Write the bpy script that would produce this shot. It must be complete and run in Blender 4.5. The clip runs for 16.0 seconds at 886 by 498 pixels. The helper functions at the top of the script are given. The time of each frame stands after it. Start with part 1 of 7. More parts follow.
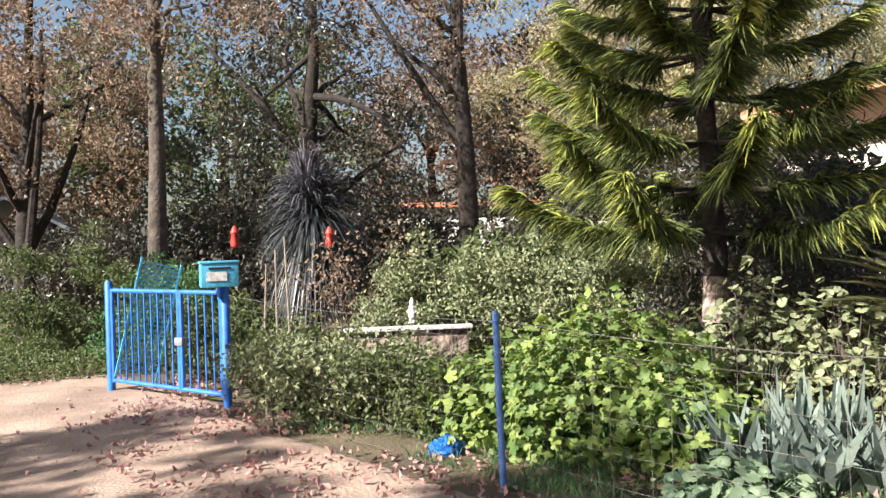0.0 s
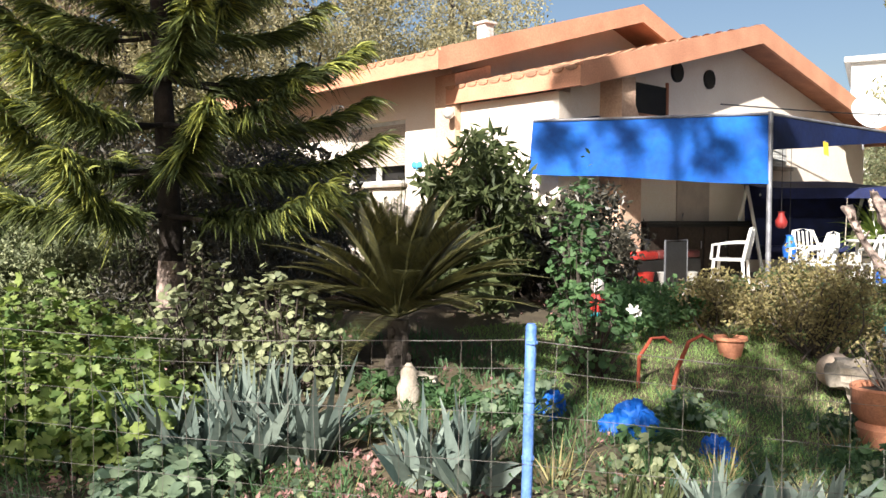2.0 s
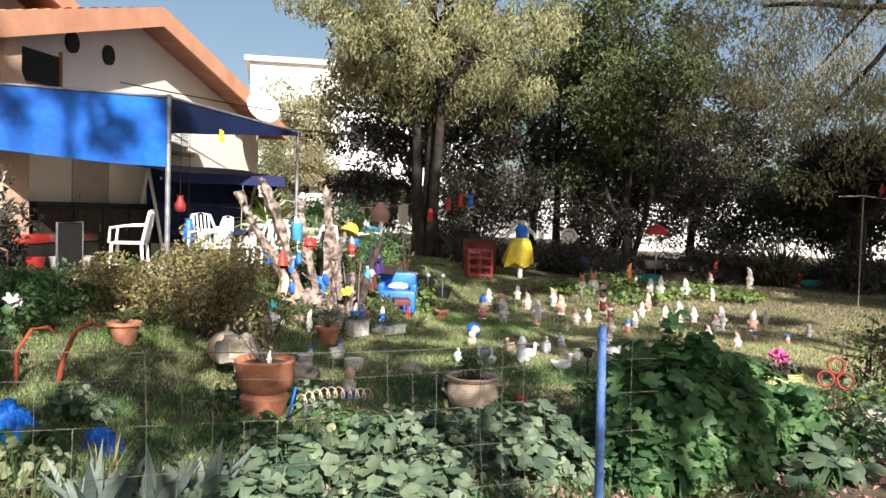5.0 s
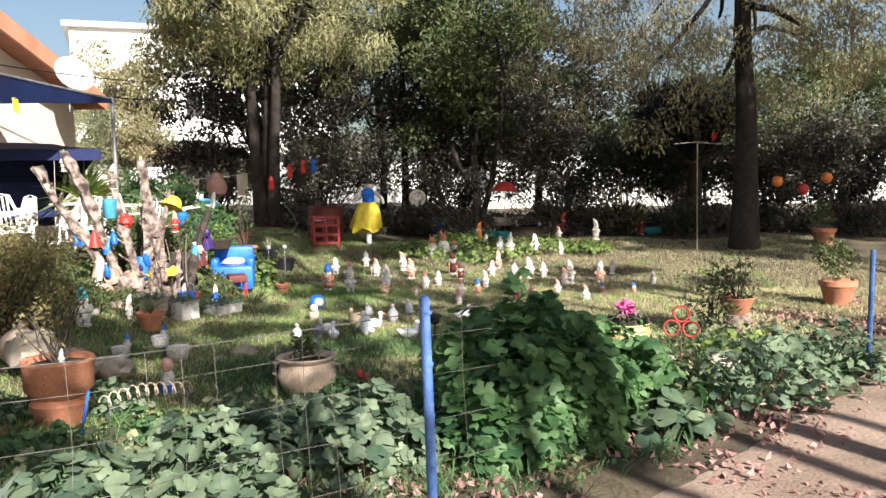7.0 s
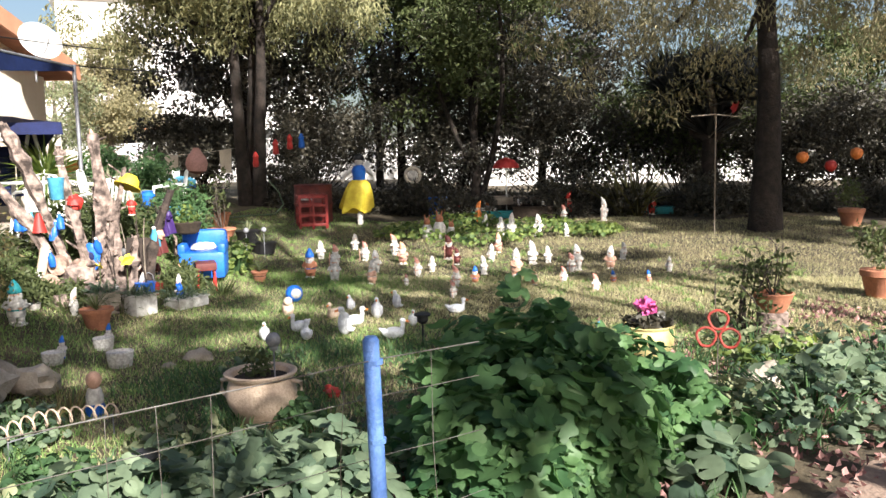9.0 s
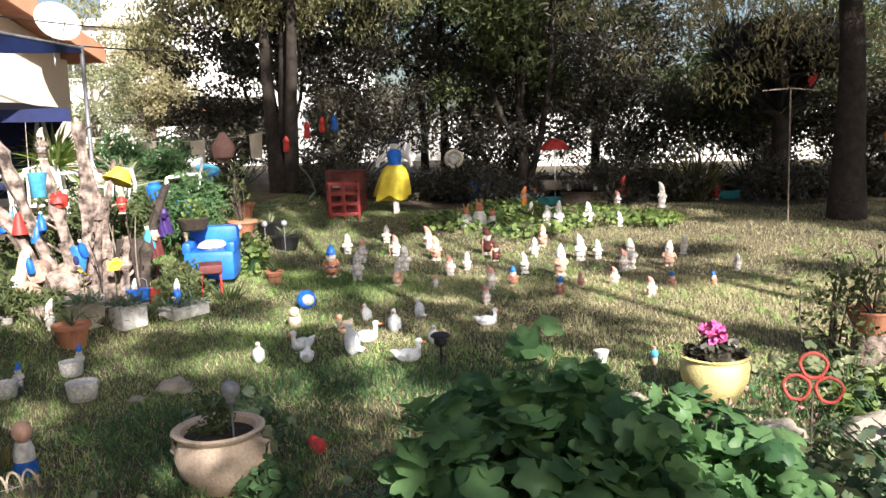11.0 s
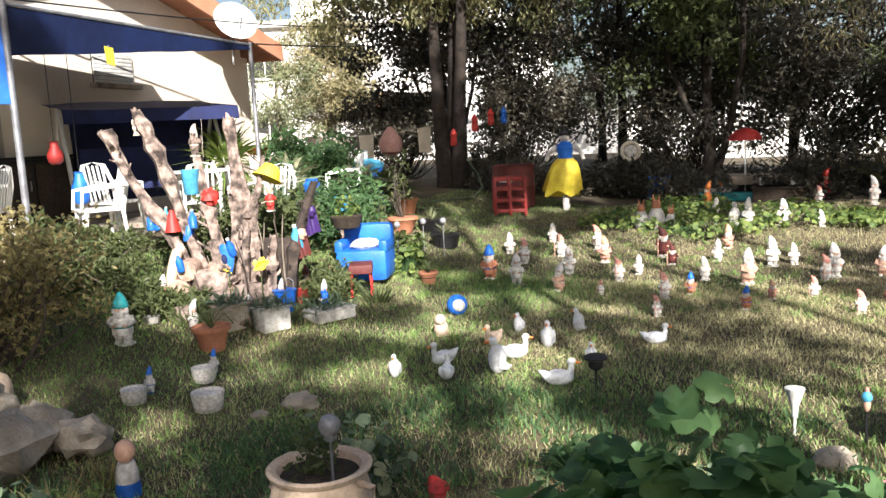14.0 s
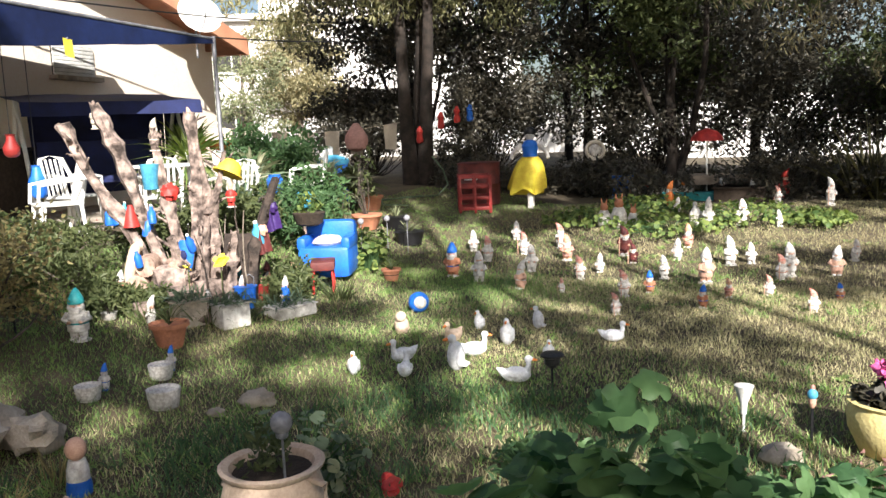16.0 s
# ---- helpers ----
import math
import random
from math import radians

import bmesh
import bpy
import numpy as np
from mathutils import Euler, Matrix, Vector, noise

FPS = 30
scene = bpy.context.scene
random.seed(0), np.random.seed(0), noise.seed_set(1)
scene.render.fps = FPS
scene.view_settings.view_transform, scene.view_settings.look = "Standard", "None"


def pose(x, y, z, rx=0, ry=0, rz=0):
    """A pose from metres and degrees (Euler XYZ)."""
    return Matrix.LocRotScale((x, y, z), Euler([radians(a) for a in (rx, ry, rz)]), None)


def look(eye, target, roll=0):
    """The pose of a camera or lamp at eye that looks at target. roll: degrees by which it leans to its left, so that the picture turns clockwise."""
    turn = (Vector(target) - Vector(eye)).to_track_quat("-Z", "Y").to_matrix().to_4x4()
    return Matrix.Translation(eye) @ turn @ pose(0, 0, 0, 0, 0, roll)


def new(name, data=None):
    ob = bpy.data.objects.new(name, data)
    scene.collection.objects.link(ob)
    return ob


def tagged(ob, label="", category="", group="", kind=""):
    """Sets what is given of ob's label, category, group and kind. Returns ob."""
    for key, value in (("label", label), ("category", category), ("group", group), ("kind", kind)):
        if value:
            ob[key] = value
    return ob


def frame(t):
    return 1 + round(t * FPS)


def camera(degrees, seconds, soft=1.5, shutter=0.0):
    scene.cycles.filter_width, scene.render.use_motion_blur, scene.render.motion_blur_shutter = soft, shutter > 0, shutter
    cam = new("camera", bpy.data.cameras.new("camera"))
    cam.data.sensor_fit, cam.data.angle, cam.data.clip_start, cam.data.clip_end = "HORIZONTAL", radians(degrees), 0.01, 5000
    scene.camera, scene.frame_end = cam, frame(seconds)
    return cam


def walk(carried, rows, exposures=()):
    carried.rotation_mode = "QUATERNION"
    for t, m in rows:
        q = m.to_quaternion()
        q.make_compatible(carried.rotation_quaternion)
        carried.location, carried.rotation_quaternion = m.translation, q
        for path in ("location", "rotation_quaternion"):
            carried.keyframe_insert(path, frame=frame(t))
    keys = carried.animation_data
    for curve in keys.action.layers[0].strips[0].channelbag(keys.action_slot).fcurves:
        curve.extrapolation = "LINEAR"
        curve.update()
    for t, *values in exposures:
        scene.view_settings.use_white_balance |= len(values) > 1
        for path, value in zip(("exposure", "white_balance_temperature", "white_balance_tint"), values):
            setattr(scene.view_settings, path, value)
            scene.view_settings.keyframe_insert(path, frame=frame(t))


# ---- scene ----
cam = camera(56.6, 16.0)
PATH = [
    (0, (0.787, -0.202, 1.499), (0.661, 1.794, 1.482), -1.6),
    (0.5, (0.825, -0.152, 1.539), (1.031, 1.836, 1.482), -1.3),
    (1, (0.944, -0.218, 1.523), (1.48, 1.708, 1.449), -0.8),
    (1.5, (1.02, -0.208, 1.527), (1.815, 1.625, 1.443), -0.2),
    (2, (1.056, -0.175, 1.519), (2.088, 1.536, 1.442), 0.2),
    (2.5, (1.077, -0.156, 1.518), (2.346, 1.388, 1.445), 0.6),
    (3, (1.104, -0.141, 1.513), (2.593, 1.192, 1.447), 1.0),
    (3.5, (1.113, -0.133, 1.51), (2.767, 0.99, 1.449), 1.4),
    (4, (1.154, -0.134, 1.498), (2.937, 0.771, 1.438), 1.7),
    (4.5, (1.211, -0.153, 1.491), (3.043, 0.647, 1.418), 1.7),
    (5, (1.31, -0.177, 1.489), (3.193, 0.49, 1.399), 1.7),
    (5.2, (1.357, -0.19, 1.479), (3.254, 0.439, 1.385), 1.7),
    (7.3, (2.124, -0.236, 1.449), (4.089, 0.089, 1.272), -1.4),
    (7.5, (2.23, -0.229, 1.459), (4.194, 0.101, 1.277), -1.4),
    (8, (2.508, -0.186, 1.432), (4.47, 0.146, 1.231), -1.3),
    (8.2, (2.635, -0.157, 1.406), (4.596, 0.178, 1.203), -1.3),
    (10.3, (3.973, -0.153, 1.516), (5.92, 0.205, 1.231), -1.5),
    (10.5, (4.095, -0.179, 1.512), (6.039, 0.199, 1.232), -1.7),
    (11, (4.39, -0.196, 1.519), (6.312, 0.279, 1.24), -2.0),
    (11.5, (4.645, -0.157, 1.515), (6.564, 0.339, 1.244), -1.9),
    (12, (4.866, -0.15, 1.509), (6.779, 0.366, 1.237), -2.2),
    (12.5, (5.066, -0.16, 1.501), (6.921, 0.537, 1.231), -2.8),
    (13, (5.119, -0.155, 1.502), (6.947, 0.611, 1.232), -3.0),
    (13.5, (5.147, -0.145, 1.502), (6.944, 0.688, 1.226), -2.9),
    (14, (5.172, -0.166, 1.493), (6.944, 0.719, 1.216), -2.9),
    (14.5, (5.165, -0.183, 1.504), (6.925, 0.724, 1.22), -2.8),
    (15, (5.171, -0.185, 1.496), (6.926, 0.733, 1.214), -3.0),
    (15.5, (5.178, -0.193, 1.495), (6.938, 0.715, 1.212), -2.9),
    (16, (5.182, -0.233, 1.499), (6.985, 0.583, 1.211), -2.2),
]
walk(cam, [(t, look(eye, target, roll)) for t, eye, target, roll in PATH],
     [(0, 1.75), (2, 1.4), (3.5, 1.25), (5, 1.3), (8, 1.5), (11, 1.55), (16, 1.5)])

# ---- sky, sun, exposure ----
world = bpy.data.worlds.new("world")
scene.world = world
world.use_nodes = True
wn = world.node_tree
sky = wn.nodes.new("ShaderNodeTexSky")
sky.sky_type = "NISHITA"
sky.sun_disc = False
SUN_EL, SUN_AZ = radians(33), radians(217)      # azimuth of the sun, counter-clockwise from +x
sky.dust_density, sky.ozone_density = 2.6, 1.2
sky.sun_elevation = SUN_EL
sky.sun_rotation = radians(90) - SUN_AZ
wn.links.new(sky.outputs[0], wn.nodes["Background"].inputs[0])
wn.nodes["Background"].inputs[1].default_value = 0.05
sun = new("sun", bpy.data.lights.new("sun", "SUN"))
sun.data.energy = 5.0
sun.data.angle = radians(0.6)
sun.data.color = (1.0, 0.95, 0.89)
sun_dir = Vector((math.cos(SUN_EL) * math.cos(SUN_AZ), math.cos(SUN_EL) * math.sin(SUN_AZ), math.sin(SUN_EL)))
sun.matrix_world = look(sun_dir * 40, (0, 0, 0))

# ---- materials ----
rng = np.random.default_rng(7)


def material(name, c1, c2=None, scale=4.0, rough=0.75, metal=0.0, bump=0.2, fine=60.0, mixer="noise", random_by="", transl=0.0, spec=0.4, coat=0.0):
    """Two-scale procedural surface: a broad mottling of c1 and c2, a fine grain, and a bump."""
    m = bpy.data.materials.new(name)
    m.use_nodes = True
    nt = m.node_tree
    b = nt.nodes["Principled BSDF"]
    c2 = c2 or tuple(v * 0.7 for v in c1)
    tc = nt.nodes.new("ShaderNodeTexCoord")
    n1 = nt.nodes.new("ShaderNodeTexNoise")
    n1.inputs["Scale"].default_value, n1.inputs["Detail"].default_value = scale, 6
    n2 = nt.nodes.new("ShaderNodeTexNoise")
    n2.inputs["Scale"].default_value, n2.inputs["Detail"].default_value = fine, 4
    for n in (n1, n2):
        nt.links.new(tc.outputs["Object"], n.inputs["Vector"])
    ramp = nt.nodes.new("ShaderNodeValToRGB")
    ramp.color_ramp.elements[0].position, ramp.color_ramp.elements[1].position = 0.35, 0.68
    ramp.color_ramp.elements[0].color, ramp.color_ramp.elements[1].color = (*c2, 1), (*c1, 1)
    if random_by == "island":
        geo = nt.nodes.new("ShaderNodeNewGeometry")
        mixv = nt.nodes.new("ShaderNodeMath")
        mixv.operation = "MULTIPLY_ADD"
        nt.links.new(geo.outputs["Random Per Island"], mixv.inputs[0])
        mixv.inputs[1].default_value = 0.55
        half = nt.nodes.new("ShaderNodeMath")
        half.operation = "MULTIPLY"
        half.inputs[1].default_value = 0.5
        nt.links.new(n1.outputs[0], half.inputs[0])
        nt.links.new(half.outputs[0], mixv.inputs[2])
        nt.links.new(mixv.outputs[0], ramp.inputs[0])
        ramp.color_ramp.elements[0].position, ramp.color_ramp.elements[1].position = 0.2, 0.8
    elif random_by == "object":
        oi = nt.nodes.new("ShaderNodeObjectInfo")
        mixv = nt.nodes.new("ShaderNodeMath")
        mixv.operation = "MULTIPLY_ADD"
        nt.links.new(oi.outputs["Random"], mixv.inputs[0])
        mixv.inputs[1].default_value = 0.4
        half = nt.nodes.new("ShaderNodeMath")
        half.operation = "MULTIPLY"
        half.inputs[1].default_value = 0.6
        nt.links.new(n1.outputs[0], half.inputs[0])
        nt.links.new(half.outputs[0], mixv.inputs[2])
        nt.links.new(mixv.outputs[0], ramp.inputs[0])
    else:
        nt.links.new(n1.outputs[0], ramp.inputs[0])
    grain = nt.nodes.new("ShaderNodeMix")
    grain.data_type, grain.blend_type = "RGBA", "OVERLAY"
    grain.inputs["Factor"].default_value = 0.35
    nt.links.new(ramp.outputs[0], grain.inputs["A"])
    nt.links.new(n2.outputs[0], grain.inputs["B"])
    nt.links.new(grain.outputs["Result"], b.inputs["Base Color"])
    b.inputs["Roughness"].default_value = rough
    b.inputs["Metallic"].default_value = metal
    b.inputs["Specular IOR Level"].default_value = spec
    b.inputs["Coat Weight"].default_value = coat
    if bump:
        bp = nt.nodes.new("ShaderNodeBump")
        bp.inputs["Strength"].default_value, bp.inputs["Distance"].default_value = bump, 0.02
        nt.links.new(n2.outputs[0], bp.inputs["Height"])
        nt.links.new(bp.outputs[0], b.inputs["Normal"])
    if transl:
        tr = nt.nodes.new("ShaderNodeBsdfTranslucent")
        hs = nt.nodes.new("ShaderNodeHueSaturation")
        hs.inputs["Value"].default_value, hs.inputs["Saturation"].default_value = 1.6, 1.15
        nt.links.new(grain.outputs["Result"], hs.inputs["Color"])
        nt.links.new(hs.outputs[0], tr.inputs[0])
        mx = nt.nodes.new("ShaderNodeMixShader")
        mx.inputs[0].default_value = transl
        nt.links.new(b.outputs[0], mx.inputs[1])
        nt.links.new(tr.outputs[0], mx.inputs[2])
        nt.links.new(mx.outputs[0], nt.nodes["Material Output"].inputs[0])
    return m


def leaf(name, c1, c2, rough=0.55, transl=0.3, spec=0.22):
    c1, c2 = ((r * 1.14, g * 0.95, b * 1.6) for r, g, b in (c1, c2))
    return material(name, c1, c2, scale=0.8, rough=rough, bump=0, fine=25, random_by="island", transl=transl, spec=spec)


M = dict(
    blue=material("blue_paint", (0.13, 0.25, 0.56), (0.06, 0.14, 0.38), 13, 0.5, bump=0.25, fine=90),
    gate=material("gate_paint", (0.03, 0.17, 0.62), (0.02, 0.10, 0.36), 7, 0.45, bump=0.15, fine=120),
    cyan=material("cyan_sheet", (0.10, 0.42, 0.62), (0.06, 0.28, 0.45), 8, 0.5),
    wire=material("galvanised_wire", (0.26, 0.25, 0.23), (0.12, 0.10, 0.085), 20, 0.5, 0.6, bump=0),
    steel=material("grey_steel", (0.34, 0.35, 0.38), (0.2, 0.2, 0.22), 8, 0.45, 0.5),
    dirt=material("dirt", (0.36, 0.26, 0.20), (0.20, 0.14, 0.105), 1.3, 0.95, bump=0.6, fine=35),
    # Stucco with the peach tint of shade and warm bounce put into its colour.
    peach=material("shaded_peach_stucco", (0.66, 0.46, 0.33), (0.52, 0.34, 0.24), 2.2, 0.9, bump=0.5, fine=30),
    stucco=material("white_stucco", (0.86, 0.77, 0.67), (0.78, 0.68, 0.58), 0.9, 0.9, bump=0.35, fine=45),
    fascia=material("orange_fascia", (0.62, 0.32, 0.20), (0.50, 0.23, 0.14), 1.6, 0.75, bump=0.15, fine=40),
    tile=material("roof_tile", (0.58, 0.33, 0.20), (0.34, 0.19, 0.12), 6, 0.85, bump=0.4, fine=30, random_by="object"),
    soffit=material("soffit_boards", (0.48, 0.22, 0.13), (0.34, 0.15, 0.09), 3, 0.8),
    shutter=material("beige_shutter", (0.50, 0.42, 0.36), (0.42, 0.35, 0.30), 5, 0.6),
    dark=material("dark_opening_and_shade", (0.02, 0.018, 0.016), (0.01, 0.01, 0.01), 3, 0.6),
    stone=material("pale_stone", (0.54, 0.47, 0.39), (0.27, 0.23, 0.18), 5, 0.9, bump=0.5),
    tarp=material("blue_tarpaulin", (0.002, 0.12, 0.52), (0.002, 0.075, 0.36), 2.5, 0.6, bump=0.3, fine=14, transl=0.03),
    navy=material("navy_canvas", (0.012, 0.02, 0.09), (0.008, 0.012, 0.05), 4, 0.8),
    # Same blue tarpaulin in a near-black tone that stands in for its shade.
    navysheet=material("shaded_blue_tarpaulin", (0.006, 0.014, 0.06), (0.004, 0.009, 0.04), 3, 0.6, bump=0.3, fine=14),
    white=material("white_plastic", (0.74, 0.74, 0.72), (0.6, 0.6, 0.57), 6, 0.4, bump=0.05),
    chalk=material("weathered_white_paint", (0.74, 0.72, 0.69), (0.42, 0.39, 0.36), 14, 0.7, bump=0.3),
    duck=material("bluish_white_paint", (0.80, 0.81, 0.84), (0.58, 0.58, 0.60), 9, 0.6, bump=0.2),
    terra=material("terracotta", (0.52, 0.22, 0.12), (0.36, 0.15, 0.09), 7, 0.85, bump=0.3),
    urn=material("buff_clay", (0.66, 0.52, 0.40), (0.48, 0.36, 0.27), 6, 0.8, bump=0.3),
    yellowpot=material("yellow_glazed_clay", (0.66, 0.56, 0.24), (0.5, 0.42, 0.2), 6, 0.5),
    soil=material("potting_soil", (0.05, 0.035, 0.025), (0.025, 0.018, 0.012), 20, 0.95, bump=0.6),
    bark=material("grey_brown_bark", (0.11, 0.088, 0.072), (0.04, 0.032, 0.026), 7, 0.95, bump=0.9, fine=22),
    # Bark tone sunk near black, which also carries the shade on the trunks.
    darkbark=material("dark_bark", (0.035, 0.026, 0.021), (0.014, 0.011, 0.009), 7, 0.95, bump=0.9, fine=22),
    pole=material("weathered_pole", (0.30, 0.25, 0.20), (0.16, 0.13, 0.10), 6, 0.9, bump=0.5),
    deadwood=material("bleached_wood", (0.40, 0.305, 0.26), (0.045, 0.033, 0.028), 11, 0.9, bump=1.0, fine=34),
    sawn=material("sawn_log", (0.50, 0.36, 0.28), (0.20, 0.13, 0.10), 14, 0.9, bump=0.6, fine=40),
    red=material("red_paint", (0.55, 0.04, 0.03), (0.36, 0.03, 0.025), 8, 0.5),
    fadedred=material("faded_red_paint", (0.46, 0.12, 0.09), (0.50, 0.34, 0.28), 16, 0.7, bump=0.3),
    fadedorange=material("faded_orange_paint", (0.58, 0.26, 0.12), (0.50, 0.36, 0.27), 16, 0.7, bump=0.3),
    rust=material("rust_red_paint", (0.40, 0.075, 0.035), (0.22, 0.05, 0.03), 12, 0.8, bump=0.4),
    ringred=material("chipped_red_paint", (0.42, 0.05, 0.035), (0.24, 0.05, 0.04), 22, 0.7, bump=0.4),
    orange=material("orange_plastic", (0.75, 0.24, 0.05), (0.6, 0.17, 0.04), 8, 0.5),
    yellow=material("yellow_paint", (0.86, 0.72, 0.07), (0.66, 0.48, 0.04), 8, 0.6),
    bluepl=material("blue_plastic", (0.02, 0.17, 0.66), (0.015, 0.10, 0.45), 5, 0.4),
    cratered=material("dark_red_plastic", (0.26, 0.02, 0.018), (0.15, 0.015, 0.013), 5, 0.55),
    purple=material("purple_plastic", (0.06, 0.028, 0.16), (0.04, 0.02, 0.1), 5, 0.5),
    skin=material("peach_paint", (0.68, 0.42, 0.31), (0.52, 0.30, 0.22), 10, 0.7),
    black=material("black_plastic", (0.02, 0.02, 0.022), (0.012, 0.012, 0.014), 8, 0.45),
    glass=material("frosted_ball", (0.30, 0.30, 0.32), (0.18, 0.18, 0.2), 10, 0.15, spec=0.6),
    pink=material("pink_petals", (0.68, 0.12, 0.34), (0.45, 0.08, 0.22), 20, 0.7),
    brownbin=material("dark_red_drum", (0.16, 0.035, 0.03), (0.07, 0.02, 0.02), 6, 0.6),
    cloth=material("pale_cloth", (0.66, 0.60, 0.50), (0.5, 0.44, 0.36), 5, 0.9),
    farwall=material("far_white_wall", (0.82, 0.80, 0.77), (0.70, 0.68, 0.66), 0.3, 0.9, fine=8),
    teal=material("teal_paint", (0.03, 0.32, 0.34), (0.02, 0.2, 0.22), 8, 0.5),
    # foliage
    grass=leaf("lawn_grass", (0.26, 0.43, 0.085), (0.075, 0.19, 0.035), 0.6, 0.3),
    straw=leaf("straw_grass", (0.47, 0.50, 0.18), (0.17, 0.22, 0.06), 0.7, 0.25),
    olive=leaf("olive_brown_leaves", (0.27, 0.23, 0.10), (0.075, 0.07, 0.028), 0.6, 0.3),
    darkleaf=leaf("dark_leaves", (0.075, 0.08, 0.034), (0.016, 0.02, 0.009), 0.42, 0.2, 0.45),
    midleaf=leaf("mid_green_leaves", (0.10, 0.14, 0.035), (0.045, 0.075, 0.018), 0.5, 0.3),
    euc=leaf("yellow_green_leaves", (0.34, 0.36, 0.125), (0.12, 0.14, 0.045), 0.55, 0.3),
    feather=leaf("feathery_yellow_green_leaves", (0.33, 0.38, 0.12), (0.085, 0.115, 0.035), 0.55, 0.35),
    pine=leaf("pine_needles", (0.105, 0.15, 0.028), (0.02, 0.036, 0.010), 0.5, 0.2),
    pinetip=leaf("young_pine_needles", (0.30, 0.37, 0.055), (0.10, 0.15, 0.024), 0.5, 0.22),
    lime=leaf("bright_mallow_leaves", (0.21, 0.31, 0.055), (0.06, 0.13, 0.025), 0.5, 0.35),
    mallow=leaf("mallow_leaves", (0.09, 0.19, 0.045), (0.045, 0.11, 0.03), 0.5, 0.35),
    figleaf=leaf("fig_mallow_leaves", (0.13, 0.27, 0.065), (0.032, 0.095, 0.025), 0.45, 0.42),
    grey=leaf("glaucous_leaves", (0.19, 0.27, 0.135), (0.045, 0.085, 0.045), 0.6, 0.15, 0.2),
    pale=leaf("pale_leaves", (0.26, 0.33, 0.11), (0.08, 0.12, 0.038), 0.55, 0.25),
    sago=leaf("sago_fronds", (0.13, 0.145, 0.032), (0.016, 0.024, 0.009), 0.4, 0.12, 0.5),
    spike=leaf("dark_spiky_leaves", (0.05, 0.065, 0.04), (0.02, 0.026, 0.018), 0.4, 0.1, 0.5),
    silver=leaf("silver_spiky_leaves", (0.14, 0.155, 0.11), (0.045, 0.055, 0.035), 0.4, 0.1, 0.5),
    dry=leaf("dry_leaves", (0.40, 0.28, 0.15), (0.16, 0.10, 0.055), 0.85, 0.15),
    yellowleaf=leaf("yellowing_leaves", (0.29, 0.30, 0.08), (0.085, 0.082, 0.028), 0.6, 0.3),
    cabbage=leaf("broad_green_leaves", (0.17, 0.26, 0.095), (0.045, 0.095, 0.038), 0.5, 0.3),
    fernlight=leaf("pale_fern_fronds", (0.36, 0.42, 0.17), (0.13, 0.19, 0.06), 0.45, 0.3, 0.4),
    petal=leaf("white_petals", (0.75, 0.73, 0.66), (0.6, 0.56, 0.5), 0.7, 0.2),
)


# ---- mesh tools ----
class Geo:
    """Vertices and faces, gathered and then linked as one mesh."""

    def __init__(self):
        self.v, self.f, self.n = [], [], 0
        self.mi = []

    def add(self, v, f, mi=0):
        v = np.asarray(v, float)
        self.v.append(v)
        self.f += [tuple(int(i) + self.n for i in q) for q in f]
        self.mi += [mi] * len(f)
        self.n += len(v)
        return self

    def move(self, m):
        a = np.vstack(self.v)
        r = np.array(m.to_3x3())
        self.v = [a @ r.T + np.array(m.translation)]
        return self

    def join(self, other, mi=0):
        return self.add(np.vstack(other.v), other.f, mi)


def mesh(name, geo, mats, smooth=True):
    me = bpy.data.meshes.new(name)
    me.from_pydata(np.vstack(geo.v).tolist(), [], geo.f)
    mats = mats if isinstance(mats, (list, tuple)) else [mats]
    for m in mats:
        me.materials.append(M[m])
    if len(mats) > 1:
        me.polygons.foreach_set("material_index", geo.mi)
    if smooth:
        me.polygons.foreach_set("use_smooth", [True] * len(me.polygons))
        me.set_sharp_from_angle(angle=radians(42))
    me.update()
    return me


def thing(name, x, y, z=None, rz=0.0, label="", category="", group="", kind="", tilt=(0, 0)):
    ob = new(name)
    ob.empty_display_size = 0.1
    ob.matrix_basis = pose(x, y, ground_z(x, y) if z is None else z, tilt[0], tilt[1], rz)
    return tagged(ob, label, category, group, kind)


def part(name, geo, mat, parent, label="", smooth=True):
    ob = new(name, mesh(name, geo, mat, smooth))
    ob.parent = parent
    return tagged(ob, label, kind="stuff" if name in ("branchwork", "foliage", "crown", "plant") else "")


def single(name, geo, mat, x=0.0, y=0.0, z=0.0, rz=0.0, label="", category="", group="", kind="", smooth=True):
    ob = new(name, mesh(name, geo, mat, smooth))
    ob.matrix_basis = pose(x, y, z, 0, 0, rz)
    return tagged(ob, label, category, group, kind)


def box(x0, x1, y0, y1, z0, z1, bevel=0.0):
    bm = bmesh.new()
    bmesh.ops.create_cube(bm, size=1)
    for v in bm.verts:
        v.co = Vector((x0 + (v.co.x + .5) * (x1 - x0), y0 + (v.co.y + .5) * (y1 - y0), z0 + (v.co.z + .5) * (z1 - z0)))
    if bevel:
        bmesh.ops.bevel(bm, geom=list(bm.edges), offset=bevel, segments=2, affect="EDGES", profile=0.6)
    bm.verts.index_update()
    g = Geo().add([v.co[:] for v in bm.verts], [[v.index for v in f.verts] for f in bm.faces])
    bm.free()
    return g


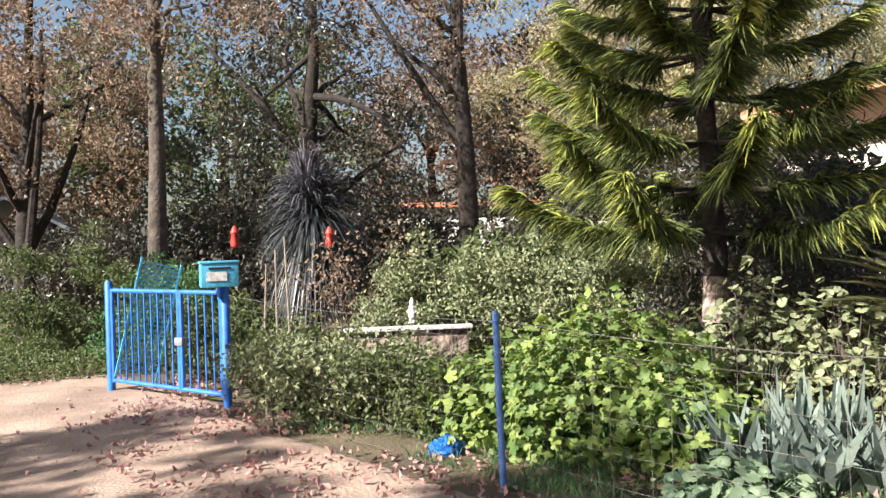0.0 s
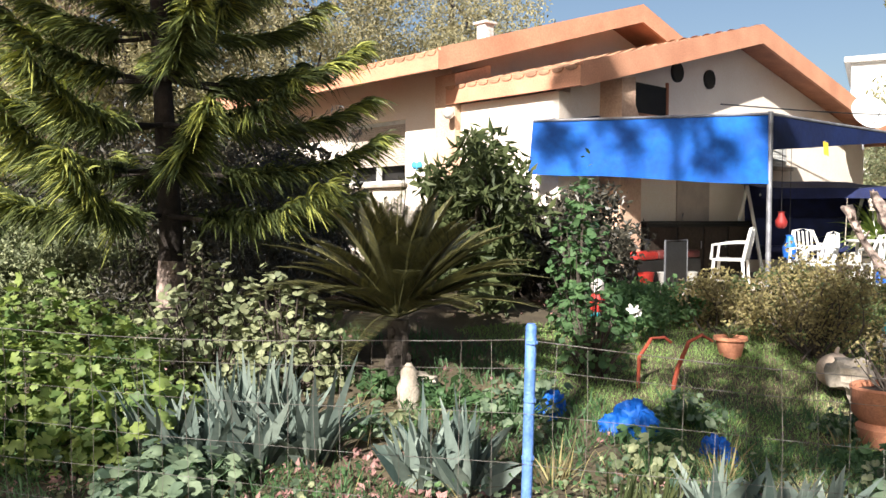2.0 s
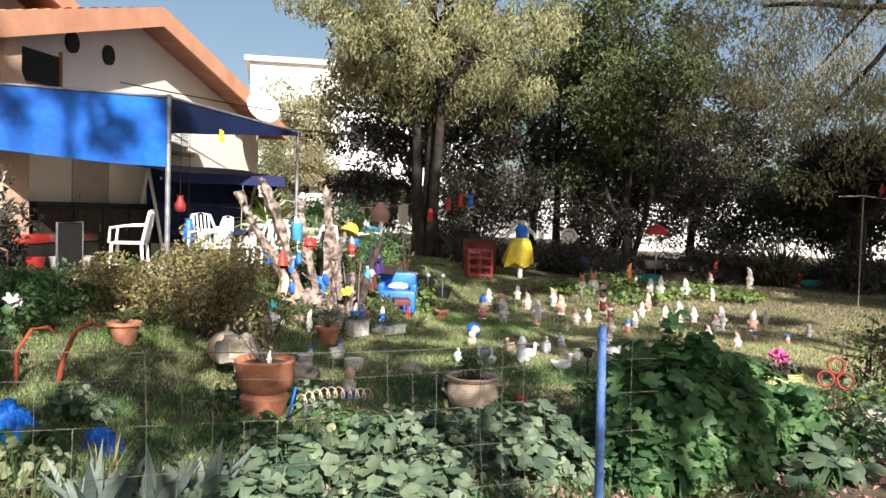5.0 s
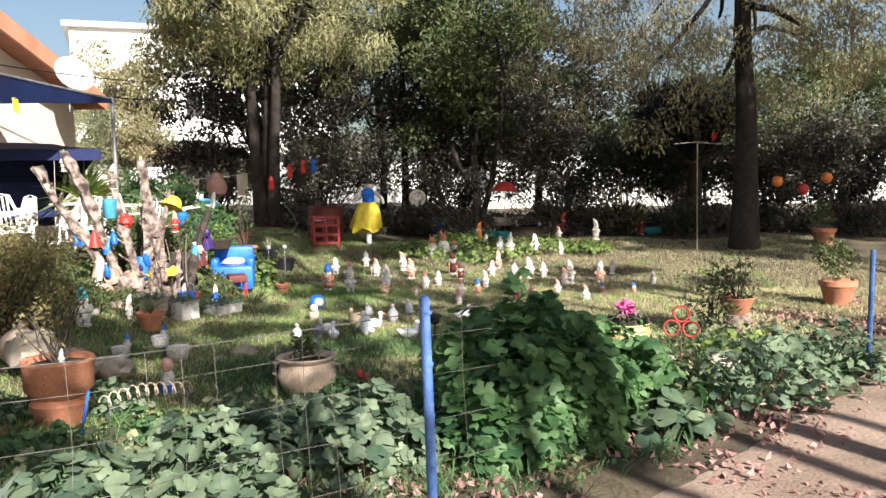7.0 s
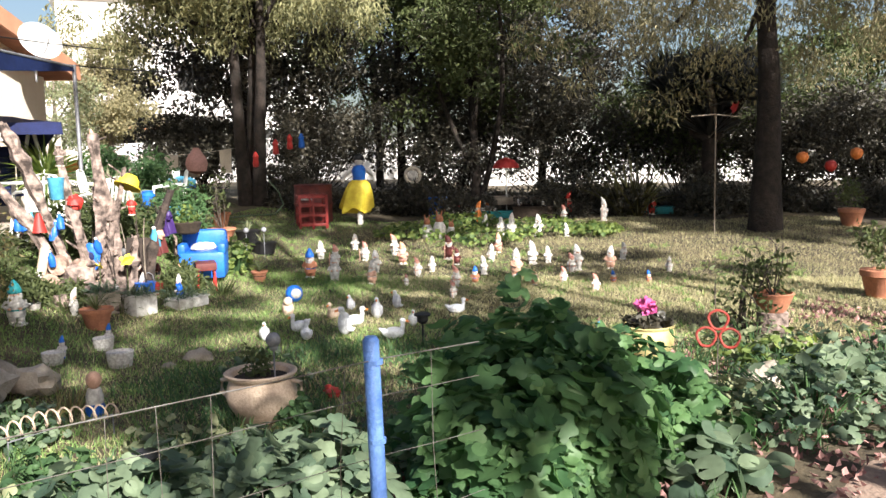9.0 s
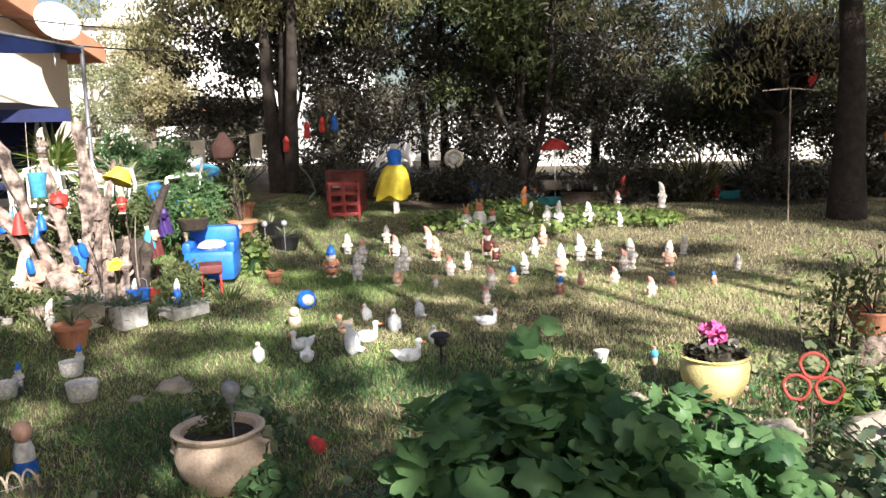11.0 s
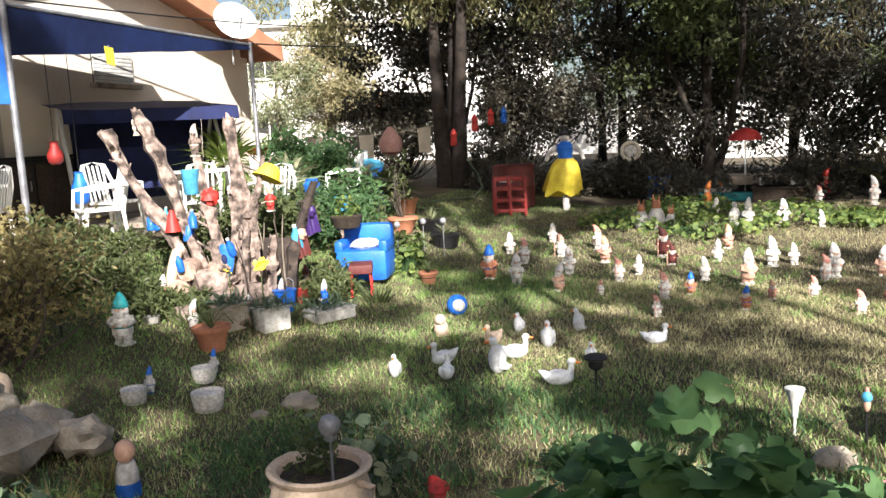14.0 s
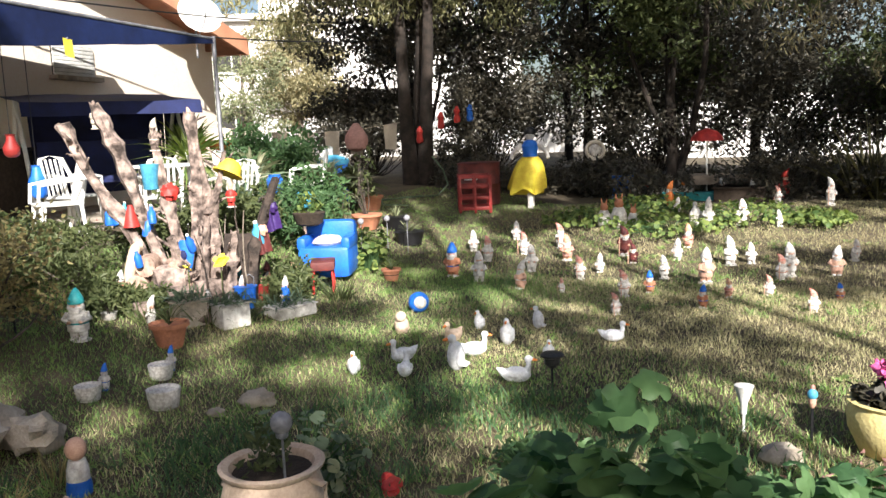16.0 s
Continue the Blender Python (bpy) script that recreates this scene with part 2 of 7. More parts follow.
def tube(points, radii, seg=8, cap=True):
    p = np.asarray(points, float)
    r = np.broadcast_to(np.asarray(radii, float), (len(p),))
    d = np.gradient(p, axis=0)
    d /= np.linalg.norm(d, axis=1)[:, None] + 1e-9
    ref = np.array([0.0, 0.0, 1.0]) if abs(d[0][2]) < 0.9 else np.array([1.0, 0.0, 0.0])
    vs = []
    for i in range(len(p)):
        a = np.cross(d[i], ref)
        a /= np.linalg.norm(a) + 1e-9
        b = np.cross(d[i], a)
        for k in range(seg):
            t = 2 * math.pi * k / seg
            vs.append(p[i] + r[i] * (math.cos(t) * a + math.sin(t) * b))
    f = [(i * seg + k, i * seg + (k + 1) % seg, (i + 1) * seg + (k + 1) % seg, (i + 1) * seg + k) for i in range(len(p) - 1) for k in range(seg)]
    if cap:
        f += [tuple(range(seg))[::-1], tuple((len(p) - 1) * seg + k for k in range(seg))]
    return Geo().add(vs, f)


def lathe(profile, seg=20):
    """A turned shape; profile rows are radius, height from the base up."""
    vs = [(r * math.cos(2 * math.pi * k / seg), r * math.sin(2 * math.pi * k / seg), z) for r, z in profile for k in range(seg)]
    n = len(profile)
    f = [(i * seg + k, i * seg + (k + 1) % seg, (i + 1) * seg + (k + 1) % seg, (i + 1) * seg + k) for i in range(n - 1) for k in range(seg)]
    f += [tuple(range(seg))[::-1], tuple((n - 1) * seg + k for k in range(seg))]
    return Geo().add(vs, f)


def ball(cx, cy, cz, rx, ry=None, rz=None, seg=12, rings=8, lump=0.0):
    ry, rz = ry or rx, rz or rx
    vs, f = [], []
    for i in range(1, rings):
        a = math.pi * i / rings
        for k in range(seg):
            t = 2 * math.pi * k / seg
            n = Vector((math.sin(a) * math.cos(t), math.sin(a) * math.sin(t), math.cos(a)))
            s = 1 + lump * (noise.noise(n * 2.3 + Vector((cx, cy, cz)) * 3) + 0.4 * noise.noise(n * 6.1 + Vector((cz, cx, rx * 20))))
            vs.append((cx + rx * n.x * s, cy + ry * n.y * s, cz + rz * n.z * s))
    vs += [(cx, cy, cz + rz), (cx, cy, cz - rz)]
    top, bot = len(vs) - 2, len(vs) - 1
    for i in range(rings - 2):
        f += [(i * seg + k, (i + 1) * seg + k, (i + 1) * seg + (k + 1) % seg, i * seg + (k + 1) % seg) for k in range(seg)]
    f += [(top, k, (k + 1) % seg) for k in range(seg)]
    f += [(bot, (rings - 2) * seg + (k + 1) % seg, (rings - 2) * seg + k) for k in range(seg)]
    return Geo().add(vs, f)


def unit(a):
    return a / (np.linalg.norm(a, axis=-1, keepdims=True) + 1e-9)


def leaves(pos, length, width, out=None, spread=0.8, fold=0.25, droop=0.0):
    """Folded, pointed leaves of five vertices each at pos; out: the way each leaf points, mixed with chance by spread."""
    pos = np.asarray(pos, float)
    n = len(pos)
    d = rng.normal(size=(n, 3))
    d = unit(d)
    if out is not None:
        d = unit(unit(np.broadcast_to(out, (n, 3))) * (1 - spread) + d * spread)
    d[:, 2] -= droop
    d = unit(d)
    side = unit(np.cross(d, unit(rng.normal(size=(n, 3)))))
    up = np.cross(side, d)
    L = (length * rng.uniform(0.65, 1.3, n))[:, None]
    W = (width * rng.uniform(0.7, 1.25, n))[:, None]
    v = np.stack([pos, pos + d * L * 0.45 + side * W * 0.5 + up * W * fold, pos + d * L - up * L * 0.08,
                  pos + d * L * 0.45 - side * W * 0.5 + up * W * fold], 1).reshape(-1, 3)
    i = np.arange(n)[:, None] * 4
    f = np.hstack([i, i + 1, i + 2, i + 3])
    g = Geo()
    g.v, g.n = [v], len(v)
    g.f = f.tolist()
    g.mi = [0] * n
    return g


def strands(root, way, length, width, seg=4, droop=0.3, twist=0.25):
    """Long strap leaves: a tapered ribbon each, that bends down by droop."""
    root, way = np.asarray(root, float), unit(np.asarray(way, float))
    n = len(root)
    L = np.broadcast_to(np.asarray(length, float), (n,))[:, None]
    W = np.broadcast_to(np.asarray(width, float), (n,))[:, None]
    side = unit(np.cross(way, np.array([0, 0, 1.0])) + rng.normal(size=(n, 3)) * twist)
    dr = np.broadcast_to(np.asarray(droop, float), (n,))[:, None]
    rows = []
    for k in range(seg + 1):
        t = k / seg
        c = root + way * L * t - np.array([0, 0, 1.0]) * L * dr * t * t
        w = W * (0.55 + 0.9 * t if t < 0.4 else 0.91 * (1 - t) / 0.6 + 0.03)
        rows += [c - side * w * 0.5, c + side * w * 0.5]
    v = np.stack(rows, 1).reshape(-1, 3)
    m = 2 * (seg + 1)
    i = np.arange(n)[:, None] * m
    f = np.vstack([np.hstack([i + 2 * k, i + 2 * k + 1, i + 2 * k + 3, i + 2 * k + 2]) for k in range(seg)])
    g = Geo()
    g.v, g.n, g.f, g.mi = [v], len(v), f.tolist(), [0] * len(f)
    return g


def cloud(clumps, per, spread, flat=1.0):
    """Points gathered round clump centres, thinner towards each clump's middle."""
    c = np.repeat(np.asarray(clumps, float), per, 0)
    d = unit(rng.normal(size=c.shape)) * (rng.uniform(0.15, 1, len(c)) ** 0.5)[:, None] * spread
    d[:, 2] *= flat
    return c + d


def crown_clumps(n, cx, cy, cz, rx, ry, rz, hollow=0.35):
    d = unit(rng.normal(size=(n, 3))) * (rng.uniform(hollow ** 3, 1, n) ** (1 / 3))[:, None]
    d *= (1 + 0.28 * np.sin(d[:, :1] * 5.1 + d[:, 1:2] * 4.3 + cx))
    return d * np.array([rx, ry, rz]) + np.array([cx, cy, cz])


def step01(a):
    a = min(1.0, max(0.0, a))
    return a * a * (3 - 2 * a)


def ground_z(x, y):
    """The garden dips from the lane to the lawn and climbs to the house and to the back."""
    return (-0.2 * step01((x - 3) / 4) + 0.7 * step01((y - 3.3) / 4.2) * step01((x - 1) / 5) * (1 - 0.5 * step01((x - 14) / 5))
            + 0.3 * step01((x - 14) / 6))


def limb(a, b, r0, r1, bend=0.15, n=6):
    a, b = np.asarray(a, float), np.asarray(b, float)
    t = np.linspace(0, 1, n)[:, None]
    off = rng.normal(size=3) * bend * np.linalg.norm(b - a)
    return tube(a + (b - a) * t + off * np.sin(t * math.pi) + rng.normal(size=(n, 3)) * r1 * 0.6 * (t > 0) * (t < 1), r0 + (r1 - r0) * t[:, 0], 8)


def tree(name, x, y, height, trunk_r, crown, label, leafmat, barkmat, n_clump=70, per=90, size=(0.09, 0.045), lean=(0, 0), limbs=7, spread=0.55,
         category="tree", hollow=0.4, droop=0.2, first=0.35, flat=0.7, stems=1):
    """crown: centre above the base and half axes, (dx, dy, dz, rx, ry, rz)."""
    t = thing(name, x, y, label=label, category=category)
    dx, dy, dz, rx, ry, rz = crown
    g = Geo()
    for s in range(stems):
        off = np.array([math.cos(s * 2.4), math.sin(s * 2.4), 0]) * trunk_r * 0.9 * (stems > 1)
        base = np.array([0, 0, -0.15]) + off
        top = np.array([lean[0] * height + off[0] * 4, lean[1] * height + off[1] * 4, height])
        k = np.linspace(0, 1, 9)[:, None]
        wob = np.cumsum(rng.normal(size=(9, 3)) * 0.03 * height * np.array([1, 1, 0]), 0) * 0.35
        pts = base + (top - base) * k + wob * k
        rad = trunk_r * (1.25 - 0.25 * np.minimum(1, k[:, 0] * 6)) * (1 - 0.72 * k[:, 0])
        g.join(tube(pts, rad, 10))
        for _ in range(limbs):
            u = rng.uniform(first, 0.95)
            i = min(8, int(u * 8))
            a = pts[i]
            d = crown_clumps(1, dx, dy, dz, rx * 0.6, ry * 0.6, rz * 0.65, 0.5)[0]
            g.join(limb(a, d, rad[i] * 0.55, 0.015 + trunk_r * 0.06, 0.06))
    part("trunk", g, barkmat, t)
    cl = crown_clumps(n_clump, dx, dy, dz, rx, ry, rz, hollow)
    cl = cl[cl[:, 2] > 0.1]
    pts = cloud(cl, per, spread, flat)
    part("crown", leaves(pts, size[0], size[1], out=np.array([0, 0, -1.0]) if droop > 0.3 else None, spread=0.6, droop=droop), leafmat, t, smooth=False)
    return t


def shrub(name, x, y, rx, ry, h, label, leafmat, n_clump=30, per=80, size=(0.06, 0.035), stems=7, barkmat="bark", category="shrub", spread=0.22, z0=0.0, hollow=0.2, group=""):
    t = thing(name, x, y, label=label, category=category, group=group)
    cl = crown_clumps(n_clump, 0, 0, z0 + (h - z0) * 0.5, rx, ry, (h - z0) * 0.5, hollow)
    cl[:, 2] = np.maximum(cl[:, 2], 0.04)
    g = Geo()
    for i in range(stems):
        g.join(limb((rng.normal() * 0.06, rng.normal() * 0.06, -0.05), cl[i % len(cl)], 0.014, 0.004))
    part("branchwork", g, barkmat, t)
    pts = cloud(cl, per, spread, 0.85)
    pts[:, 2] = np.maximum(pts[:, 2], 0.01)
    part("foliage", leaves(pts, size[0], size[1], droop=0.1), leafmat, t, smooth=False)
    return t


# ---- ground ----
FENCE = [(-1.75, 7.36), (0.80, 4.70), (2.87, 2.25), (5.15, 0.37), (9.30, -2.60), (11.60, -4.60)]


def beyond_fence(x, y):
    """Metres inside the garden, past the fence's line; minus on the lane."""
    best = 1e9
    for (ax, ay), (bx, by) in zip(FENCE, FENCE[1:]):
        t = min(1, max(0, ((x - ax) * (bx - ax) + (y - ay) * (by - ay)) / ((bx - ax) ** 2 + (by - ay) ** 2)))
        d = math.hypot(x - ax - t * (bx - ax), y - ay - t * (by - ay))
        if d < abs(best):
            s = (bx - ax) * (y - ay) - (by - ay) * (x - ax)
            best = d if s > 0 else -d
    return best


def surface_z(x, y):
    near = step01((40 - max(abs(x), abs(y))) / 10)
    return ground_z(x, y) + near * (0.02 * noise.noise(Vector((x * 0.7, y * 0.7, 0))) + 0.01 * noise.noise(Vector((x * 3, y * 3, 4))))


def axis(lo, hi, fine_lo, fine_hi, step):
    a = list(np.arange(fine_lo, fine_hi + 1e-6, step))
    s, out = step, []
    while a[-1] < hi:
        s *= 1.35
        a.append(a[-1] + s)
    s = step
    while a[0] > lo:
        s *= 1.35
        a.insert(0, a[0] - s)
    return a


xs, ys = axis(-900, 900, -10, 26, 0.3), axis(-900, 900, -9, 15, 0.3)
gv, gf = [], []
for y in ys:
    for x in xs:
        gv.append((x, y, surface_z(x, y)))
nx = len(xs)
gf = [(j * nx + i, j * nx + i + 1, (j + 1) * nx + i + 1, (j + 1) * nx + i) for j in range(len(ys) - 1) for i in range(nx - 1)]
M["soil_ground"] = material("garden_soil", (0.12, 0.095, 0.055), (0.05, 0.038, 0.025), 1.1, 0.95, bump=0.8, fine=28)
single("ground", Geo().add(gv, gf), "soil_ground", label="uneven garden earth with thin grass and litter", category="ground", kind="structure")

# the lane: a trodden sheet of pale earth outside the fence
lv, lf, key = [], [], {}
for i in range(-100, 104):
    for j in range(-65, 100):
        x, y = i * 0.13, j * 0.13
        inside = beyond_fence(x, y)
        keep = (inside < -0.05 + 0.3 * noise.noise(Vector((x, y, 1))) + 0.12 * noise.noise(Vector((x * 4, y * 4, 1))) and not (x < -1.9 and y > 10.2 + 0.5 * noise.noise(Vector((x * .5, 0, 0)))) and y - 0.55 * x < 11.5 + .4 * noise.noise(Vector((x, y, 9))))
        if not keep:
            continue
        q = []
        for a, b in ((i, j), (i + 1, j), (i + 1, j + 1), (i, j + 1)):
            if (a, b) not in key:
                key[a, b] = len(lv)
                px, py = a * 0.13, b * 0.13
                lv.append((px, py, surface_z(px, py) + 0.02 - 0.06 * step01((beyond_fence(px, py) + 0.35) / 0.4)))
            q.append(key[a, b])
        lf.append(q)
single("road", Geo().add(lv, lf), "dirt", label="pale trodden earth lane with scattered dry leaves", category="lane", kind="structure")


def scatter(n, x0, x1, y0, y1, keep):
    p = np.column_stack([rng.uniform(x0, x1, n), rng.uniform(y0, y1, n)])
    return np.array([(x, y, surface_z(x, y)) for x, y in p if keep(x, y)])


def lawn(x, y):
    d = beyond_fence(x, y)
    return d > 0.9 and x > 5.2 and y < 6.6 and x < 19.6 - 0.4 * math.sin(y * 2) and noise.noise(Vector((x * 0.9, y * 0.9, 2))) + 0.35 * noise.noise(Vector((x * 4, y * 4, 2))) > -0.8


# lawn grass, denser near the lane
roots = np.vstack([scatter(290000, 5, 14, -4, 6.5, lawn), scatter(140000, 13, 22, -5, 7, lawn)])
roots[:, 2] -= 0.01
way = np.column_stack([rng.normal(size=(len(roots), 2)) * 0.55, np.ones(len(roots))])
lush = np.array([0.42 + 0.16 * (y - 2.2) - 0.03 * (x - 10) + 0.9 * noise.noise(Vector((x * 0.55, y * 0.55, 11))) for x, y, z in roots]) > rng.uniform(0, 1, len(roots))
for sel, m, lab in ((lush, "grass", "short lush green lawn grass"), (~lush, "straw", "short patchy straw coloured lawn grass")):
    q = roots[sel]
    single("lawn_grass", strands(q, way[sel], rng.uniform(0.03, 0.08, len(q)), 0.017, 1, 0.15), m, label=lab, category="grass", kind="stuff", smooth=False)
tuft = scatter(1500, 5.5, 17, -3, 6.3, lambda x, y: lawn(x, y) and noise.noise(Vector((x * 0.8, y * 0.8, 21))) > -0.1)
q = np.repeat(tuft, 16, 0) + np.column_stack([rng.normal(size=(len(tuft) * 16, 2)) * 0.028, np.full(len(tuft) * 16, -0.01)])
w = np.column_stack([rng.normal(size=(len(q), 2)) * 0.7, np.ones(len(q))])
single("grass_tufts", strands(q, w, rng.uniform(0.07, 0.15, len(q)), 0.011, 2, 0.4), "grass", label="rough longer tufts standing in the lawn", category="grass", kind="stuff", smooth=False)
weed = scatter(110000, -1, 10, -3, 9, lambda x, y: 0.02 < beyond_fence(x, y) < 4.2 and noise.noise(Vector((x * 1.3, y * 1.3, 7))) + 0.5 * noise.noise(Vector((x * 5, y * 5, 7))) > -0.05)
way = np.column_stack([rng.normal(size=(len(weed), 2)) * 0.5, np.ones(len(weed))])
single("weeds", strands(weed, way, rng.uniform(0.06, 0.22, len(weed)), 0.012, 2, 0.3), "mallow", label="green weeds and tall grass along the fence", category="weeds", kind="stuff", smooth=False)
verge = scatter(30000, -12, -2.2, 8.0, 13, lambda x, y: y > 10.0 + 0.4 * noise.noise(Vector((x, y, 3))) or y - 0.55 * x > 11.3)
single("verge_plants", leaves(cloud(verge, 1, 0.12) + np.array([0, 0, 0.1]), 0.06, 0.04), "midleaf", label="low leafy green verge plants beside the lane", category="plants", kind="stuff", smooth=False)
lit = scatter(46000, -6, 13, -5, 9.5, lambda x, y: -1.6 < beyond_fence(x, y) < 1.9 and noise.noise(Vector((x * 1.1, y * 1.1, 5))) > -0.1)
lit = np.vstack([lit, scatter(2600, -6, 16, -5, 9.5, lambda x, y: not lawn(x, y))])
lit[:, 2] += 0.03
single("leaf_litter", leaves(lit, 0.055, 0.038, out=np.array([1.0, 0, 0.0]), spread=0.95), "dry", label="brown fallen leaves lying on the earth", category="litter", kind="stuff", smooth=False)

# ---- fence and gate ----
TOPS = [1.12, 1.08, 1.13, 0.985, 0.78, 0.80]
fence = thing("fence", 0, 0, 0, label="low wire mesh fence on blue painted posts", category="fence")
for i, (x, y) in enumerate(FENCE[1:], 1):
    h = TOPS[i] - ground_z(x, y)
    g = tube([(0, 0, -0.2), (0, 0, h * 0.5), (0.006, 0, h - 0.01), (0.006, 0, h)], [0.022, 0.021, 0.021, 0.015], 10)
    for k in range(5):
        z = h * (0.18 + 0.19 * k)
        g.join(tube([(0, 0, z - 0.006), (0, 0, z + 0.006)], [0.0245, 0.0245], 8))
    p = part("post", g, "blue", fence, "pale blue painted steel post")
    p.matrix_basis = pose(x, y, ground_z(x, y), rng.normal() * 1.0, rng.normal() * 1.0, i * 40)
for i in range(len(FENCE) - 1):
    (ax, ay), (bx, by) = FENCE[i], FENCE[i + 1]
    n = 26

    def mesh_point(u, w):
        x, y = ax + (bx - ax) * u, ay + (by - ay) * u
        z0, z1 = ground_z(x, y), TOPS[i] * (1 - u) + TOPS[i + 1] * u
        sag = 0.05 * math.sin(math.pi * u) * w
        nn = noise.noise(Vector((x * 2, y * 2, w * 3))) * 0.03
        return (x + nn, y + nn, z0 + 0.03 + (z1 - z0 - 0.09) * w - sag)

    for w in (0.02, 0.2, 0.38, 0.56, 0.74, 0.9, 1.0):
        last = 2 if i == 3 else n
        part("wire", tube([mesh_point(k / n, w) for k in range(last + 1)], 0.0011 if w < 1 else 0.0017, 4, False), "wire", fence)
    g = Geo()
    for k in range(1, last):
        if rng.uniform() < 0.9:
            g.join(tube([mesh_point(k / n + rng.normal() * 0.002, w) for w in (0.02, 0.38, 0.74, 1.0 if rng.uniform() < .8 else .74)], 0.0009, 4, False))
    part("mesh_wire", g, "wire", fence)

GA, GB = Vector((-1.75, 7.36)), Vector((-3.36, 8.38))
glen = (GB - GA).length
gate = thing("gate", GA.x, GA.y, 0, math.degrees(math.atan2(GB.y - GA.y, GB.x - GA.x)), "closed blue painted steel bar gate", "gate")


def bar(x0, z0, x1, z1, r):
    return tube([(x0, 0, z0), (x0 * .5 + x1 * .5, 0, z0 * .5 + z1 * .5), (x1, 0, z1)], r, 8)


for x, h in ((0, 1.14), (glen, 1.18)):
    part("gate_post", tube([(x, 0.0, -0.2), (x, 0, h - .02), (x, 0, h)], [0.042, 0.042, 0.03], 12), "gate", gate)
mid = glen * 0.36
for x0, x1 in ((0.06, mid - 0.02), (mid + 0.02, glen - 0.06)):
    for z in (0.12, 1.08):
        part("rail", bar(x0, z, x1, z, 0.022), "gate", gate)
    for x in (x0, x1):
        part("stile", bar(x, 0.1, x, 1.1, 0.024), "gate", gate)
    n = max(3, round((x1 - x0) / 0.115))
    for k in range(1, n):
        x = x0 + (x1 - x0) * k / n
        part("gate_bar", bar(x, 0.12, x, 1.08, 0.009), "gate", gate)
part("latch", box(mid - 0.06, mid + 0.06, -0.035, 0.035, 0.55, 0.63, 0.008), "steel", gate)
sign = thing("mailbox", -1.78, 7.30, 1.12, 25, "pale blue metal letter box on the gate post", "letter box")
part("box_body", box(-0.17, 0.17, -0.09, 0.09, 0.02, 0.24, 0.012), "cyan", sign)
part("lid", box(-0.18, 0.18, -0.10, 0.10, 0.24, 0.262, 0.008), "cyan", sign)
part("name_plate", box(-0.12, 0.06, -0.097, -0.091, 0.08, 0.16), "chalk", sign, "plain white plate with illegible bars")
part("slot", box(-0.10, 0.10, -0.096, -0.0905, 0.185, 0.205), "dark", sign)
part("bracket", tube([(0, 0, -0.1), (0, 0, 0.03)], 0.02, 8), "gate", sign)
pan = thing("garden_screen", -2.95, 8.35, 0.62, 35, "leaning turquoise perforated metal panel behind the gate", "panel", tilt=(0, 14))
g = Geo()
for k in range(9):
    g.join(box(-0.2 + k * 0.05 - .006, -0.2 + k * 0.05 + .006, -0.004, 0.004, -0.42, 0.75))
for k in range(24):
    g.join(box(-0.206, 0.206, -0.006, 0.002, -0.42 + k * 0.05, -0.408 + k * 0.05))
part("grille", g, "cyan", pan)
part("panel_frame", box(-0.22, -0.2, -0.012, 0.012, -0.5, 0.78).join(box(0.2, 0.22, -0.012, 0.012, -0.62, 0.78)), "cyan", pan)

# ---- house ----
house = thing("house", 8.26, 8.22, 0, 11.5, "white stucco bungalow with orange fascias and tiled twin gables", "house")


def prism(poly, v0, v1):
    """A polygon in the facade's plane (u, z), drawn out from v0 to v1."""
    n = len(poly)
    vs = [(u, v0, z) for u, z in poly] + [(u, v1, z) for u, z in poly]
    f = [tuple(range(n)), tuple(range(2 * n - 1, n - 1, -1))] + [(i, n + i, n + (i + 1) % n, (i + 1) % n) for i in range(n)]
    return Geo().add(vs, [q[::-1] for q in f])


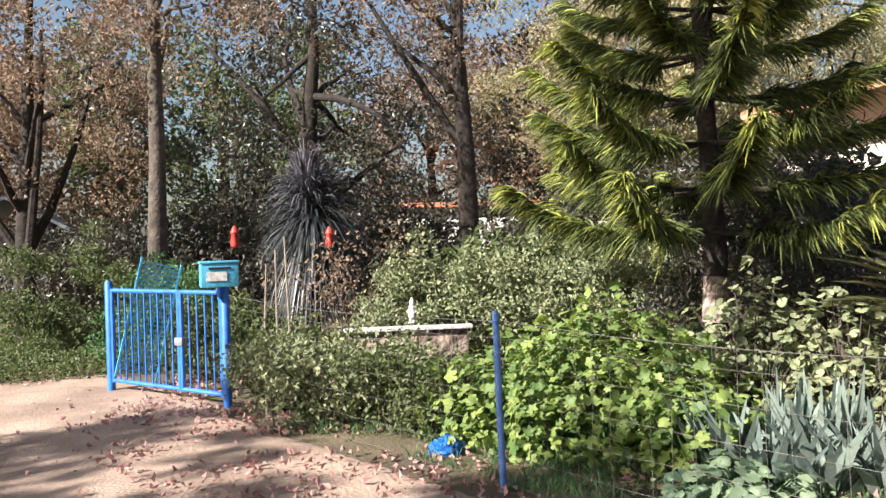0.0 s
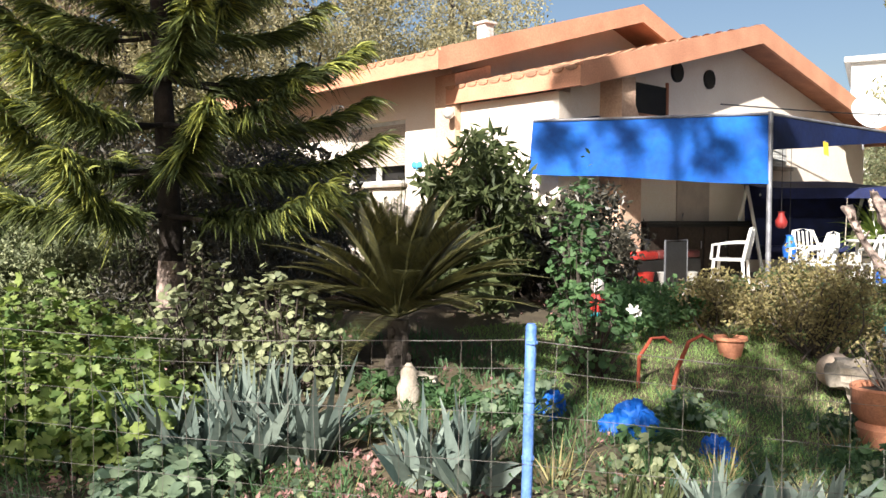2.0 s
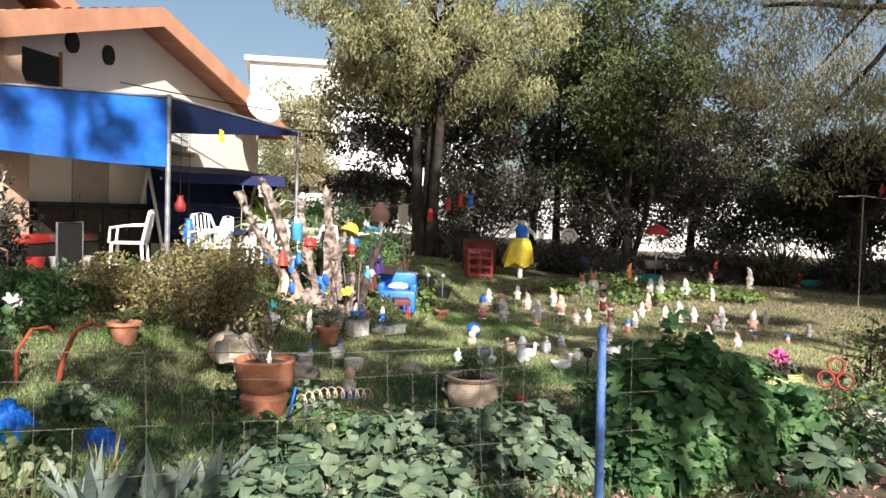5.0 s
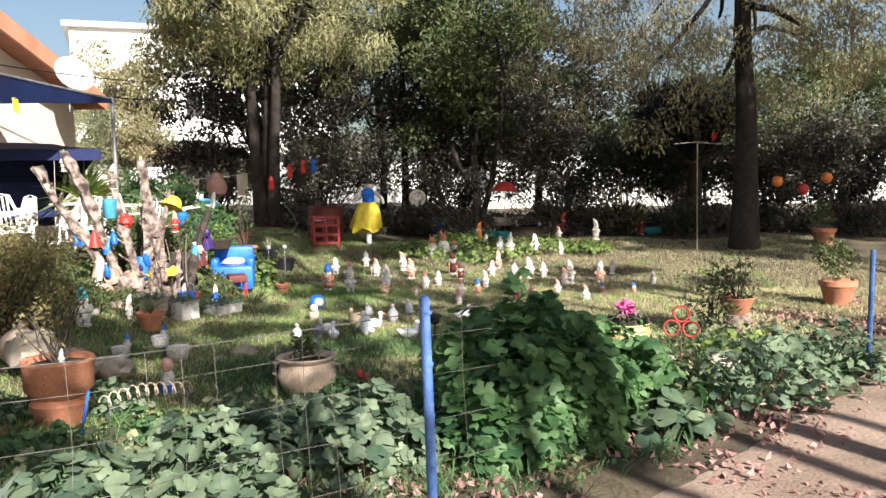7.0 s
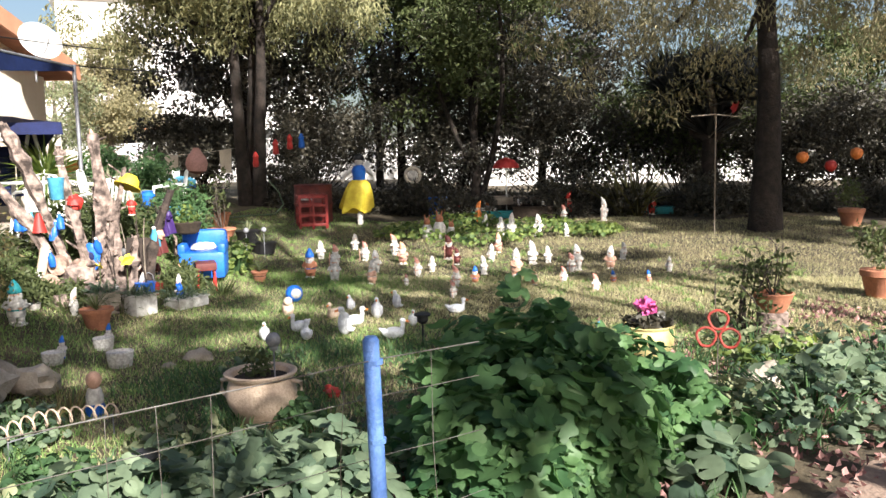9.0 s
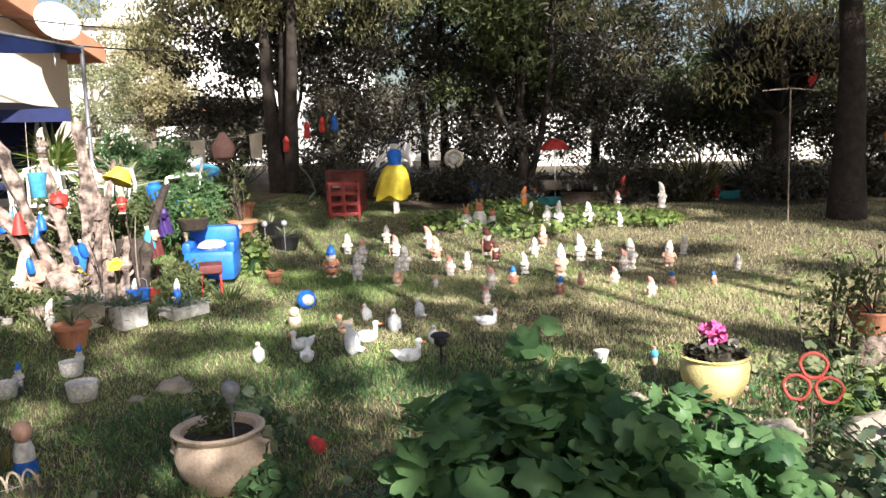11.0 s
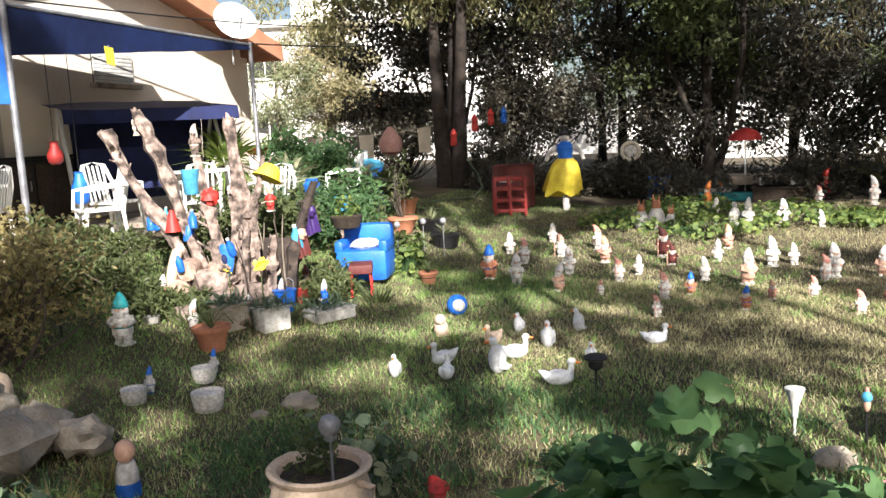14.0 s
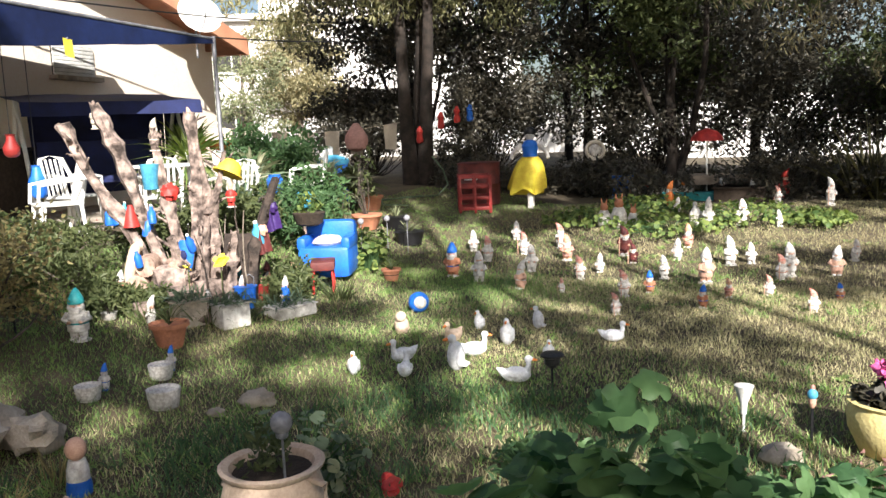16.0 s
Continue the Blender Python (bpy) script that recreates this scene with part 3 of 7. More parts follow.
def roof(name, e0, ap, e1, v0, v1, th=0.30):
    r = Geo().join(prism([(e0[0], e0[1] - .06), (ap[0], ap[1] - .06), (ap[0], ap[1] - th), (e0[0], e0[1] - th)], v0 + 0.06, v1))
    r.join(prism([(ap[0], ap[1] - .06), (e1[0], e1[1] - .06), (e1[0], e1[1] - th), (ap[0], ap[1] - th)], v0 + 0.06, v1))
    ob = part(name, r, "soffit", house, "low pitched tiled gable roof")
    for a, b in ((e0, ap), (ap, e1)):
        part("fascia", prism([(a[0], a[1]), (b[0], b[1]), (b[0], b[1] - th - .03), (a[0], a[1] - th - .03)], v0, v0 + 0.055), "fascia", ob, "orange painted barge board")
    for e, s in ((e0, -1), (e1, 1)):
        part("fascia", box(min(e[0], e[0] + s * .05), max(e[0], e[0] + s * .05), v0, v1, e[1] - th - .02, e[1] - .05), "fascia", ob, "orange painted eaves board")
    # rolls of tiles from the ridge to the eaves
    for a, b in ((ap, e0), (ap, e1)):
        L = math.hypot(b[0] - a[0], b[1] - a[1])
        ang = math.atan2(b[1] - a[1], b[0] - a[0])
        seg, g = 6, Geo()
        rows = int(L / 0.4)
        for k in range(rows + 1):
            t0, t1 = k * 0.4, min(L + 0.08, k * 0.4 + 0.44)
            if t1 <= t0 + .02:
                continue
            vs = []
            for t, lift in ((t0, 0.0), (t1, 0.022)):
                for q in range(seg + 1):
                    c = math.pi * q / seg
                    vs.append((t, 0.105 * math.cos(c), 0.062 * math.sin(c) + lift - .02))
            f = [(q, q + 1, seg + 2 + q, seg + 1 + q) for q in range(seg)] + [tuple(range(seg + 1, 2 * seg + 2))]
            g.add(vs, f)
        me = mesh("tile_roll", g, "tile")
        v = v0 + 0.14
        while v < v1:
            o = new("tile_roll", me)
            o.parent = ob
            o.matrix_basis = Matrix.Translation((a[0], v, a[1] - 0.03)) @ Matrix.Rotation(-ang, 4, "Y")
            v += 0.235
    return ob


roof("roof", (0, 3.58), (4.98, 4.86), (11.47, 3.5), 0, 2.6)
roof("roof", (-0.58, 4.0), (4.56, 5.52), (9.7, 4.0), 2.14, 9.0)


def clip_top(u, e0, ap, e1):
    return e0[1] + (ap[1] - e0[1]) * (u - e0[0]) / (ap[0] - e0[0]) if u < ap[0] else ap[1] + (e1[1] - ap[1]) * (u - ap[0]) / (e1[0] - ap[0])


R2, R1 = ((0, 3.3), (4.98, 4.58), (11.47, 3.22)), ((-0.58, 3.72), (4.56, 5.24), (9.7, 3.72))
part("wall", prism([(1.1, 0.1), (10.6, 0.1), (10.6, clip_top(10.6, *R2)), (4.98, 4.58), (1.1, clip_top(1.1, *R2))], 0.5, 0.75), "stucco", house, "sunlit white stucco gable wall")
part("wall", prism([(0.35, 0.1), (9.0, 0.1), (9.0, clip_top(9.0, *R1)), (4.56, 5.24), (0.35, clip_top(0.35, *R1))], 2.9, 3.15), "stucco", house)
zt = clip_top(0.35, *R1)
for v0, v1, z0, z1 in ((3.15, 4.05, 0.1, zt), (5.8, 8.9, 0.1, zt), (4.05, 5.8, 0.1, 2.1), (4.05, 5.8, 3.2, zt)):
    part("wall", box(0.35, 0.6, v0, v1, z0, z1), "stucco", house, "white stucco side wall beside a shuttered window")
part("wall", box(9.0, 9.25, 3.15, 8.9, 0.1, 3.9), "stucco", house)
part("wall", box(10.6, 10.85, 0.5, 7.0, 0.1, 3.2), "stucco", house)
part("wall", box(0.35, 10.8, 8.9, 9.1, 0.1, 3.7), "stucco", house)
# Both piers take the stucco whose colour holds the shaded peach tint.
part("pier", prism([(-0.15, 0.1), (0.95, 0.1), (0.95, 2.3), (0.78, 2.9), (0.78, 3.95), (0.0, 3.72), (0.0, 2.7), (-0.15, 2.3)], 2.45, 2.9), "peach", house, "rough stucco corner pier tinted peach for shade")
part("pier", prism([(1.0, 0.1), (1.55, 0.1), (1.55, 2.9), (1.38, 3.15), (1.38, 3.55), (1.05, 3.5)], 0.12, 0.5), "peach", house, "stucco porch pier tinted peach for shade")
part("wall", box(0.12, 0.37, 0.5, 2.44, 0.1, 3.26), "stucco", house, "sunlit white stucco side wall of the front gable")
part("wall", prism([(0.37, 0.1), (1.1, 0.1), (1.1, clip_top(1.1, *R2)), (0.37, clip_top(0.37, *R2))], 0.5, 0.75), "stucco", house)
win = part("window", box(0.62, 0.66, 4.05, 5.8, 2.1, 3.2), "dark", house)
fr = Geo()
for v0, v1, z0, z1 in ((4.05, 4.11, 2.1, 3.2), (5.74, 5.8, 2.1, 3.2), (4.11, 5.74, 2.1, 2.16), (4.11, 5.74, 3.14, 3.2), (4.9, 4.95, 2.16, 2.4)):
    fr.join(box(0.43, 0.52, v0, v1, z0, z1, 0.004))
part("window_frame", fr, "white", win)
for k in range(16):
    part("slat", box(0.455, 0.475, 4.11, 5.74, 2.42 + k * 0.045, 2.461 + k * 0.045, 0.006), "shutter", win)
part("window_sill", box(0.25, 0.6, 3.98, 5.87, 2.04, 2.10, 0.01), "stone", win)
for u in (3.05, 4.05):
    v = part("vent", lathe([(0.13, 0), (0.16, 0), (0.16, 0.05), (0.13, 0.05)], 14).move(pose(u, 0.5, 3.86, 90, 0, 0)), "dark", house, "round dark gable vent")
    part("vent_hole", lathe([(0.13, 0.0), (0.13, 0.02)], 14).move(pose(u, 0.5, 3.86, 90, 0, 0)), "dark", v)
rec = part("window", box(1.72, 2.75, 0.485, 0.498, 3.12, 3.58), "dark", house, "shaded high window under the eaves")
part("window_frame", box(1.68, 1.72, 0.46, 0.50, 3.08, 3.6).join(box(2.75, 2.79, 0.46, 0.50, 3.08, 3.66)).join(box(1.72, 2.75, 0.46, 0.50, 3.08, 3.12)), "soffit", rec)
door = part("door", box(3.1, 4.1, 0.47, 0.5, 0.5, 2.5, 0.006), "shutter", house, "beige door in the shade of the porch")
part("handle", tube([(3.2, 0.42, 1.45), (3.2, 0.45, 1.5), (3.2, 0.42, 1.6)], 0.012, 6), "steel", door)
win = part("window", box(6.0, 6.95, 0.485, 0.5, 2.5, 2.95), "dark", house)
for k in range(8):
    part("slat", box(6.0, 6.95, 0.462, 0.48, 2.5 + k * 0.056, 2.55 + k * 0.056, 0.005), "white", win)
part("window_sill", box(5.92, 7.03, 0.36, 0.5, 2.43, 2.495, 0.008), "stone", win)
lampg = part("wall_lamp", ball(-0.18, 2.4, 3.1, 0.09), "chalk", house, "round white wall lamp")
part("lamp_arm", tube([(-0.18, 2.44, 3.1), (-0.05, 2.55, 3.12), (0.02, 2.6, 3.12)], 0.02, 6), "steel", lampg)
chim = part("chimney", box(3.25, 3.5, 5.0, 5.25, 5.0, 5.45, 0.02), "chalk", house, "small white roof vent")
part("cap", box(3.2, 3.55, 4.95, 5.3, 5.45, 5.5, 0.01), "chalk", chim)
dish = thing("satellite_dish", 17.2, 9.80, 3.04, 8, "white satellite dish on the eaves of the house", "satellite dish")
part("reflector", lathe([(0.02, 0), (0.15, 0.012), (0.28, 0.045), (0.38, 0.09), (0.39, 0.095), (0.28, 0.058), (0.02, 0.015)], 28).move(pose(0, 0, 0.6, 62, 0, -38)), "white", dish)
part("mast", tube([(0.12, 0.15, -0.1), (0.12, 0.15, 0.55), (0.02, 0.03, 0.6)], 0.02, 8), "steel", dish)
part("arm", tube([(0, 0, 0.3), (-.3, -.3, .45), (-0.42, -0.42, 0.62)], 0.012, 6), "steel", dish)

# patio and canopy
patio = part("patio", box(1.0, 9.6, -1.7, 0.5, 0.15, 0.53, 0.02), "stone", house, "grey concrete porch slab")
part("step", box(3.2, 5.6, -2.05, -1.7, 0.2, 0.42, 0.02), "stone", patio)
can = thing("canopy", 0, 0, 0, 0, "bright blue tarpaulin canopy stretched on grey steel poles", "canopy")
A, B, C, D, E_ = (7.85, 8.75, 2.82), (10.6, 7.1, 2.93), (14.6, 7.4, 2.86), (14.9, 9.75, 3.02), (8.75, 8.85, 2.98)


def sheet(p00, p10, p11, p01, n=14, sag=0.08, th=0.006):
    p = [np.array(q, float) for q in (p00, p10, p11, p01)]
    vs = []
    for s in (0, 1):
        for j in range(n + 1):
            for i in range(n + 1):
                u, v = i / n, j / n
                q = (p[0] * (1 - u) + p[1] * u) * (1 - v) + (p[3] * (1 - u) + p[2] * u) * v
                w = sag * math.sin(math.pi * u) * math.sin(math.pi * v) + 0.02 * noise.noise(Vector(q * 1.7))
                vs.append(q + np.array([0.012 * noise.noise(Vector(q * 3)), 0, -w - s * th]))
    m, k = (n + 1) ** 2, n + 1
    f = [(j * k + i, j * k + i + 1, (j + 1) * k + i + 1, (j + 1) * k + i) for j in range(n) for i in range(n)]
    return Geo().add(vs, f + [tuple(m + a for a in q[::-1]) for q in f])


# Roof sheets and side flap take the shaded copy of the tarpaulin's blue.
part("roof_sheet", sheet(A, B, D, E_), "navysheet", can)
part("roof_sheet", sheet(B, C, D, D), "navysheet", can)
part("front_flap", sheet(A, B, (10.58, 7.08, 1.98), (7.8, 8.79, 2.12), 18, 0.0), "tarp", can, "blue tarpaulin flap hanging over the porch front")
part("side_flap", sheet(B, C, (14.6, 7.38, 2.80), (10.6, 7.08, 2.45), 18, 0.0), "navysheet", can, "blue flap along the canopy side in a shaded dark tone")
for (x, y, z), rr in ((B, 0.036), (C, 0.03)):
    part("pole", tube([(x, y, ground_z(x, y) - 0.1), (x, y, z * 0.6), (x, y, z + 0.03)], rr, 10), "steel", can)
part("rail", tube([A, B], 0.02, 8), "steel", can)
part("rail", tube([B, C], 0.02, 8), "steel", can)

tag = thing("yellow_tag", 11.85, 7.14, 2.42, 4, "yellow cloth tag pinned to the canopy edge", "tag")
tg_ = sheet((-0.06, -0.01, 0.2), (0.07, -0.01, 0.19), (0.06, -0.03, 0.0), (-0.05, -0.02, 0.02), 6, 0.0)
part("cloth", tg_, "yellow", tag)
part("pin", ball(0, -0.012, 0.2, 0.012), "steel", tag)

# overhead cables from the gable to the trees
cab = thing("cable", 12.2, 9.3, 3.15, 0, "thin black service cables strung from the gable", "cable")
for k, (dz, tx, ty, tz) in enumerate(((0.0, 11.5, -1.6, 0.55), (0.28, 14, 0.3, 1.1))):
    part("wire", tube([(tx * t, ty * t, dz + tz * t - 0.25 * math.sin(math.pi * t)) for t in np.linspace(0, 1, 16)], 0.012, 5), "black", cab)

# ---- far buildings and walls ----
far = thing("apartment_building", 41, 23, 0.2, 31, "white two storey building in full sun behind the trees", "building")
part("wall", box(-4, 4, -10, 9, -1, 6.4), "farwall", far)
part("wall", box(-3, 5, -8, 2, 6.4, 8.6), "farwall", far)
part("roof", box(-4.3, 4.3, -10.3, 9.3, 6.4, 6.7), "chalk", far)
part("parapet", box(-3.3, 5.3, -8.3, 2.3, 8.6, 8.85), "chalk", far)
for v in (-8, -4.5, -1, 2.5, 6):
    for z in (1.2, 4.2):
        w = part("window", box(-4.06, -4.003, v, v + 1.5, z, z + 1.4), "dark", far)
        part("window_frame", box(-4.1, -4.06, v - .06, v + 1.56, z - .1, z).join(box(-4.1, -4.06, v - .06, v + 1.56, z + 1.4, z + 1.46)).join(box(-4.1, -4.06, v + .72, v + .78, z, z + 1.4)), "white", w)
bal = part("balcony", box(-5.6, -4, -5, 1.6, 3.2, 3.45), "farwall", far)
part("balustrade", box(-5.6, -5.5, -5, 1.6, 3.45, 4.3), "farwall", bal)
part("awning", box(-5.4, -4, -2.2, 0.4, 2.6, 2.75), "terra", far, "faded terracotta awning")
bw = thing("boundary_wall", 37, 0, 0.0, 4, "sunlit white rendered wall behind the dark bushes", "wall")
for k in range(11):
    y = -26 + k * 4.4
    part("panel", box(0, 0.2, y, y + 4.1, -0.3, 2.1 + 0.08 * (k % 3), 0.015), "farwall", bw)
    part("pillar", box(-0.06, 0.26, y + 4.1, y + 4.4, -0.3, 2.3, 0.02), "farwall", bw)
shed = thing("shed", -14.2, 24.5, 0, 20, "grey sheeted shed with a sloping roof among trees", "shed")
part("wall", box(-2, 2.2, -1.5, 1.5, -0.1, 1.9), "chalk", shed)
part("roof", prism([(-2.3, 1.8), (0.2, 3.1), (2.5, 1.8), (2.5, 1.9), (0.2, 3.22), (-2.3, 1.9)], -1.8, 1.8), "steel", shed)
hut = thing("outbuilding", 0.3, 27.5, 0, 5, "pale outbuilding glimpsed between the trunks", "building")
part("wall", box(-2.5, 2.5, -1.5, 1.5, -0.1, 2.6), "farwall", hut)
part("roof", box(-2.8, 2.8, -1.8, 1.8, 2.6, 2.75), "terra", hut)

# ---- trees ----
tree("olive_tree", -7.4, 13.6, 6.0, 0.20, (0.2, 0.3, 4.9, 3.0, 3.0, 2.6), "gnarled tree with brownish green leaves beside the lane", "olive", "darkbark", 110, 110, (0.10, 0.05), (0.03, 0), 9, 0.5, first=0.2)
tree("slender_tree", -4.3, 11.8, 8.2, 0.165, (-0.2, 0.4, 6.3, 2.4, 2.4, 2.2), "tall slender grey trunk with high thin leaves", "olive", "bark", 80, 90, (0.10, 0.05), (0.03, 0.02), 7, 0.5, first=0.55)
tree("shade_tree", -3.6, 18.6, 8.0, 0.30, (0.4, 0, 4.9, 4.8, 4.2, 4.2), "dense dark tree in shade behind the garden", "darkleaf", "darkbark", 120, 100, (0.15, 0.075), (0, 0), 12, 0.7)
tree("tall_tree", 0.35, 14.8, 8.5, 0.23, (-0.2, 0.4, 6.6, 3.0, 2.6, 2.4), "tall dark trunk with reddish bark and high crown", "olive", "darkbark", 90, 100, (0.11, 0.05), (-0.005, 0), 9, 0.5, first=0.45)
for x, y, h, c, m in ((-15, 27, 8, 5.0, "olive"), (-8.5, 28, 9, 5.0, "midleaf"), (-1.5, 32, 9, 5.2, "olive"), (5, 31, 9, 5.0, "olive"), (-20, 20, 7.5, 4.6, "euc"), (10.5, 25, 10.5, 5.2, "euc"), (16.5, 25, 10, 4.4, "euc"), (5.5, 24, 10, 4.2, "euc")):
    fine = m == "euc"
    tree("background_tree", x, y, h, 0.25, (0, 0, h * 0.58, c, c, h * 0.45), "distant leafy tree closing the view", m, "darkbark", 210 if fine else 150, 230 if fine else 120, (0.15, 0.06) if fine else (0.22, 0.11), (0, 0), 6, 0.9)
tree("feathery_tree", 19.9, 6.9, 7.4, 0.15, (0.3, 0.3, 5.6, 3.0, 3.3, 2.6), "broad tree with drooping yellow green foliage and dark forked trunks", "feather", "darkbark", 150, 260, (0.15, 0.042), (0.03, 0.0), 16, 0.52, droop=0.4, first=0.5, stems=3, flat=0.85)
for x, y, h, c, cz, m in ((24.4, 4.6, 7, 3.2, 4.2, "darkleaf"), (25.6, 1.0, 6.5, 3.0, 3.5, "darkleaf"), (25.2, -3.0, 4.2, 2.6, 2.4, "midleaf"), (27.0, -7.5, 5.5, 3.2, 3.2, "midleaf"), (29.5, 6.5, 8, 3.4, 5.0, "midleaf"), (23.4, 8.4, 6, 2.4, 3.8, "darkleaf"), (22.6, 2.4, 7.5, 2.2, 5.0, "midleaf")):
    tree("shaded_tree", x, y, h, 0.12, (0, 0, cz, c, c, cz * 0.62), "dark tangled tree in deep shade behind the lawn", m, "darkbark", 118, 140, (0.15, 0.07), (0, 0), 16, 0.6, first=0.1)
tree("leaning_tree", 18.0, -3.2, 7.4, 0.25, (0.4, 0.2, 5.0, 4.6, 4.4, 2.5), "big dark trunk leaning over the lawn with feathery pale foliage", "euc", "darkbark", 210, 190, (0.13, 0.026), (0.09, -0.02), 20, 0.55, droop=0.45, first=0.6)
# unseen tall trees added beyond the lane to dapple the garden with shade; sx, sy: where the middle of each shadow falls
SHADE = (-math.cos(SUN_AZ) / math.tan(SUN_EL), -math.sin(SUN_AZ) / math.tan(SUN_EL))
for sx, sy, dz, c, rz, n in ((9.2, 2.1, 7.5, 2.0, 0.5, 26), (7.2, 0.1, 7.0, 0.8, 0.4, 5), (7.8, 2.4, 7.0, 0.9, 0.4, 4), (11.4, 0.9, 8.5, 1.8, 0.5, 20), (14.6, -0.6, 9.5, 1.8, 0.4, 14), (13.4, 3.6, 10.5, 1.8, 0.5, 18),
                             (17.2, 3.4, 11.5, 1.8, 0.4, 16), (10.2, 4.2, 9.0, 1.5, 0.5, 14),
                             (21.8, 5.2, 12.5, 3.3, 1.8, 190), (22.4, 0.4, 12.0, 3.2, 1.2, 80), (21.8, -4.6, 11.0, 3.2, 1.8, 160), (20.0, 8.0, 13.0, 2.6, 1.8, 130), (20.6, -1.8, 12.0, 1.5, 1.0, 34), (18.8, -2.8, 10.5, 1.2, 1.2, 40),
                             (-2.5, 5.6, 6.5, 2.0, 0.9, 26), (12.6, 10.4, 12.0, 1.7, 1.0, 14), (6.4, 4.0, 7.0, 1.3, 0.5, 14), (8.4, 5.4, 8.0, 1.3, 0.5, 14), (6.6, 9.3, 9.0, 1.4, 0.8, 20), (1.4, 4.6, 7.5, 0.9, 0.4, 4)):
    tree("unseen_shade_tree", sx - SHADE[0] * dz, sy - SHADE[1] * dz, dz + 0.6, 0.12, (0, 0, dz, c, c, rz), "tall leafy tree added unseen beyond the lane for shade", "olive", "bark", n, 80, (0.19, 0.11), (0, 0), 6, 0.34, hollow=0.05, first=0.7)

# round clipped tree near the far building
tree("bushy_tree", 29.5, 16.0, 4.6, 0.12, (0, 0, 3.2, 1.5, 1.6, 1.9), "rounded yellow green bushy tree", "euc", "pole", 130, 150, (0.12, 0.06), (0, 0), 8, 0.42)
tree("bushy_tree", 25.6, 15.4, 3.6, 0.08, (0, 0, 2.3, 1.3, 1.5, 1.6), "loose pale bush with bare twigs beside the house", "pale", "pole", 60, 90, (0.10, 0.05), (0, 0), 12, 0.4)


# ---- garden plants ----
def lobed(pos, size, lobes=5, depth=0.4, up=0.56, cup=0.14, out=None):
    """Broad leaves with a lobed, toothed rim: a centre, a ring halfway and the rim, softly cupped and curled at the tips."""
    pos = np.asarray(pos, float)
    n, k = len(pos), lobes * 4 + 1
    nrm = rng.normal(size=(n, 3)) * (1 - up) + np.array([0, 0, up])
    if out is not None:
        nrm = nrm + out
    nrm = unit(nrm)
    a = unit(np.cross(nrm, rng.normal(size=(n, 3))))
    b = np.cross(nrm, a)
    s = (size * rng.uniform(0.55, 1.25, n))[:, None]
    cup = cup * rng.uniform(-0.6, 1.6, n)[:, None]
    curl = rng.uniform(-0.05, 0.22, n)[:, None]
    mid, rim = [], []
    for i in range(k + 1):
        u = i / k
        th = math.pi * (0.08 + 1.84 * u)
        lobe = abs(math.sin(math.pi * lobes * u))
        r = (1 - depth * (1 - lobe ** 0.7)) * (0.82 + 0.18 * math.sin(math.pi * u)) * (1 - 0.05 * (i % 2))
        way = math.cos(th) * a + math.sin(th) * b
        mid.append(pos + s * 0.27 * way + nrm * s * cup * 0.35)
        rim.append(pos + s * 0.5 * r * way + nrm * s * (cup * r - curl * r * r))
    v = np.stack([pos] + mid + rim, 1).reshape(-1, 3)
    m = 2 * (k + 1) + 1
    i0 = np.arange(n)[:, None] * m
    q = k + 1
    f3 = np.vstack([np.hstack([i0, i0 + j, i0 + j + 1]) for j in range(1, k + 1)]).tolist()
    f4 = np.vstack([np.hstack([i0 + j, i0 + j + q, i0 + j + q + 1, i0 + j + 1]) for j in range(1, k + 1)]).tolist()
    g = Geo()
    g.v, g.n, g.f, g.mi = [v], len(v), f3 + f4, [0] * (len(f3) + len(f4))
    return g


def broad_plant(name, x, y, rx, ry, h, n, size, mat, label, lobes=5, depth=0.4, category="plant", stem="mallow", shell=0.55):
    t = thing(name, x, y, label=label, category=category)
    d = unit(rng.normal(size=(n, 3)))
    d[:, 2] = np.abs(d[:, 2])
    d *= (rng.uniform(shell ** 3, 1, n) ** (1 / 3))[:, None]
    d *= 1 + 0.22 * np.sin(d[:, :1] * 7 + x) * np.cos(d[:, 1:2] * 6 + y)
    p = d * np.array([rx, ry, h]) + np.array([0, 0, 0.03])
    g = Geo()
    for q in p[:: max(1, n // 70)]:
        b = np.array([q[0] * 0.25, q[1] * 0.25, -0.03])
        g.join(tube([b, (b + q) / 2 + np.array([0, 0, 0.06 * h]), q], [0.008, 0.006, 0.003], 5))
    part("branchwork", g, stem, t, smooth=False)
    part("foliage", lobed(p, size, lobes, depth, out=unit(d) * 0.5), mat, t)
    return t


def strap_clump(name, spots, n, length, width, mat, label, droop=0.25, lean=0.45, category="plant"):
    x, y = np.mean([s[0] for s in spots]), np.mean([s[1] for s in spots])
    t = thing(name, x, y, label=label, category=category)
    for sx, sy in spots:
        r, w = [], []
        for _ in range(n):
            a = rng.uniform(0, 2 * math.pi)
            q = rng.uniform(0, 0.1)
            r.append((sx - x + q * math.cos(a), sy - y + q * math.sin(a), ground_z(sx, sy) - ground_z(x, y) - 0.02))
            k = rng.uniform(0.05, lean)
            w.append((k * math.cos(a) + rng.normal() * .08, k * math.sin(a) + rng.normal() * .08, 1))
        L = length * rng.uniform(0.55, 1.15, len(r))
        part("leaf_fan", strands(r, w, L, width * rng.uniform(0.7, 1.2, len(r)), 5, rng.uniform(0, droop, len(r)), 0.7), mat, t, smooth=False)
    return t


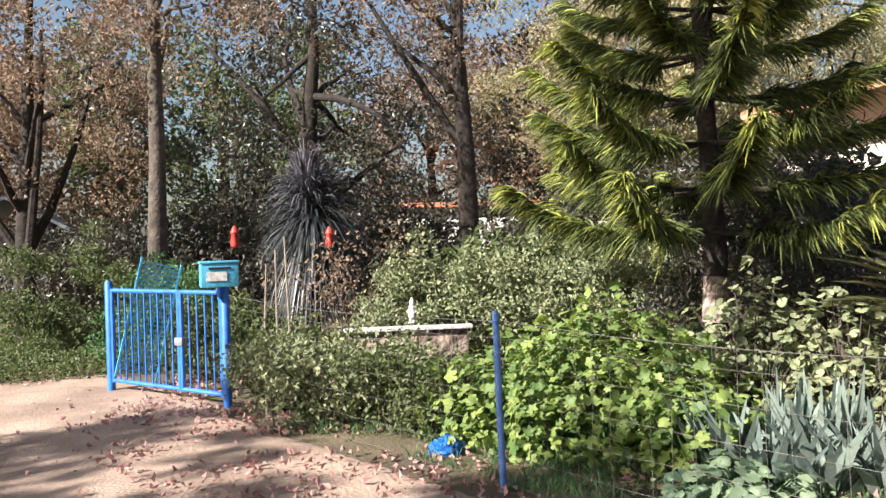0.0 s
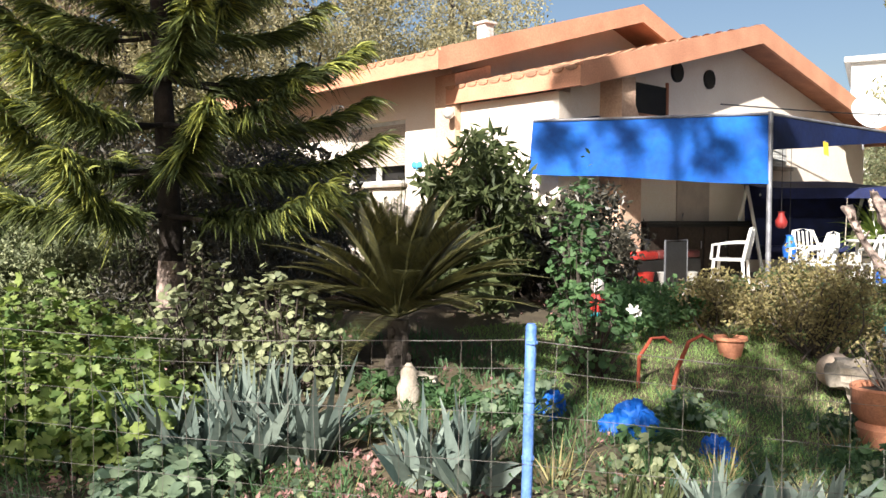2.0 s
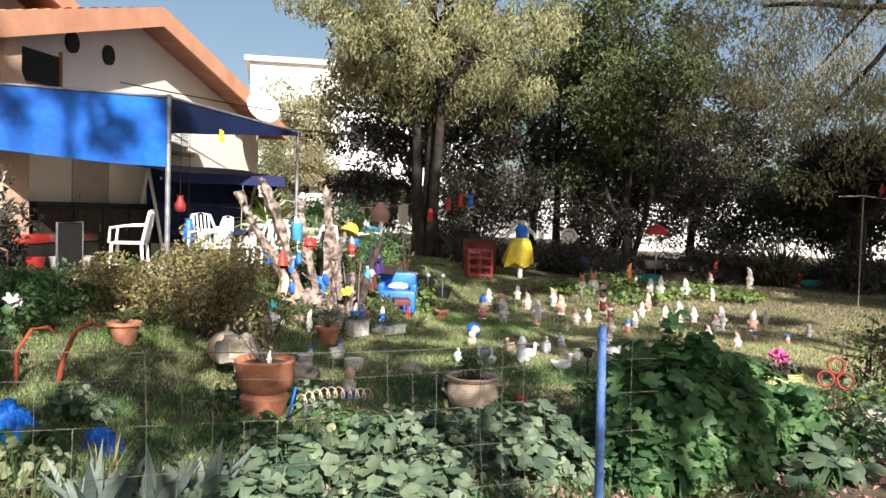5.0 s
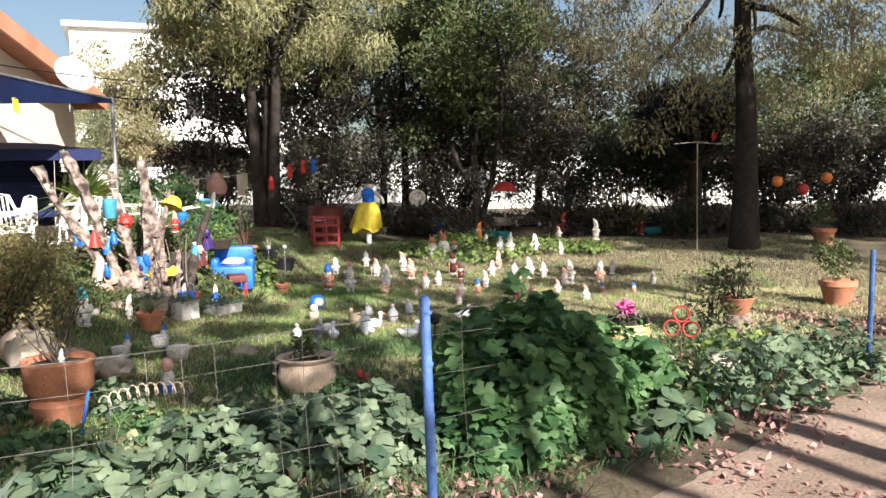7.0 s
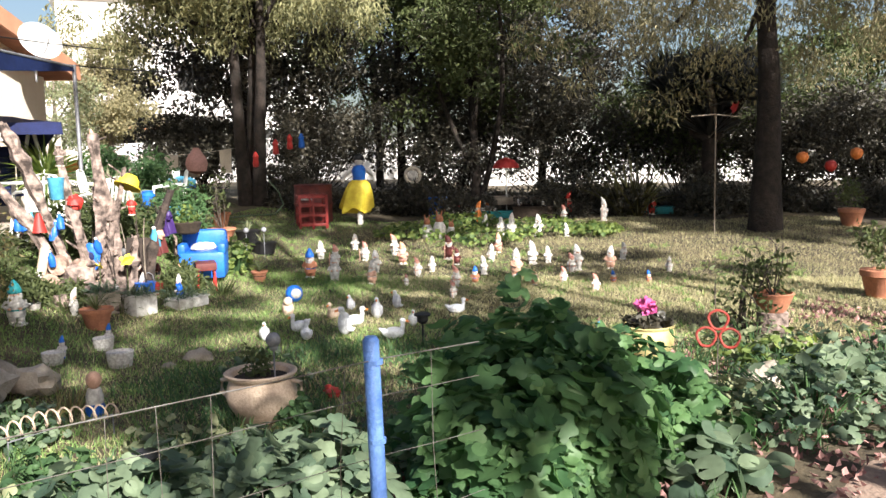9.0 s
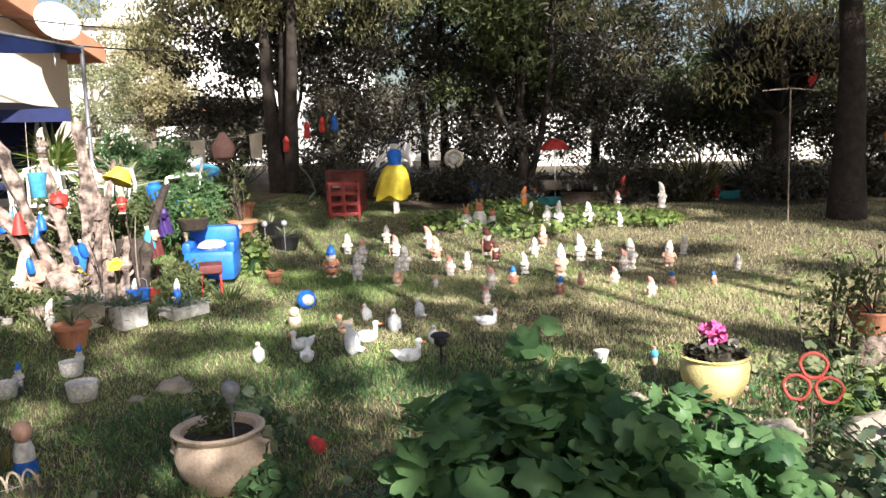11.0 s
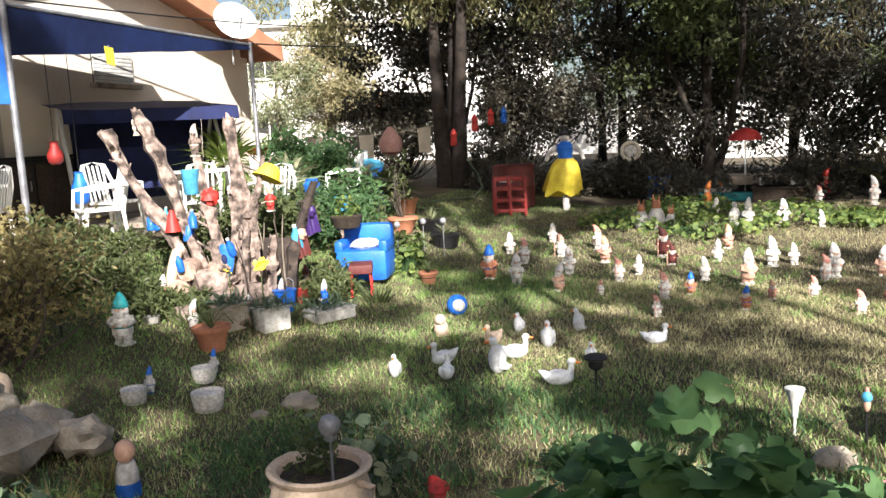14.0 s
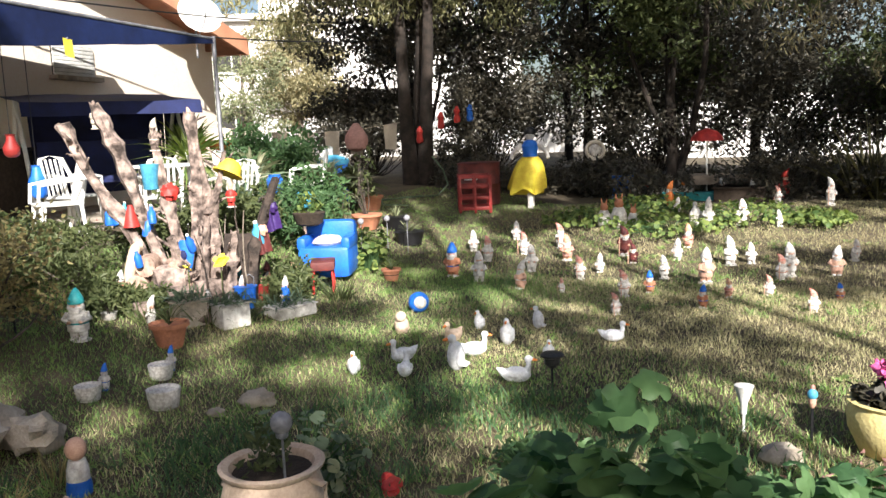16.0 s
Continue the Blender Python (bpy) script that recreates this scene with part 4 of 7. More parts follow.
def rosette(name, x, y, trunk_h, trunk_r, n, length, width, mat, label, up=0.2, droop=0.2, head=None, lean=(0, 0), category="tree", barkmat="darkbark"):
    """A spiky head of sword leaves on a trunk."""
    t = thing(name, x, y, label=label, category=category)
    part("trunk", tube([(0, 0, -0.1), (lean[0] * .4, lean[1] * .4, trunk_h * 0.5), (lean[0], lean[1], trunk_h)], [trunk_r * 1.25, trunk_r, trunk_r * 0.9], 12), barkmat, t)
    d = unit(rng.normal(size=(n, 3)))
    d[:, 2] = np.where(d[:, 2] < -0.75, -d[:, 2], d[:, 2]) + up
    hh = head or trunk_r
    root = np.array([lean[0], lean[1], trunk_h]) + unit(d) * hh * rng.uniform(0.2, 1, (n, 1))
    part("crown", strands(root, d, length * rng.uniform(0.7, 1.1, n), width, 4, droop, 0.2), mat, t, smooth=False)
    return t


def norfolk(x, y):
    t = thing("norfolk_pine", x, y, label="young pine with tiered plumes of bright green needle fingers", category="tree")
    H = 5.6
    part("trunk", tube([(0, 0, -0.1), (0.02, 0, 1.2), (-0.04, 0.03, 2.6), (-0.1, 0, 4.0), (-0.12, 0, H)], [0.115, 0.10, 0.08, 0.055, 0.012], 12), "darkbark", t)
    old_p, old_d, tip_p, tip_d, lg = [], [], [], [], Geo()
    for w in range(11):
        z = 1.35 + w * 0.385
        R = 1.95 * (1 - ((z - 1.4) / 4.9)) ** 0.7
        for b in range(6):
            a = b * math.pi / 3 + w * 0.5 + rng.normal() * 0.12
            L = R * rng.uniform(0.78, 1.1)
            c = np.array([math.cos(a), math.sin(a), 0])
            s = np.array([-c[1], c[0], 0])
            lift = rng.uniform(-0.05, 0.08)
            pts = [c * L * u + s * 0.06 * math.sin(u * 3 + b) + np.array([-0.03 * w / 4, 0, z + L * (-0.14 * u + (0.16 + lift + 0.025 * w) * u * u + 0.14 * u ** 4)]) for u in np.linspace(0, 1, 9)]
            lg.join(tube(pts, np.linspace(0.024, 0.008, 9), 5))
            n = int(54 + 52 * R)
            for k in range(n):
                u = 0.28 + 0.72 * k / (n - 1)
                i = min(7, int(u * 8))
                q = pts[i] + (pts[i + 1] - pts[i]) * (u * 8 - i)
                sd = 1 if k % 2 else -1
                fl = (0.30 - 0.16 * abs(u - 0.5)) * (0.6 + 0.4 * R / 1.9) * rng.uniform(0.85, 1.15)
                dirn = unit(s * sd * rng.uniform(0.4, 0.8) + c * (0.35 + 0.7 * u) + np.array([0, 0, 0.34 + rng.normal() * 0.3]))
                # Bright needles grow likelier outward; the darker green also holds the crown's inner shade.
                young = rng.uniform() < 0.05 + 0.55 * u * u * u
                for _ in range(8):
                    (tip_p if young else old_p).append(q + rng.normal(size=3) * 0.012)
                    (tip_d if young else old_d).append((dirn + rng.normal(size=3) * 0.2) * fl * rng.uniform(0.7, 1.05))
    part("limb_tier", lg, "darkbark", t)
    for p, d, m, lab in ((old_p, old_d, "pine", ""), (tip_p, tip_d, "pinetip", "bright young needles")):
        part("crown", strands(p, np.array(d), np.linalg.norm(d, axis=1), 0.022, 4, 0.5, 1.2), m, t, lab, smooth=False)
    part("cut_trunk_wrap", tube([(0.01, 0, 0.55), (0.015, 0, 0.7), (0.02, 0, 0.95)], [0.125, 0.122, 0.113], 12), "deadwood", t, "pale peeling patch of bark")


norfolk(2.7, 7.15)

# sago palm
sg = thing("sago_palm", 4.06, 5.5, label="dark glossy sago palm with arching feather fronds", category="palm")
part("trunk", tube([(0, 0, -0.1), (0, 0, 0.2), (0.01, 0, 0.5)], [0.10, 0.085, 0.08], 12), "bark", sg)
for k in range(14):
    a = k * 2.4
    part("scale", ball(0.08 * math.cos(a), 0.08 * math.sin(a), 0.05 + k * 0.03, 0.035, 0.04, 0.05, 6, 5), "bark", sg)
r_, w_, l_, rg = [], [], [], Geo()
for k in range(84):
    a, e = k * 2.39996, rng.uniform(0.22, 1.47)
    c = np.array([math.cos(a), math.sin(a), 0])
    L = 1.38 * rng.uniform(0.8, 1.08)
    pts = [np.array([0, 0, 0.52]) + c * L * u * math.cos(e) + np.array([0, 0, L * u * math.sin(e) - (0.44 - 0.14 * e) * L * u * u]) for u in np.linspace(0, 1, 9)]
    rg.join(tube(pts, np.linspace(0.008, 0.003, 9), 4))
    s = np.array([-c[1], c[0], 0])
    for i in range(60):
        u = 0.12 + 0.88 * i / 59
        j = min(7, int(u * 8))
        q = pts[j] + (pts[j + 1] - pts[j]) * (u * 8 - j)
        tang = unit(pts[j + 1] - pts[j])
        for sd in (-1, 1):
            r_.append(q)
            w_.append(s * sd + tang * 0.75 + np.array([0, 0, 0.28]))
            l_.append(0.19 * math.sin(math.pi * min(0.96, u * 0.9 + 0.12)) + 0.03)
part("rachis", rg, "sago", sg)
part("frond_spray", strands(r_, w_, np.array(l_), 0.019, 2, 0.12, 0.05), "sago", sg, smooth=False)

# bright mallow by the fence, pale shrubs, strap leaves
broad_plant("mallow_bush", 1.55, 5.75, 1.0, 0.75, 0.98, 2100, 0.10, "lime", "bright green mallow bush with lobed leaves", 5, 0.5)
broad_plant("mallow_bush", 0.75, 5.9, 0.55, 0.5, 0.72, 520, 0.10, "lime", "bright green mallow bush with lobed leaves", 5, 0.35)
broad_plant("mallow_bush", 2.05, 5.05, 0.5, 0.45, 0.55, 420, 0.10, "lime", "bright green mallow bush with lobed leaves", 5, 0.35)
broad_plant("low_mallow", 2.05, 4.25, 0.5, 0.4, 0.24, 260, 0.10, "cabbage", "low round leaved mallow at the fence foot", 5, 0.2)
broad_plant("pale_shrub", 2.75, 6.1, 0.62, 0.5, 1.02, 900, 0.08, "pale", "shrub with pale rounded leaves", 3, 0.2, "shrub", "bark")
broad_plant("pale_shrub", 3.25, 5.75, 0.5, 0.42, 0.85, 620, 0.08, "pale", "shrub with pale rounded leaves", 3, 0.2, "shrub", "bark")
strap_clump("iris_clump", [(2.35, 4.65), (2.6, 4.5), (2.8, 4.72), (2.5, 4.9), (2.15, 4.8), (2.9, 4.4), (2.7, 4.95)], 64, 0.66, 0.086, "grey", "blue green clump of broad iris swords", 0.5, 0.75)
strap_clump("iris_clump", [(3.3, 3.8), (3.5, 3.62), (3.65, 3.85), (3.45, 4.0)], 36, 0.52, 0.098, "grey", "grey green clump of broad iris swords", 0.55, 0.85)
strap_clump("iris_clump", [(4.5, 2.75), (4.75, 2.55), (5.0, 2.45)], 26, 0.42, 0.085, "grey", "blue green clump of broad iris swords", 0.5, 0.8)
strap_clump("iris_clump", [(4.05, 3.0), (4.2, 2.85)], 30, 0.34, 0.022, "midleaf", "narrow green strap leaves")
strap_clump("iris_clump", [(-5.6, 12.6), (-6.2, 12.9), (-5.0, 12.4), (-6.8, 12.6)], 45, 0.75, 0.04, "midleaf", "tall green strap leaves beside the lane", 0.5)
shrub("quince_bush", -0.55, 6.65, 0.75, 0.55, 0.86, "twiggy bush with small yellowish green leaves", "pale", 46, 90, (0.055, 0.035), 16)
shrub("quince_bush", 0.15, 6.25, 0.6, 0.5, 0.72, "twiggy bush with small yellowish green leaves", "midleaf", 36, 90, (0.055, 0.035), 14)
shrub("quince_bush", -1.05, 7.25, 0.5, 0.45, 0.8, "twiggy bush with small yellowish green leaves", "midleaf", 30, 90, (0.055, 0.035), 12)
for k in range(6):
    shrub("hedge", -0.3 + k * 0.55, 9.35 + 0.12 * (k % 2), 0.5, 0.55, 1.48 - 0.07 * (k % 3), "clipped pale green hedge across the garden", "pale", 46, 110, (0.06, 0.04), 8, spread=0.2, group="hedge row")
shrub("twiggy_shrub", -0.9, 9.6, 0.8, 0.6, 1.75, "bare twiggy shrub with few pale leaves", "olive", 40, 26, (0.06, 0.035), 34, spread=0.25)
shrub("grey_shrub", 3.85, 7.5, 0.75, 0.6, 2.05, "dark feathery shrub beside the palm", "spike", 60, 170, (0.09, 0.012), 20, spread=0.28)
shrub("grey_shrub", 3.4, 8.6, 0.9, 0.7, 2.0, "dark feathery shrub beside the palm", "darkleaf", 60, 120, (0.08, 0.03), 20, spread=0.3)
shrub("verge_bush", -5.3, 11.4, 0.9, 0.8, 1.75, "leafy bush beside the gate", "midleaf", 50, 110, (0.07, 0.04), 12)
shrub("verge_bush", -3.3, 9.9, 0.9, 0.7, 1.35, "leafy bush behind the gate", "mallow", 50, 110, (0.06, 0.04), 12)
shrub("verge_bush", -2.2, 9.0, 0.7, 0.6, 0.9, "leafy bush behind the gate", "midleaf", 40, 110, (0.06, 0.04), 12)
rosette("dracaena", -2.05, 12.6, 1.75, 0.22, 1300, 1.35, 0.055, "spike", "shaggy dark dracaena with hanging sword leaves", -0.15, 0.5, 0.5).scale = (0.62, 0.62, 1.05)
rosette("dracaena", -2.15, 12.5, 2.0, 0.10, 420, 1.15, 0.05, "silver", "silver upright spiky leaves of a tall dracaena", 0.75, 0.45, 0.3).scale = (0.55, 0.55, 1.1)
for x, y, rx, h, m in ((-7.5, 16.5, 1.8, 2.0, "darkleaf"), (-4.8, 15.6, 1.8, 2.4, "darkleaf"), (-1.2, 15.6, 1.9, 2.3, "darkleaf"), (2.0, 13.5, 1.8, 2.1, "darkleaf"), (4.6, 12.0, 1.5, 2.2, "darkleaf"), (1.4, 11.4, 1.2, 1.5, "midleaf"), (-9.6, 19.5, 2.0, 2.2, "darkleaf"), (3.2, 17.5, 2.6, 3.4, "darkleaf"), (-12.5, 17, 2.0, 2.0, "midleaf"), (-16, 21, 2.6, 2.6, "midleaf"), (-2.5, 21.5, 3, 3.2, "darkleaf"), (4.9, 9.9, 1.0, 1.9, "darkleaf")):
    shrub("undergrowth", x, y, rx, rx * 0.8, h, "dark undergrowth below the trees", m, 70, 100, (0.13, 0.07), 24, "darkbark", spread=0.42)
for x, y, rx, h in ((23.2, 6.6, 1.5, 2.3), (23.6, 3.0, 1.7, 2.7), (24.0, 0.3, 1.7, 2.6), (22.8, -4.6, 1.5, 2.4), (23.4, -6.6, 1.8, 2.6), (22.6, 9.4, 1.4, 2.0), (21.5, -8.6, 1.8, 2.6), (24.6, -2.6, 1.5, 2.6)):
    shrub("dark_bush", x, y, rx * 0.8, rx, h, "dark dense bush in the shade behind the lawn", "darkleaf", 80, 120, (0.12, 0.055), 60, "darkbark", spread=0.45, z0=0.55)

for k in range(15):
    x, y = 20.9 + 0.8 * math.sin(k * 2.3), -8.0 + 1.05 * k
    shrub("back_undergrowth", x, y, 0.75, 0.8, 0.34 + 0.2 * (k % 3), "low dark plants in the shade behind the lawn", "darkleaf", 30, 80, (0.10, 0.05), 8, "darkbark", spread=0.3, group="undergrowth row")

# loquat, rose, dry bushes near the porch
tree("loquat_tree", 5.8, 7.0, 1.5, 0.045, (-0.05, 0, 1.0, 0.62, 0.6, 0.82), "dark glossy broad leaved loquat in front of the porch", "midleaf", "bark", 80, 34, (0.17, 0.06), (0, 0), 9, 0.22, "shrub", first=0.1)
broad_plant("climbing_shrub", 6.5, 6.2, 0.36, 0.36, 1.6, 560, 0.10, "mallow", "tall bright leafy shrub beside the porch", 4, 0.2, "shrub", "bark", 0.2)
broad_plant("climbing_shrub", 5.9, 5.3, 0.36, 0.36, 0.85, 260, 0.09, "mallow", "bright leafy shrub beside the porch", 4, 0.2, "shrub", "bark", 0.2)
shrub("dry_bush", 8.75, 5.1, 0.7, 0.6, 1.15, "yellowing twiggy bush in front of the porch", "yellowleaf", 60, 70, (0.05, 0.03), 40, spread=0.2)
shrub("dry_bush", 8.2, 5.9, 0.5, 0.5, 0.62, "pale yellow leafed low bush", "yellowleaf", 34, 90, (0.05, 0.03), 18, spread=0.18)
shrub("low_green", 7.3, 6.4, 0.9, 0.6, 0.42, "low green garden plants by the porch", "mallow", 40, 90, (0.07, 0.04), 8, spread=0.16)
shrub("low_green", 9.9, 6.2, 0.9, 0.5, 0.5, "low green garden plants by the porch", "midleaf", 40, 90, (0.07, 0.04), 8, spread=0.16)

shrub("porch_bush", 7.6, 7.55, 0.7, 0.6, 1.35, "dark leafy bush shading the porch side", "darkleaf", 60, 110, (0.10, 0.05), 14, spread=0.28)
shrub("porch_bush", 6.9, 8.3, 0.75, 0.6, 1.45, "dark leafy bush shading the house corner", "darkleaf", 60, 110, (0.10, 0.05), 14, spread=0.28)
for k in range(26):
    x = 3.4 + 0.21 * k + 0.3 * math.sin(k * 2.1)
    y = 4.9 - 0.52 * (x - 3.0) + 0.9 * math.sin(k * 1.7)
    if beyond_fence(x, y) < 0.35:
        continue
    r, q = rng.uniform(0.16, 0.36), k % 4
    if q == 3:
        strap_clump("grass_tuft", [(x, y)], 50, 0.32, 0.012, "yellowleaf", "dry straw coloured grass tuft", 0.5, 0.9)
    else:
        broad_plant("weed_patch", x, y, r, r, rng.uniform(0.12, 0.3), int(300 * r), 0.075, ("cabbage", "mallow", "pale")[q], "low leafy weeds in the flower bed", 4, 0.2)

def bed(x, y):
    return 0.15 < beyond_fence(x, y) < 2.6 and -0.5 < y < 6.5 and noise.noise(Vector((x * 1.5, y * 1.5, 31))) > -0.25


stem = scatter(2600, 1.5, 9, -1, 6.5, bed)
w = np.column_stack([rng.normal(size=(len(stem), 2)) * 0.8, np.ones(len(stem))])
single("dry_stems", strands(stem, w, rng.uniform(0.12, 0.42, len(stem)), 0.006, 4, 0.35, 0.6), "yellowleaf", label="thin dry stalks standing and bent in the bed", category="stems", kind="stuff", smooth=False)
for m, seed, size in (("cabbage", 41, 0.055), ("mallow", 43, 0.045), ("pale", 47, 0.04)):
    q = scatter(9000, 1.5, 9, -1, 6.5, lambda x, y: bed(x, y) and noise.noise(Vector((x * 2.2, y * 2.2, seed))) > 0.12)
    q[:, 2] += rng.uniform(0.02, 0.14, len(q))
    single("bed_weeds", lobed(q, size, 3, 0.25), m, label="small leafy weeds covering the flower bed", category="weeds", kind="stuff", smooth=False)

# broad leaves at the fence foot and the big mallow on the lawn's edge
for x, y, rx, h, n in ((6.15, 1.75, 0.6, 0.34, 240), (6.55, 1.05, 0.6, 0.36, 240), (5.45, 2.15, 0.45, 0.28, 130), (7.0, 1.55, 0.35, 0.22, 90), (5.2, 1.35, 0.5, 0.3, 150), (4.6, 1.9, 0.45, 0.28, 120)):
    broad_plant("creeping_mallow", x, y, rx, rx * 0.8, h, int(n * 1.3), 0.13, "cabbage", "low grey green plant with broad rounded leaves", 5, 0.28)
broad_plant("fig_mallow", 7.15, 0.12, 0.72, 0.66, 0.84, 1900, 0.155, "figleaf", "large leaved green mallow at the lawn's edge", 5, 0.45, shell=0.3)
broad_plant("fig_mallow", 6.75, 0.28, 0.45, 0.4, 0.55, 700, 0.15, "figleaf", "large leaved green mallow at the lawn's edge", 5, 0.42, shell=0.4)
broad_plant("fig_mallow", 7.75, -0.45, 0.55, 0.5, 0.55, 640, 0.155, "figleaf", "large leaved green mallow at the lawn's edge", 5, 0.42, shell=0.4)
for x, y, rx, h, n, m in ((8.3, -1.5, 0.7, 0.34, 320, "cabbage"), (9.2, -2.2, 0.8, 0.35, 340, "cabbage"), (8.3, -0.85, 0.45, 0.25, 160, "pale"), (10.0, -1.5, 0.55, 0.22, 160, "pale"), (9.3, -1.55, 0.45, 0.3, 170, "lime")):
    broad_plant("ivy_patch", x, y, rx, rx, h, n, 0.085, m, "ivy and low weeds along the lawn's edge", 5, 0.3)
for x, y, rx, h in ((17.2, 1.6, 1.2, 0.18), (18.2, 0.6, 1.2, 0.2), (17.6, 2.9, 0.9, 0.2), (18.9, 2.2, 1.0, 0.2), (17.8, -0.3, 0.7, 0.15)):
    broad_plant("ground_cover", x, y, rx, rx * 0.8, h, 420, 0.085, "lime", "bright green ground cover behind the gnomes", 4, 0.15)
for x, y, rx, h, n in ((9.0, -1.85, 0.45, 0.24, 90), (7.3, -0.75, 0.4, 0.22, 70)):
    broad_plant("creeping_mallow", x, y, rx, rx * 0.8, h, n, 0.17, "cabbage", "low grey green plant with broad rounded leaves", 4, 0.12)
for x, y, h in ((10.4, 4.95, 0.22), (11.75, 4.4, 0.26), (12.0, 4.5, 0.3), (10.15, 5.15, 0.3)):
    shrub("low_green", x, y, 0.26, 0.24, h, "small leafy plant growing between the stumps", "midleaf", 14, 70, (0.07, 0.03), 6, spread=0.12)
dragon = rosette("dragon_tree", 21.5, -2.75, 1.55, 0.17, 160, 0.8, 0.08, "spike", "dark dragon tree with a round spiky head on forked limbs", 0.9, 0.05, 0.3)
for k in range(7):
    a = k * 0.9 + 0.3
    tip = np.array([0.7 * math.cos(a), 0.85 * math.sin(a), 2.35 + 0.35 * (k % 2)])
    part("limb", limb((0, 0, 1.45), tip, 0.11, 0.08, 0.05), "pole" if k % 3 == 0 else "darkbark", dragon)
    d = unit(rng.normal(size=(420, 3)))
    d[:, 2] = np.where(d[:, 2] < -0.35, -d[:, 2], d[:, 2]) + 0.15
    part("crown", strands(tip + unit(d) * 0.12, d, 0.8 * rng.uniform(0.75, 1.1, 420), 0.085, 3, 0.05, 0.3), "spike", dragon, smooth=False)
strap_clump("spiky_bush", [(20.4, -0.9), (20.7, -1.1), (20.3, -1.2)], 70, 1.45, 0.06, "sago", "dark fan of spiky leaves behind the lawn", 0.5, 1.1)


def lantern(x, y, z, m, label, cord, prof=((0.02, 0), (0.06, 0.02), (0.065, 0.07), (0.05, 0.19), (0.065, 0.22), (0.04, 0.28), (0.015, 0.32))):
    t = thing("hanging_lantern", x, y, z, rng.uniform(0, 90), label, "lantern", "hanging lanterns")
    part("body", lathe(list(prof), 14), m, t)
    part("cord", tube([(0, 0, prof[-1][1]), (0.01, 0, cord * 0.5), (0, 0.01, cord)], 0.003, 4), "black", t)


# ---- garden figures ----
def gnome_geo(style):
    """A plain little figure on a disc: boots, tunic with a belt, arms, head, beard and a bent hat; materials robe, hat, skin, beard."""
    g = Geo()
    g.join(lathe([(0.14, 0), (0.145, 0.015), (0.135, 0.03)], 14), 3)
    for s in (-1, 1):
        g.join(ball(-0.045, s * 0.055, 0.05, 0.085, 0.05, 0.04, 8, 6), 1 if style == 2 else 3)
        g.join(tube([(0, s * 0.055, 0.05), (0, s * 0.055, 0.14), (0, s * 0.05, 0.22)], [0.05, 0.055, 0.06], 8), 1 if style == 3 else 0)
    g.join(lathe([(0.10, 0.17), (0.125, 0.18), (0.13, 0.27), (0.118, 0.31), (0.128, 0.36), (0.12, 0.45), (0.085, 0.53), (0.05, 0.56)], 16), 0)
    g.join(lathe([(0.118, 0.295), (0.126, 0.30), (0.126, 0.325), (0.118, 0.33)], 16), 1)
    g.join(ball(0, 0, 0.60, 0.085, 0.08, 0.085, 12, 8), 2)
    g.join(ball(-0.088, 0, 0.605, 0.02, 0.02, 0.02, 6, 5), 2)
    g.join(ball(-0.055, 0, 0.51, 0.065, 0.075, 0.11, 12, 8, 0.3), 3)
    for s in (-1, 1):
        g.join(ball(-0.02, s * 0.075, 0.58, 0.04, 0.03, 0.075, 8, 6, 0.2), 3)
    bend = (0.01, 0.07, -0.03, 0.05)[style]
    g.join(tube([(0, 0, 0.635), (0.0, 0, 0.66), (0.01, bend * 0.15, 0.72), (0.02, bend * 0.4, 0.79), (0.035, bend * 0.9, 0.85), (0.05, bend * 1.4, 0.885)], [0.095, 0.10, 0.088, 0.065, 0.038, 0.012], 14), 1)
    for s in (-1, 1):
        lift = 0.08 if style == 1 and s > 0 else 0
        g.join(tube([(0, s * 0.10, 0.48), (-0.03, s * 0.15, 0.38), (-0.1, s * (0.08 + lift), 0.34 + lift)], [0.045, 0.042, 0.03], 8), 0)
        g.join(ball(-0.115, s * (0.07 + lift), 0.34 + lift, 0.03, 0.028, 0.028, 8, 6), 2)
    if style == 1:
        g.join(tube([(-0.13, 0.15, 0.02), (-0.125, 0.15, 0.3), (-0.12, 0.15, 0.58)], 0.012, 6), 2)
    if style == 3:
        g.join(ball(-0.13, 0, 0.33, 0.06, 0.07, 0.06, 10, 7, 0.3), 1)
    return g


GNOMES = {
    "w": (0, ("chalk", "chalk", "skin", "chalk"), "weathered white garden gnome standing on the lawn"),
    "r": (1, ("chalk", "fadedred", "skin", "chalk"), "garden gnome with a red pointed hat on the lawn"),
    "p": (2, ("skin", "chalk", "skin", "chalk"), "faded pink garden gnome with a pale hat"),
    "o": (3, ("fadedred", "fadedorange", "skin", "chalk"), "garden gnome with a faded orange hat"),
    "d": (1, ("brownbin", "brownbin", "skin", "chalk"), "dark red garden gnome on the lawn"),
    "b": (0, ("terra", "bluepl", "skin", "chalk"), "garden gnome with a blue pointed hat"),
}
gn_mesh = {k: mesh("garden_gnome", gnome_geo(s), list(m)) for k, (s, m, _) in GNOMES.items()}


def gnome(kind, x, y, h):
    o = new("garden_gnome", gn_mesh[kind])
    o.matrix_basis = pose(x, y, ground_z(x, y) - 0.01, 0, rng.normal() * 3, rng.uniform(-45, 45) + 12) @ Matrix.Diagonal((h * 1.55, h * 1.55, h * 1.2, 1))
    tagged(o, GNOMES[kind][2], "garden gnome", "gnomes on the lawn")


